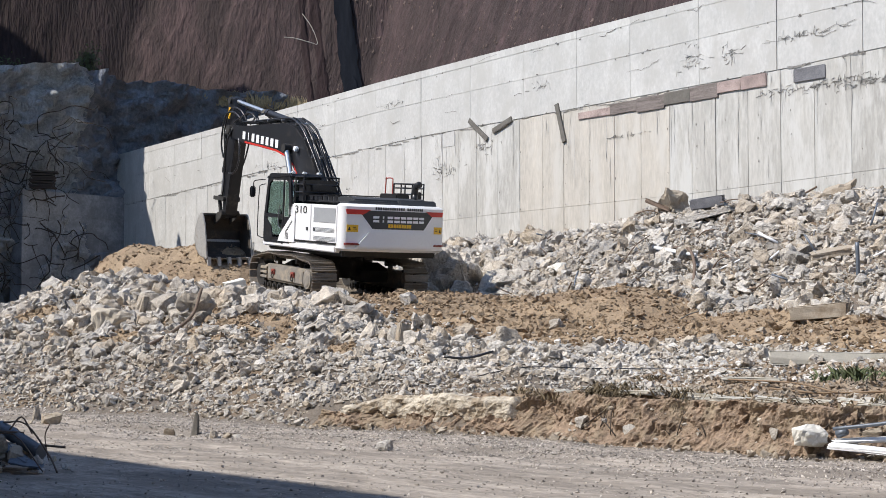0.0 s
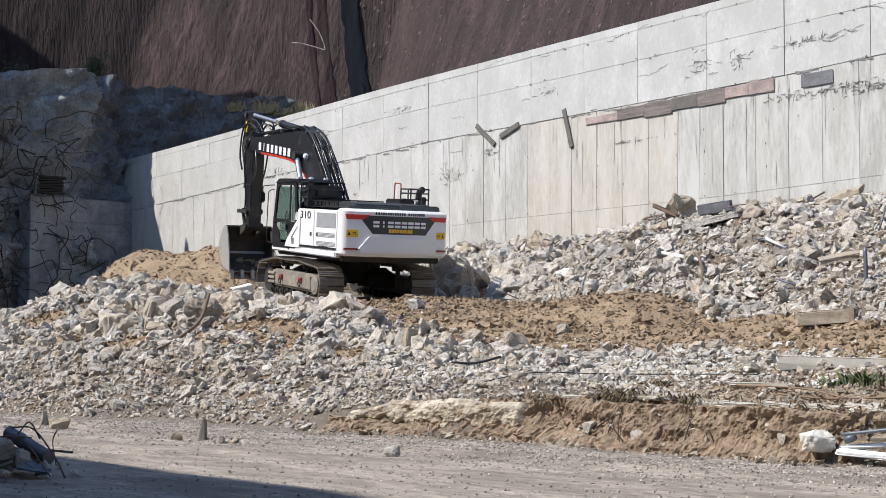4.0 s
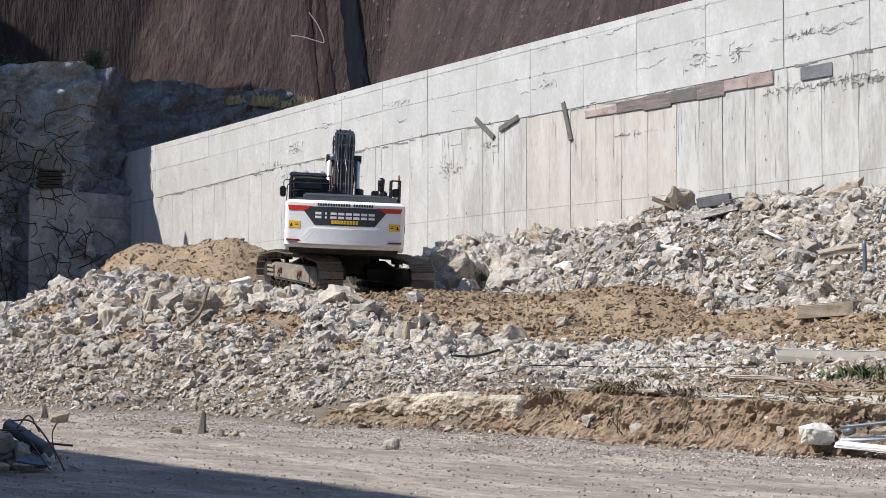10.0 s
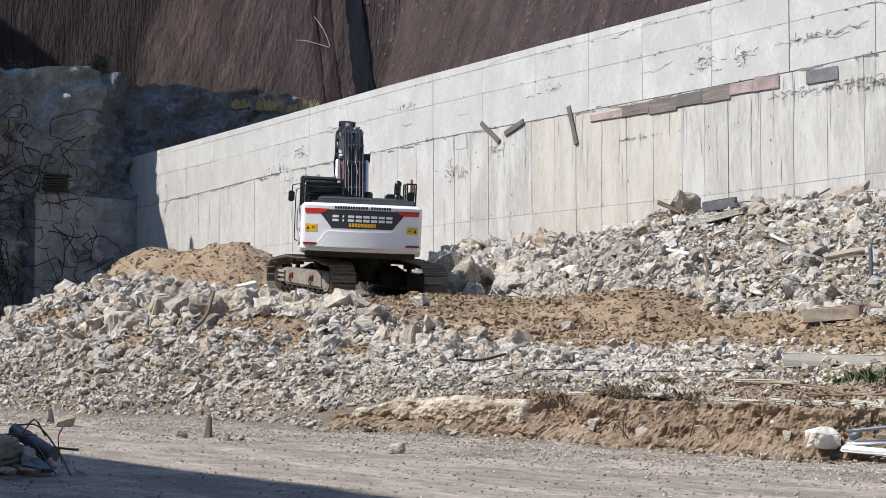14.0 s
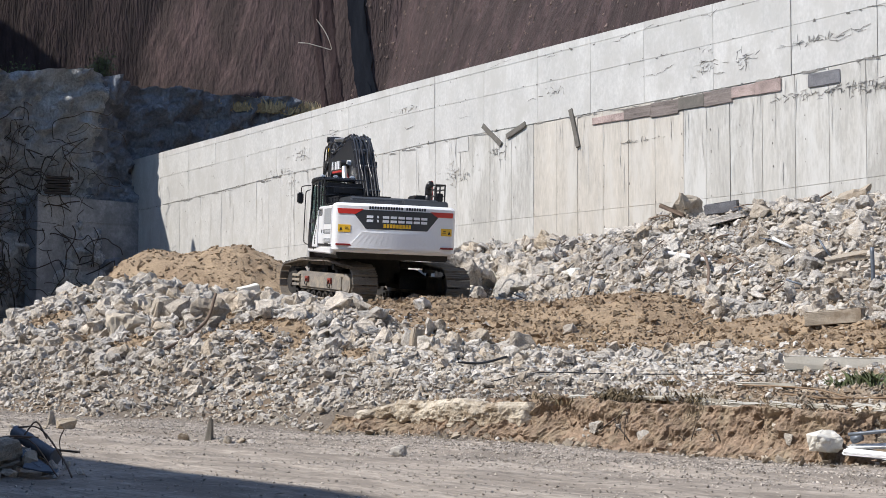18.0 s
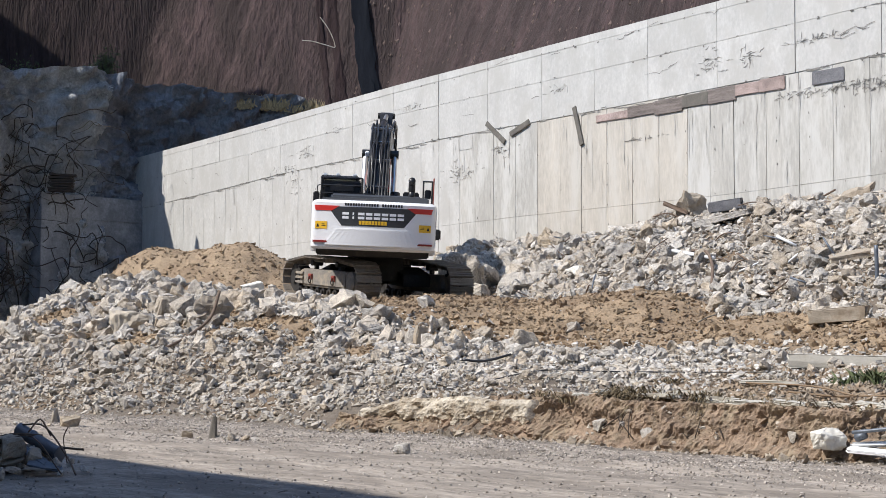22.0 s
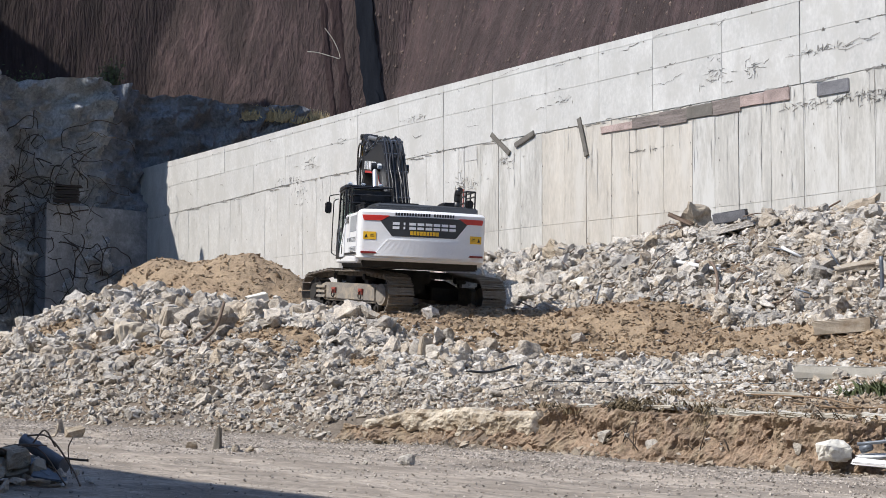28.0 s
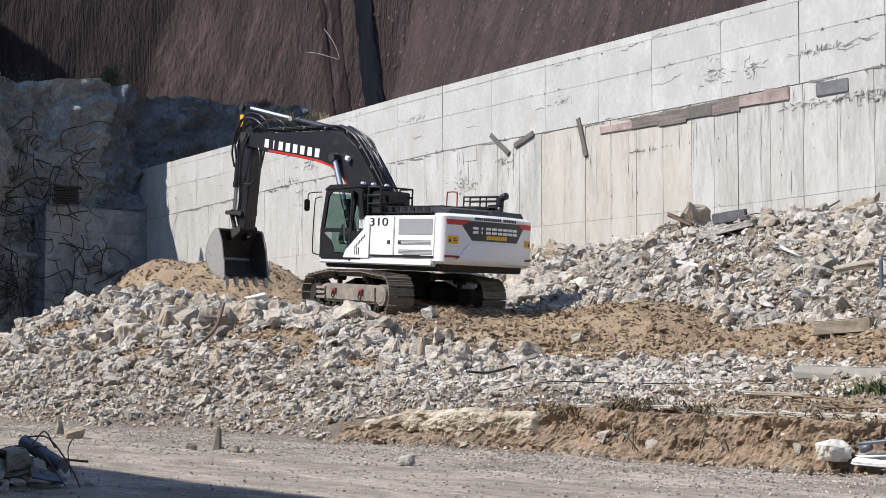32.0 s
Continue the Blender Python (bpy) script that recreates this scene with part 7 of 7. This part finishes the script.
def scatter(name, xy, size, seed, mat, label, category, sink=0.25, tilt=1.0, protos=None):
    """Many small pieces lying on the ground, joined."""
    rng = np.random.RandomState(seed)
    protos = protos or PROTOS
    n = len(xy)
    z = height(xy[:, 0], xy[:, 1])
    rot = rotations(n, rng, tilt)
    pick = rng.randint(0, len(protos), n)
    V, T, at = [], [], 0
    for k, (pv, pt) in enumerate(protos):
        ids = np.nonzero(pick == k)[0]
        if not len(ids):
            continue
        v = np.einsum("nij,vj->nvi", rot[ids], pv) * size[ids, None, None] * 0.5
        v[:, :, 0] += xy[ids, 0, None]
        v[:, :, 1] += xy[ids, 1, None]
        v[:, :, 2] += (z[ids] + size[ids] * sink)[:, None]
        m = len(pv)
        t = pt[None] + (np.arange(len(ids)) * m)[:, None, None] + at
        V.append(v.reshape(-1, 3))
        T.append(t.reshape(-1, 3))
        at += m * len(ids)
    V, T = np.concatenate(V), np.concatenate(T)
    me = bpy.data.meshes.new(name)
    me.vertices.add(len(V))
    me.vertices.foreach_set("co", V.ravel())
    me.loops.add(T.size)
    me.loops.foreach_set("vertex_index", T.ravel().astype(np.int32))
    me.polygons.add(len(T))
    me.polygons.foreach_set("loop_start", np.arange(0, T.size, 3, dtype=np.int32))
    me.update(calc_edges=True)
    me.shade_flat()
    me.materials.append(mat)
    return tagged(new(name, me), label, category, kind="stuff")


def candidates(n, box, seed):
    rng = np.random.RandomState(seed)
    x0, x1, y0, y1 = box
    return np.column_stack((rng.uniform(x0, x1, n), rng.uniform(y0, y1, n))), rng


def rubble_weight(x, y):
    """How thickly stones lie: 1 in the rubble slopes, less on soil and dirt."""
    p, q = road_coords(x, y)
    dw, s = wall_coords(x, y)
    k = zone(x, y)
    w = np.select([k == 0, k == 1, k == 2, k == 4], [1.0, 0.015, 0.3, 0.30], 0.0)
    w = np.where((dw < 5.0) & (dw > 0.1) & (s > -12), 1.0, w)
    w = np.where((p < 0.35) & (x > -1.9) & (x < 1.7), w * 0.15, w)
    seen = (np.abs(x / np.maximum(y, 1) + 0.0) < 0.33) & (dw > 1.6) & ((p < 10.5) | (x > -3.5))
    return np.where(seen, w, 0.0)


def spread_stones():
    # fine chips
    xy, rng = candidates(130000, (-13, 12.5, 17, 46), 21)
    keep = rng.uniform(size=len(xy)) < rubble_weight(xy[:, 0], xy[:, 1]) * 0.5
    xy = xy[keep]
    scatter("rubble_chips", xy, rng.uniform(0.05, 0.14, len(xy)), 22, STONE, "grey chips of crushed concrete", "rubble", 0.12, 1.0, CHIPS)
    # fist to head size
    xy, rng = candidates(100000, (-13, 12.5, 17, 47), 23)
    w = rubble_weight(xy[:, 0], xy[:, 1])
    p, q = road_coords(xy[:, 0], xy[:, 1])
    keep = rng.uniform(size=len(xy)) < np.where(w < 0.9, w * 0.35, 1) * np.interp(p, [0, 3, 8], [0.75, 0.75, 0.70])
    xy, p = xy[keep], p[keep]
    dw, s = wall_coords(xy[:, 0], xy[:, 1])
    heap = (dw < 9) & (s > -9)
    coarse = np.where(heap, np.interp(s, [-8, 0, 3, 12], [1.45, 1.3, 1.0, 1.0]),
                      np.interp(p, [0, 1.5, 3.5, 5.5, 8], [0.62, 0.75, 1.05, 1.4, 1.5]) * np.interp(xy[:, 0], [-2.5, 0.0, 2.0], [1.0, 0.75, 0.55]))
    coarse = np.where((p > 7.5) & (xy[:, 0] > -5.5) & ~heap, np.minimum(coarse, 0.95), coarse)
    size = np.clip(0.11 * rng.uniform(0.010, 1, len(xy)) ** -0.40, 0.10, 0.55) * coarse
    big = size > 0.235
    scatter("rubble_stones", xy[~big], size[~big], 24, STONE, "broken grey concrete lumps heaped on one another", "rubble", 0.16, 0.9, HULLS)
    scatter("rubble_lumps", xy[big], size[big], 34, STONE, "larger rough lumps of broken concrete in the heaps", "rubble", 0.15, 0.8, MID_PROTOS)
    # pale crushed concrete in a strip over the terrace
    xy, rng = candidates(60000, (-3, 9, 20, 31), 51)
    p, q = road_coords(xy[:, 0], xy[:, 1])
    strip = smooth(-2.5, -0.3, xy[:, 0]) * smooth(1.6, 2.6, p) * (1 - smooth(6.2, 7.4, p)) * (1 - 0.75 * smooth(3.5, 6.5, xy[:, 0]) * (1 - smooth(4.6, 5.2, p)))
    xy = xy[rng.uniform(size=len(xy)) < strip * np.where(zone(xy[:, 0], xy[:, 1]) == 1, 0.12, 0.75)]
    scatter("crushed_concrete", xy, 0.04 + 0.11 * rng.power(0.5, len(xy)) ** 1.5, 52, STONE_PALE, "pale fine crushed concrete spread over the terrace", "rubble", 0.12, 0.6, HULLS)
    # brown clods
    xy, rng = candidates(95000, (-13, 12, 23, 50), 25)
    keep = (zone(xy[:, 0], xy[:, 1]) == 1) & (rng.uniform(size=len(xy)) < np.where(xy[:, 1] > 43, 0.4, 0.9))
    xy = xy[keep]
    scatter("dirt_crumbs", xy, rng.uniform(0.04, 0.145, len(xy)), 26, DIRT, "brown crumbs of loose dirt", "dirt", 0.02, 0.6, CHIPS)
    xy = xy[rng.uniform(size=len(xy)) < 0.42]
    scatter("dirt_clods", xy, 0.06 + 0.24 * rng.power(0.35, len(xy)) ** 2.0, 36, DIRT, "brown clods of loose dirt", "dirt", 0.04, 1.0, CLODS)
    xy = xy[rng.uniform(size=len(xy)) < 0.09]
    scatter("dirt_lumps", xy, 0.16 + 0.20 * rng.power(0.6, len(xy)) ** 2, 37, DIRT, "large brown lumps of broken earth", "dirt", 0.04, 0.8, CLODS)
    xy, rng = candidates(80000, (-2, 10, 16, 27), 27)
    k = zone(xy[:, 0], xy[:, 1])
    pale = xy[(k == 2) & (rng.uniform(size=len(xy)) < 0.8)]
    scatter("soil_clods", pale, 0.03 + 0.12 * rng.power(0.5, len(pale)) ** 1.4, 28, SOIL, "pale brown clods and crumbs of soil", "soil", 0.05, 1.0, CHIPS)
    dark = xy[k == 4]
    scatter("bank_clods", dark, 0.03 + 0.12 * rng.power(0.5, len(dark)) ** 1.6, 31, BANK, "dark brown clods of the cut bank", "soil", 0.02, 1.0, CHIPS)
    # broken stones along the foot of the bank
    rng = np.random.RandomState(41)
    q, p = rng.uniform(8.5, 21, 900), rng.normal(0.0, 0.09, 900)
    p0 = p - 0.16 * np.sin(q * 0.9) - 0.10 * np.sin(q * 2.3 + 1)
    xy = np.column_stack((ROAD_A[0] + q * ROAD_E[0] + p0 * ROAD_N[0], ROAD_A[1] + q * ROAD_E[1] + p0 * ROAD_N[1]))
    scatter("bank_rubble", xy, 0.03 + 0.16 * rng.power(0.35, 900) ** 2, 42, DIRTY_TAN, "tan broken stones along the foot of the bank", "rubble", 0.15, 1.0, CLODS)
    # gravel on the road
    xy, rng = candidates(300000, (-9, 7, 12, 29), 29)
    p, q = road_coords(xy[:, 0], xy[:, 1])
    band = np.exp(-((p + 1.5) / 0.75) ** 2) + 0.22 + 0.7 * np.exp(-(p / 0.25) ** 2) + 0.35 * np.exp(-((p + 4.2) / 0.6) ** 2)
    keep = (p < 0) & (rng.uniform(size=len(xy)) < band * np.where(p > -3.2, 0.62, 0.2))
    xy = xy[keep]
    scatter("road_gravel", xy, 0.014 + 0.040 * rng.power(0.5, len(xy)) ** 1.6, 30, GRAVEL, "loose grey gravel on the road", "gravel", 0.1, 1.0, CHIPS)


def blocks():
    """The larger broken lumps, one by one, on the ground."""
    rng = random.Random(77)
    meshes = []
    for k, (v, t) in enumerate(BLOCK_PROTOS):
        me = bpy.data.meshes.new("rubble_block")
        me.from_pydata(v.tolist(), [], t.tolist())
        me.shade_flat()
        me.materials.append(STONE_TAN if k in (5, 14) else STONE_PART)
        meshes.append(me)
    made = 0
    while made < 300:
        if rng.random() < 0.5:      # slope towards the road
            x, y = rng.uniform(-12, 4), rng.uniform(22, 38)
            big = 0.66 if x < -2.5 else 0.32
        else:                       # heap along the wall
            s, d = rng.uniform(-9, 13), rng.uniform(0.8, 8)
            x, y, big = WALL_P[0] + s * WALL_U[0] + d * WALL_N[0], WALL_P[1] + s * WALL_U[1] + d * WALL_N[1], 1.05 if s < 2 else 0.75
        w = float(rubble_weight(np.array([x]), np.array([y]))[0])
        p, q = road_coords(np.array([x]), np.array([y]))
        if w < 0.9 or p[0] < 0.8 or rng.random() > (0.25 + 0.12 * min(p[0], 7)):
            continue
        size = 0.2 + (big - 0.2) * rng.random() ** 1.7 * min(1.0, 0.25 + 0.12 * p[0])
        z = float(height(np.array([x]), np.array([y]))[0])
        m = pose(x, y, z + size * 0.08, rng.gauss(0, 20), rng.gauss(0, 20), rng.uniform(0, 360)) @ Matrix.Diagonal((size * 0.55, size * 0.55, size * 0.55, 1))
        piece("rubble_block", rng.choice(meshes), GROUND, m)
        made += 1


spread_stones()
blocks()


# ---- how the machine moves ----
SLOPE_X, BASE_Z = -0.042, 2.30     # lie of the ground under the machine


def series(rows):
    """A smooth curve through rows of (seconds, value)."""
    ts, vs = [r[0] for r in rows], [r[1] for r in rows]
    n = len(ts)
    slopes = [(vs[i + 1] - vs[i]) / (ts[i + 1] - ts[i]) for i in range(n - 1)]
    m = [0.0] * n
    for i in range(1, n - 1):
        if slopes[i - 1] * slopes[i] > 0:
            m[i] = 2 * slopes[i - 1] * slopes[i] / (slopes[i - 1] + slopes[i])

    def value(t):
        if t <= ts[0]:
            return vs[0]
        if t >= ts[-1]:
            return vs[-1]
        i = max(k for k in range(n - 1) if ts[k] <= t)
        h = ts[i + 1] - ts[i]
        u = (t - ts[i]) / h
        return ((2 * u ** 3 - 3 * u ** 2 + 1) * vs[i] + (u ** 3 - 2 * u ** 2 + u) * h * m[i]
                + (-2 * u ** 3 + 3 * u ** 2) * vs[i + 1] + (u ** 3 - u ** 2) * h * m[i + 1])
    return value


def frame_xz(origin, along):
    """Pose with x along a direction in the plane x-z, y kept to the left."""
    x = Vector((along.x, 0, along.z)).normalized()
    y = Vector((0, 1, 0))
    z = x.cross(y)
    return Matrix(((x.x, y.x, z.x, origin.x), (x.y, y.y, z.y, origin.y), (x.z, y.z, z.z, origin.z), (0, 0, 0, 1)))


def axis_z(origin, along):
    """Pose with z along a direction in the plane x-z."""
    z = Vector((along.x, 0, along.z)).normalized()
    y = Vector((0, 1, 0))
    x = y.cross(z)
    return Matrix(((x.x, y.x, z.x, origin.x), (x.y, y.y, z.y, origin.y), (x.z, y.z, z.z, origin.z), (0, 0, 0, 1)))


def meet(a, ra, b, rb, side):
    """Where two circles in the plane x-z meet."""
    d = b - a
    n = max(1e-6, math.hypot(d.x, d.z))
    n = min(max(n, abs(ra - rb) + 1e-4), ra + rb - 1e-4)
    k = (ra * ra - rb * rb + n * n) / (2 * n)
    h = math.sqrt(max(0.0, ra * ra - k * k))
    u = Vector((d.x, 0, d.z)).normalized()
    v = Vector((-u.z, 0, u.x)) * side
    return a + u * k + v * h


def way(deg):
    return Vector((math.cos(radians(deg)), 0, math.sin(radians(deg))))


def linkage(boom_deg, arm_deg, bucket_deg):
    """Poses of the front parts in the upper structure's space, by absolute angles against the horizon."""
    out = {}
    b = frame_xz(BOOM_FOOT, way(boom_deg))
    tip = b @ BOOM_SHAPE @ Vector((BOOM_LEN, 0, 0))
    a = frame_xz(tip, way(arm_deg))
    pin = a @ Vector((ARM_LEN, 0, 0))
    k = frame_xz(pin, way(bucket_deg))
    out["boom"], out["arm"], out["bucket"] = b, a, k
    for name, foot, head in (("boom_cyl", BOOM_CYL_FOOT, b @ BOOM_SHAPE @ BOOM_CYL_PIN), ("arm_cyl", b @ BOOM_SHAPE @ ARM_CYL_FOOT, a @ ARM_CYL_PIN)):
        out[name] = (axis_z(foot, head - foot), axis_z(head, head - foot))
    ra, ear = a @ LINK_ARM, k @ BUCKET_EAR
    back = a.to_3x3() @ Vector((0, 0, 1))
    best = max((meet(ra, ROCKER, ear, LINK, s) for s in (1, -1)), key=lambda p: (p - ra).dot(back))
    out["rocker"] = frame_xz(ra, best - ra)
    out["link"] = frame_xz(best, ear - best)
    foot = a @ BUCKET_CYL_FOOT
    out["bucket_cyl"] = (axis_z(foot, best - foot), axis_z(best, best - foot))
    return out


def tilted(slope_y):
    up = Vector((-SLOPE_X, -slope_y, 1)).normalized()
    return Vector((0, 0, 1)).rotation_difference(up).to_matrix().to_4x4()


def motions():
    heading = series([(0, 26), (13.3, 26), (14.5, 26.5), (16.5, 27.5), (22, 28), (23, 28.5), (25, 29.5), (27.5, 30.5), (32, 30.5)])
    east = series([(0, -2.49), (13.2, -2.49), (13.6, -2.4), (14, -2.3), (14.5, -2.12), (16.5, -1.82), (22, -1.83), (22.5, -1.8), (23, -1.67), (24, -1.55), (25, -1.45), (25.5, -1.45), (27.5, -1.26), (29, -1.23), (32, -1.23)])
    yaw = series([(0, 31.9), (0.5, 29.1), (1, 22.9), (1.5, 16.9), (2, 17.2), (2.5, 22.2), (3, 30.2), (3.5, 31.8), (5.5, 4.1), (6, -1.6), (6.5, -0.4), (7, 5.8), (7.5, 7.7), (8, 6.5), (8.5, 5.5), (9, 4.9), (10, 4.1), (11, 2.7), (11.5, 1.5), (12, 1.1), (12.5, 3.2), (13, 4.1), (13.5, 5.0), (14, 6.3), (14.5, 8.6), (16.5, 34.3), (17, 32.3), (17.5, 23.3), (18, 12.7), (18.5, 2.7), (19, -10.2), (19.5, -15.0), (20, -10.8), (20.5, -3.1), (21, 1.7), (21.5, 2.2), (22, 1.2), (22.5, -0.4), (23, -1.6), (23.5, -3.6), (24, -6.0), (24.5, -10.6), (25, -14.6), (25.5, -11.5), (27.5, 10.1), (28, 10.8), (28.5, 9.9), (29, 8.8), (29.5, 11.4), (30, 15.9), (30.2, 19.7), (30.5, 23.0), (30.7, 26.3), (31, 31.8), (31.5, 39.6), (32, 43.9)])
    boom = series([(0, 24.5), (0.4, 24.9), (0.8, 26.2), (1.2, 25.7), (1.6, 23.4), (2, 23.3), (2.4, 19.8), (2.8, 19.9), (3.2, 21.0), (3.5, 23.6), (5.5, 18.5), (6, 21.8), (6.5, 25.3), (7, 25.4), (7.5, 25), (8, 24.3), (8.5, 22.8), (9, 20.5), (9.5, 16.7), (10, 17.4), (10.5, 21.2), (11, 20.6), (11.5, 23.1), (12, 23.7), (12.5, 24.9), (13, 24.8), (13.5, 23.9), (14, 21.8), (14.5, 23.1), (16.5, 21.7), (16.8, 23.4), (17.1, 23.9), (17.5, 22), (18, 18), (18.4, 18.4), (18.8, 19.3), (19.2, 20.2), (19.6, 24.5), (20, 29.7), (20.5, 28.7), (21, 25.5), (21.5, 23.2), (22, 24.4), (22.5, 25.5), (23, 25.7), (23.5, 24.8), (24, 25), (24.5, 24.5), (25, 23.7), (25.5, 28.3), (27.5, 24), (28.5, 20.8), (29, 25.3), (29.4, 25.1), (29.8, 24.8), (30.1, 24.6), (30.4, 24.7), (30.7, 24.6), (31, 24.2), (31.3, 22.9), (31.6, 22.7), (31.8, 23.7), (32, 26.4)])
    arm = series([(0, -81), (0.4, -84), (0.8, -88), (1.2, -92), (1.6, -96), (2, -96), (2.4, -98), (2.8, -107), (3.2, -105), (3.5, -92), (5.5, -90), (6, -88), (6.5, -86), (7, -86), (7.5, -86), (8, -88), (8.5, -92), (9, -95), (9.5, -98), (10, -98), (10.5, -95), (11, -95), (11.5, -93), (12, -92), (12.5, -90), (13, -90), (13.5, -92), (14, -98), (14.5, -102), (16.5, -108), (16.8, -108), (17.1, -106), (17.5, -100), (18, -98), (18.4, -99), (18.8, -100), (19.2, -102), (19.6, -97), (20, -91), (20.5, -91), (21, -90), (21.5, -91), (22, -90), (22.5, -92), (23, -94), (23.5, -97), (24, -100), (24.5, -102), (25, -103), (25.5, -102), (27.5, -95), (28, -100), (28.5, -102), (29, -94), (29.4, -92), (29.8, -90), (30.1, -87), (30.4, -88), (30.7, -86), (31, -90), (31.3, -94), (31.6, -96), (31.8, -93), (32, -88)])
    bucket = series([(0, -80), (1.2, -80), (2.4, -85), (3.5, -78), (8, -80), (10, -95), (13, -80), (14.5, -90), (16.5, -88), (17.1, -82), (20, -80), (24, -88), (25.5, -80), (28.5, -92), (30, -80), (31, -78), (32, -78)])
    steps = [round(i * 0.2, 2) for i in range(161)]
    rows = {}
    slope = series([(0, 0.08), (13.2, 0.08), (14.5, 0.06), (16.5, 0.052), (22, 0.052), (23, 0.045), (24, 0.038), (32, 0.035)])
    sink = series([(0, 0), (13.2, 0), (14.5, -0.06), (16.5, -0.10), (22, -0.10), (23, -0.16), (24, -0.19), (32, -0.21)])
    for t in steps:
        x = east(t) - 0.14
        h = heading(t)
        base = Matrix.Translation((x, 39.5 - 2.2 * (x + 2.65), BASE_Z + sink(t))) @ tilted(slope(t)) @ Matrix.Rotation(radians(90 + h), 4, "Z")
        rows.setdefault(excavator, []).append((t, base))
        turn = Matrix.Rotation(radians(yaw(t) - h), 4, "Z")
        rows.setdefault(UPPER, []).append((t, turn))
        f = linkage(math.degrees(math.asin(0.907 * math.sin(radians(boom(t) - 0.6)))), arm(t), bucket(t) - 11)
        for ob, m in ((BOOM, f["boom"]), (ARM, f["arm"]), (BUCKET, f["bucket"]), (ROCKER_BAR, f["rocker"]), (LINK_BAR, f["link"]),
                      (BOOM_CYLS[0][0], f["boom_cyl"][0]), (BOOM_CYLS[0][1], f["boom_cyl"][1]), (BOOM_CYLS[1][0], f["boom_cyl"][0]), (BOOM_CYLS[1][1], f["boom_cyl"][1]),
                      (ARM_CYL[0], f["arm_cyl"][0]), (ARM_CYL[1], f["arm_cyl"][1]), (BUCKET_CYL[0], f["bucket_cyl"][0]), (BUCKET_CYL[1], f["bucket_cyl"][1])):
            rows.setdefault(ob, []).append((t, turn @ m))
    for ob, r in rows.items():
        walk(ob, r)


motions()
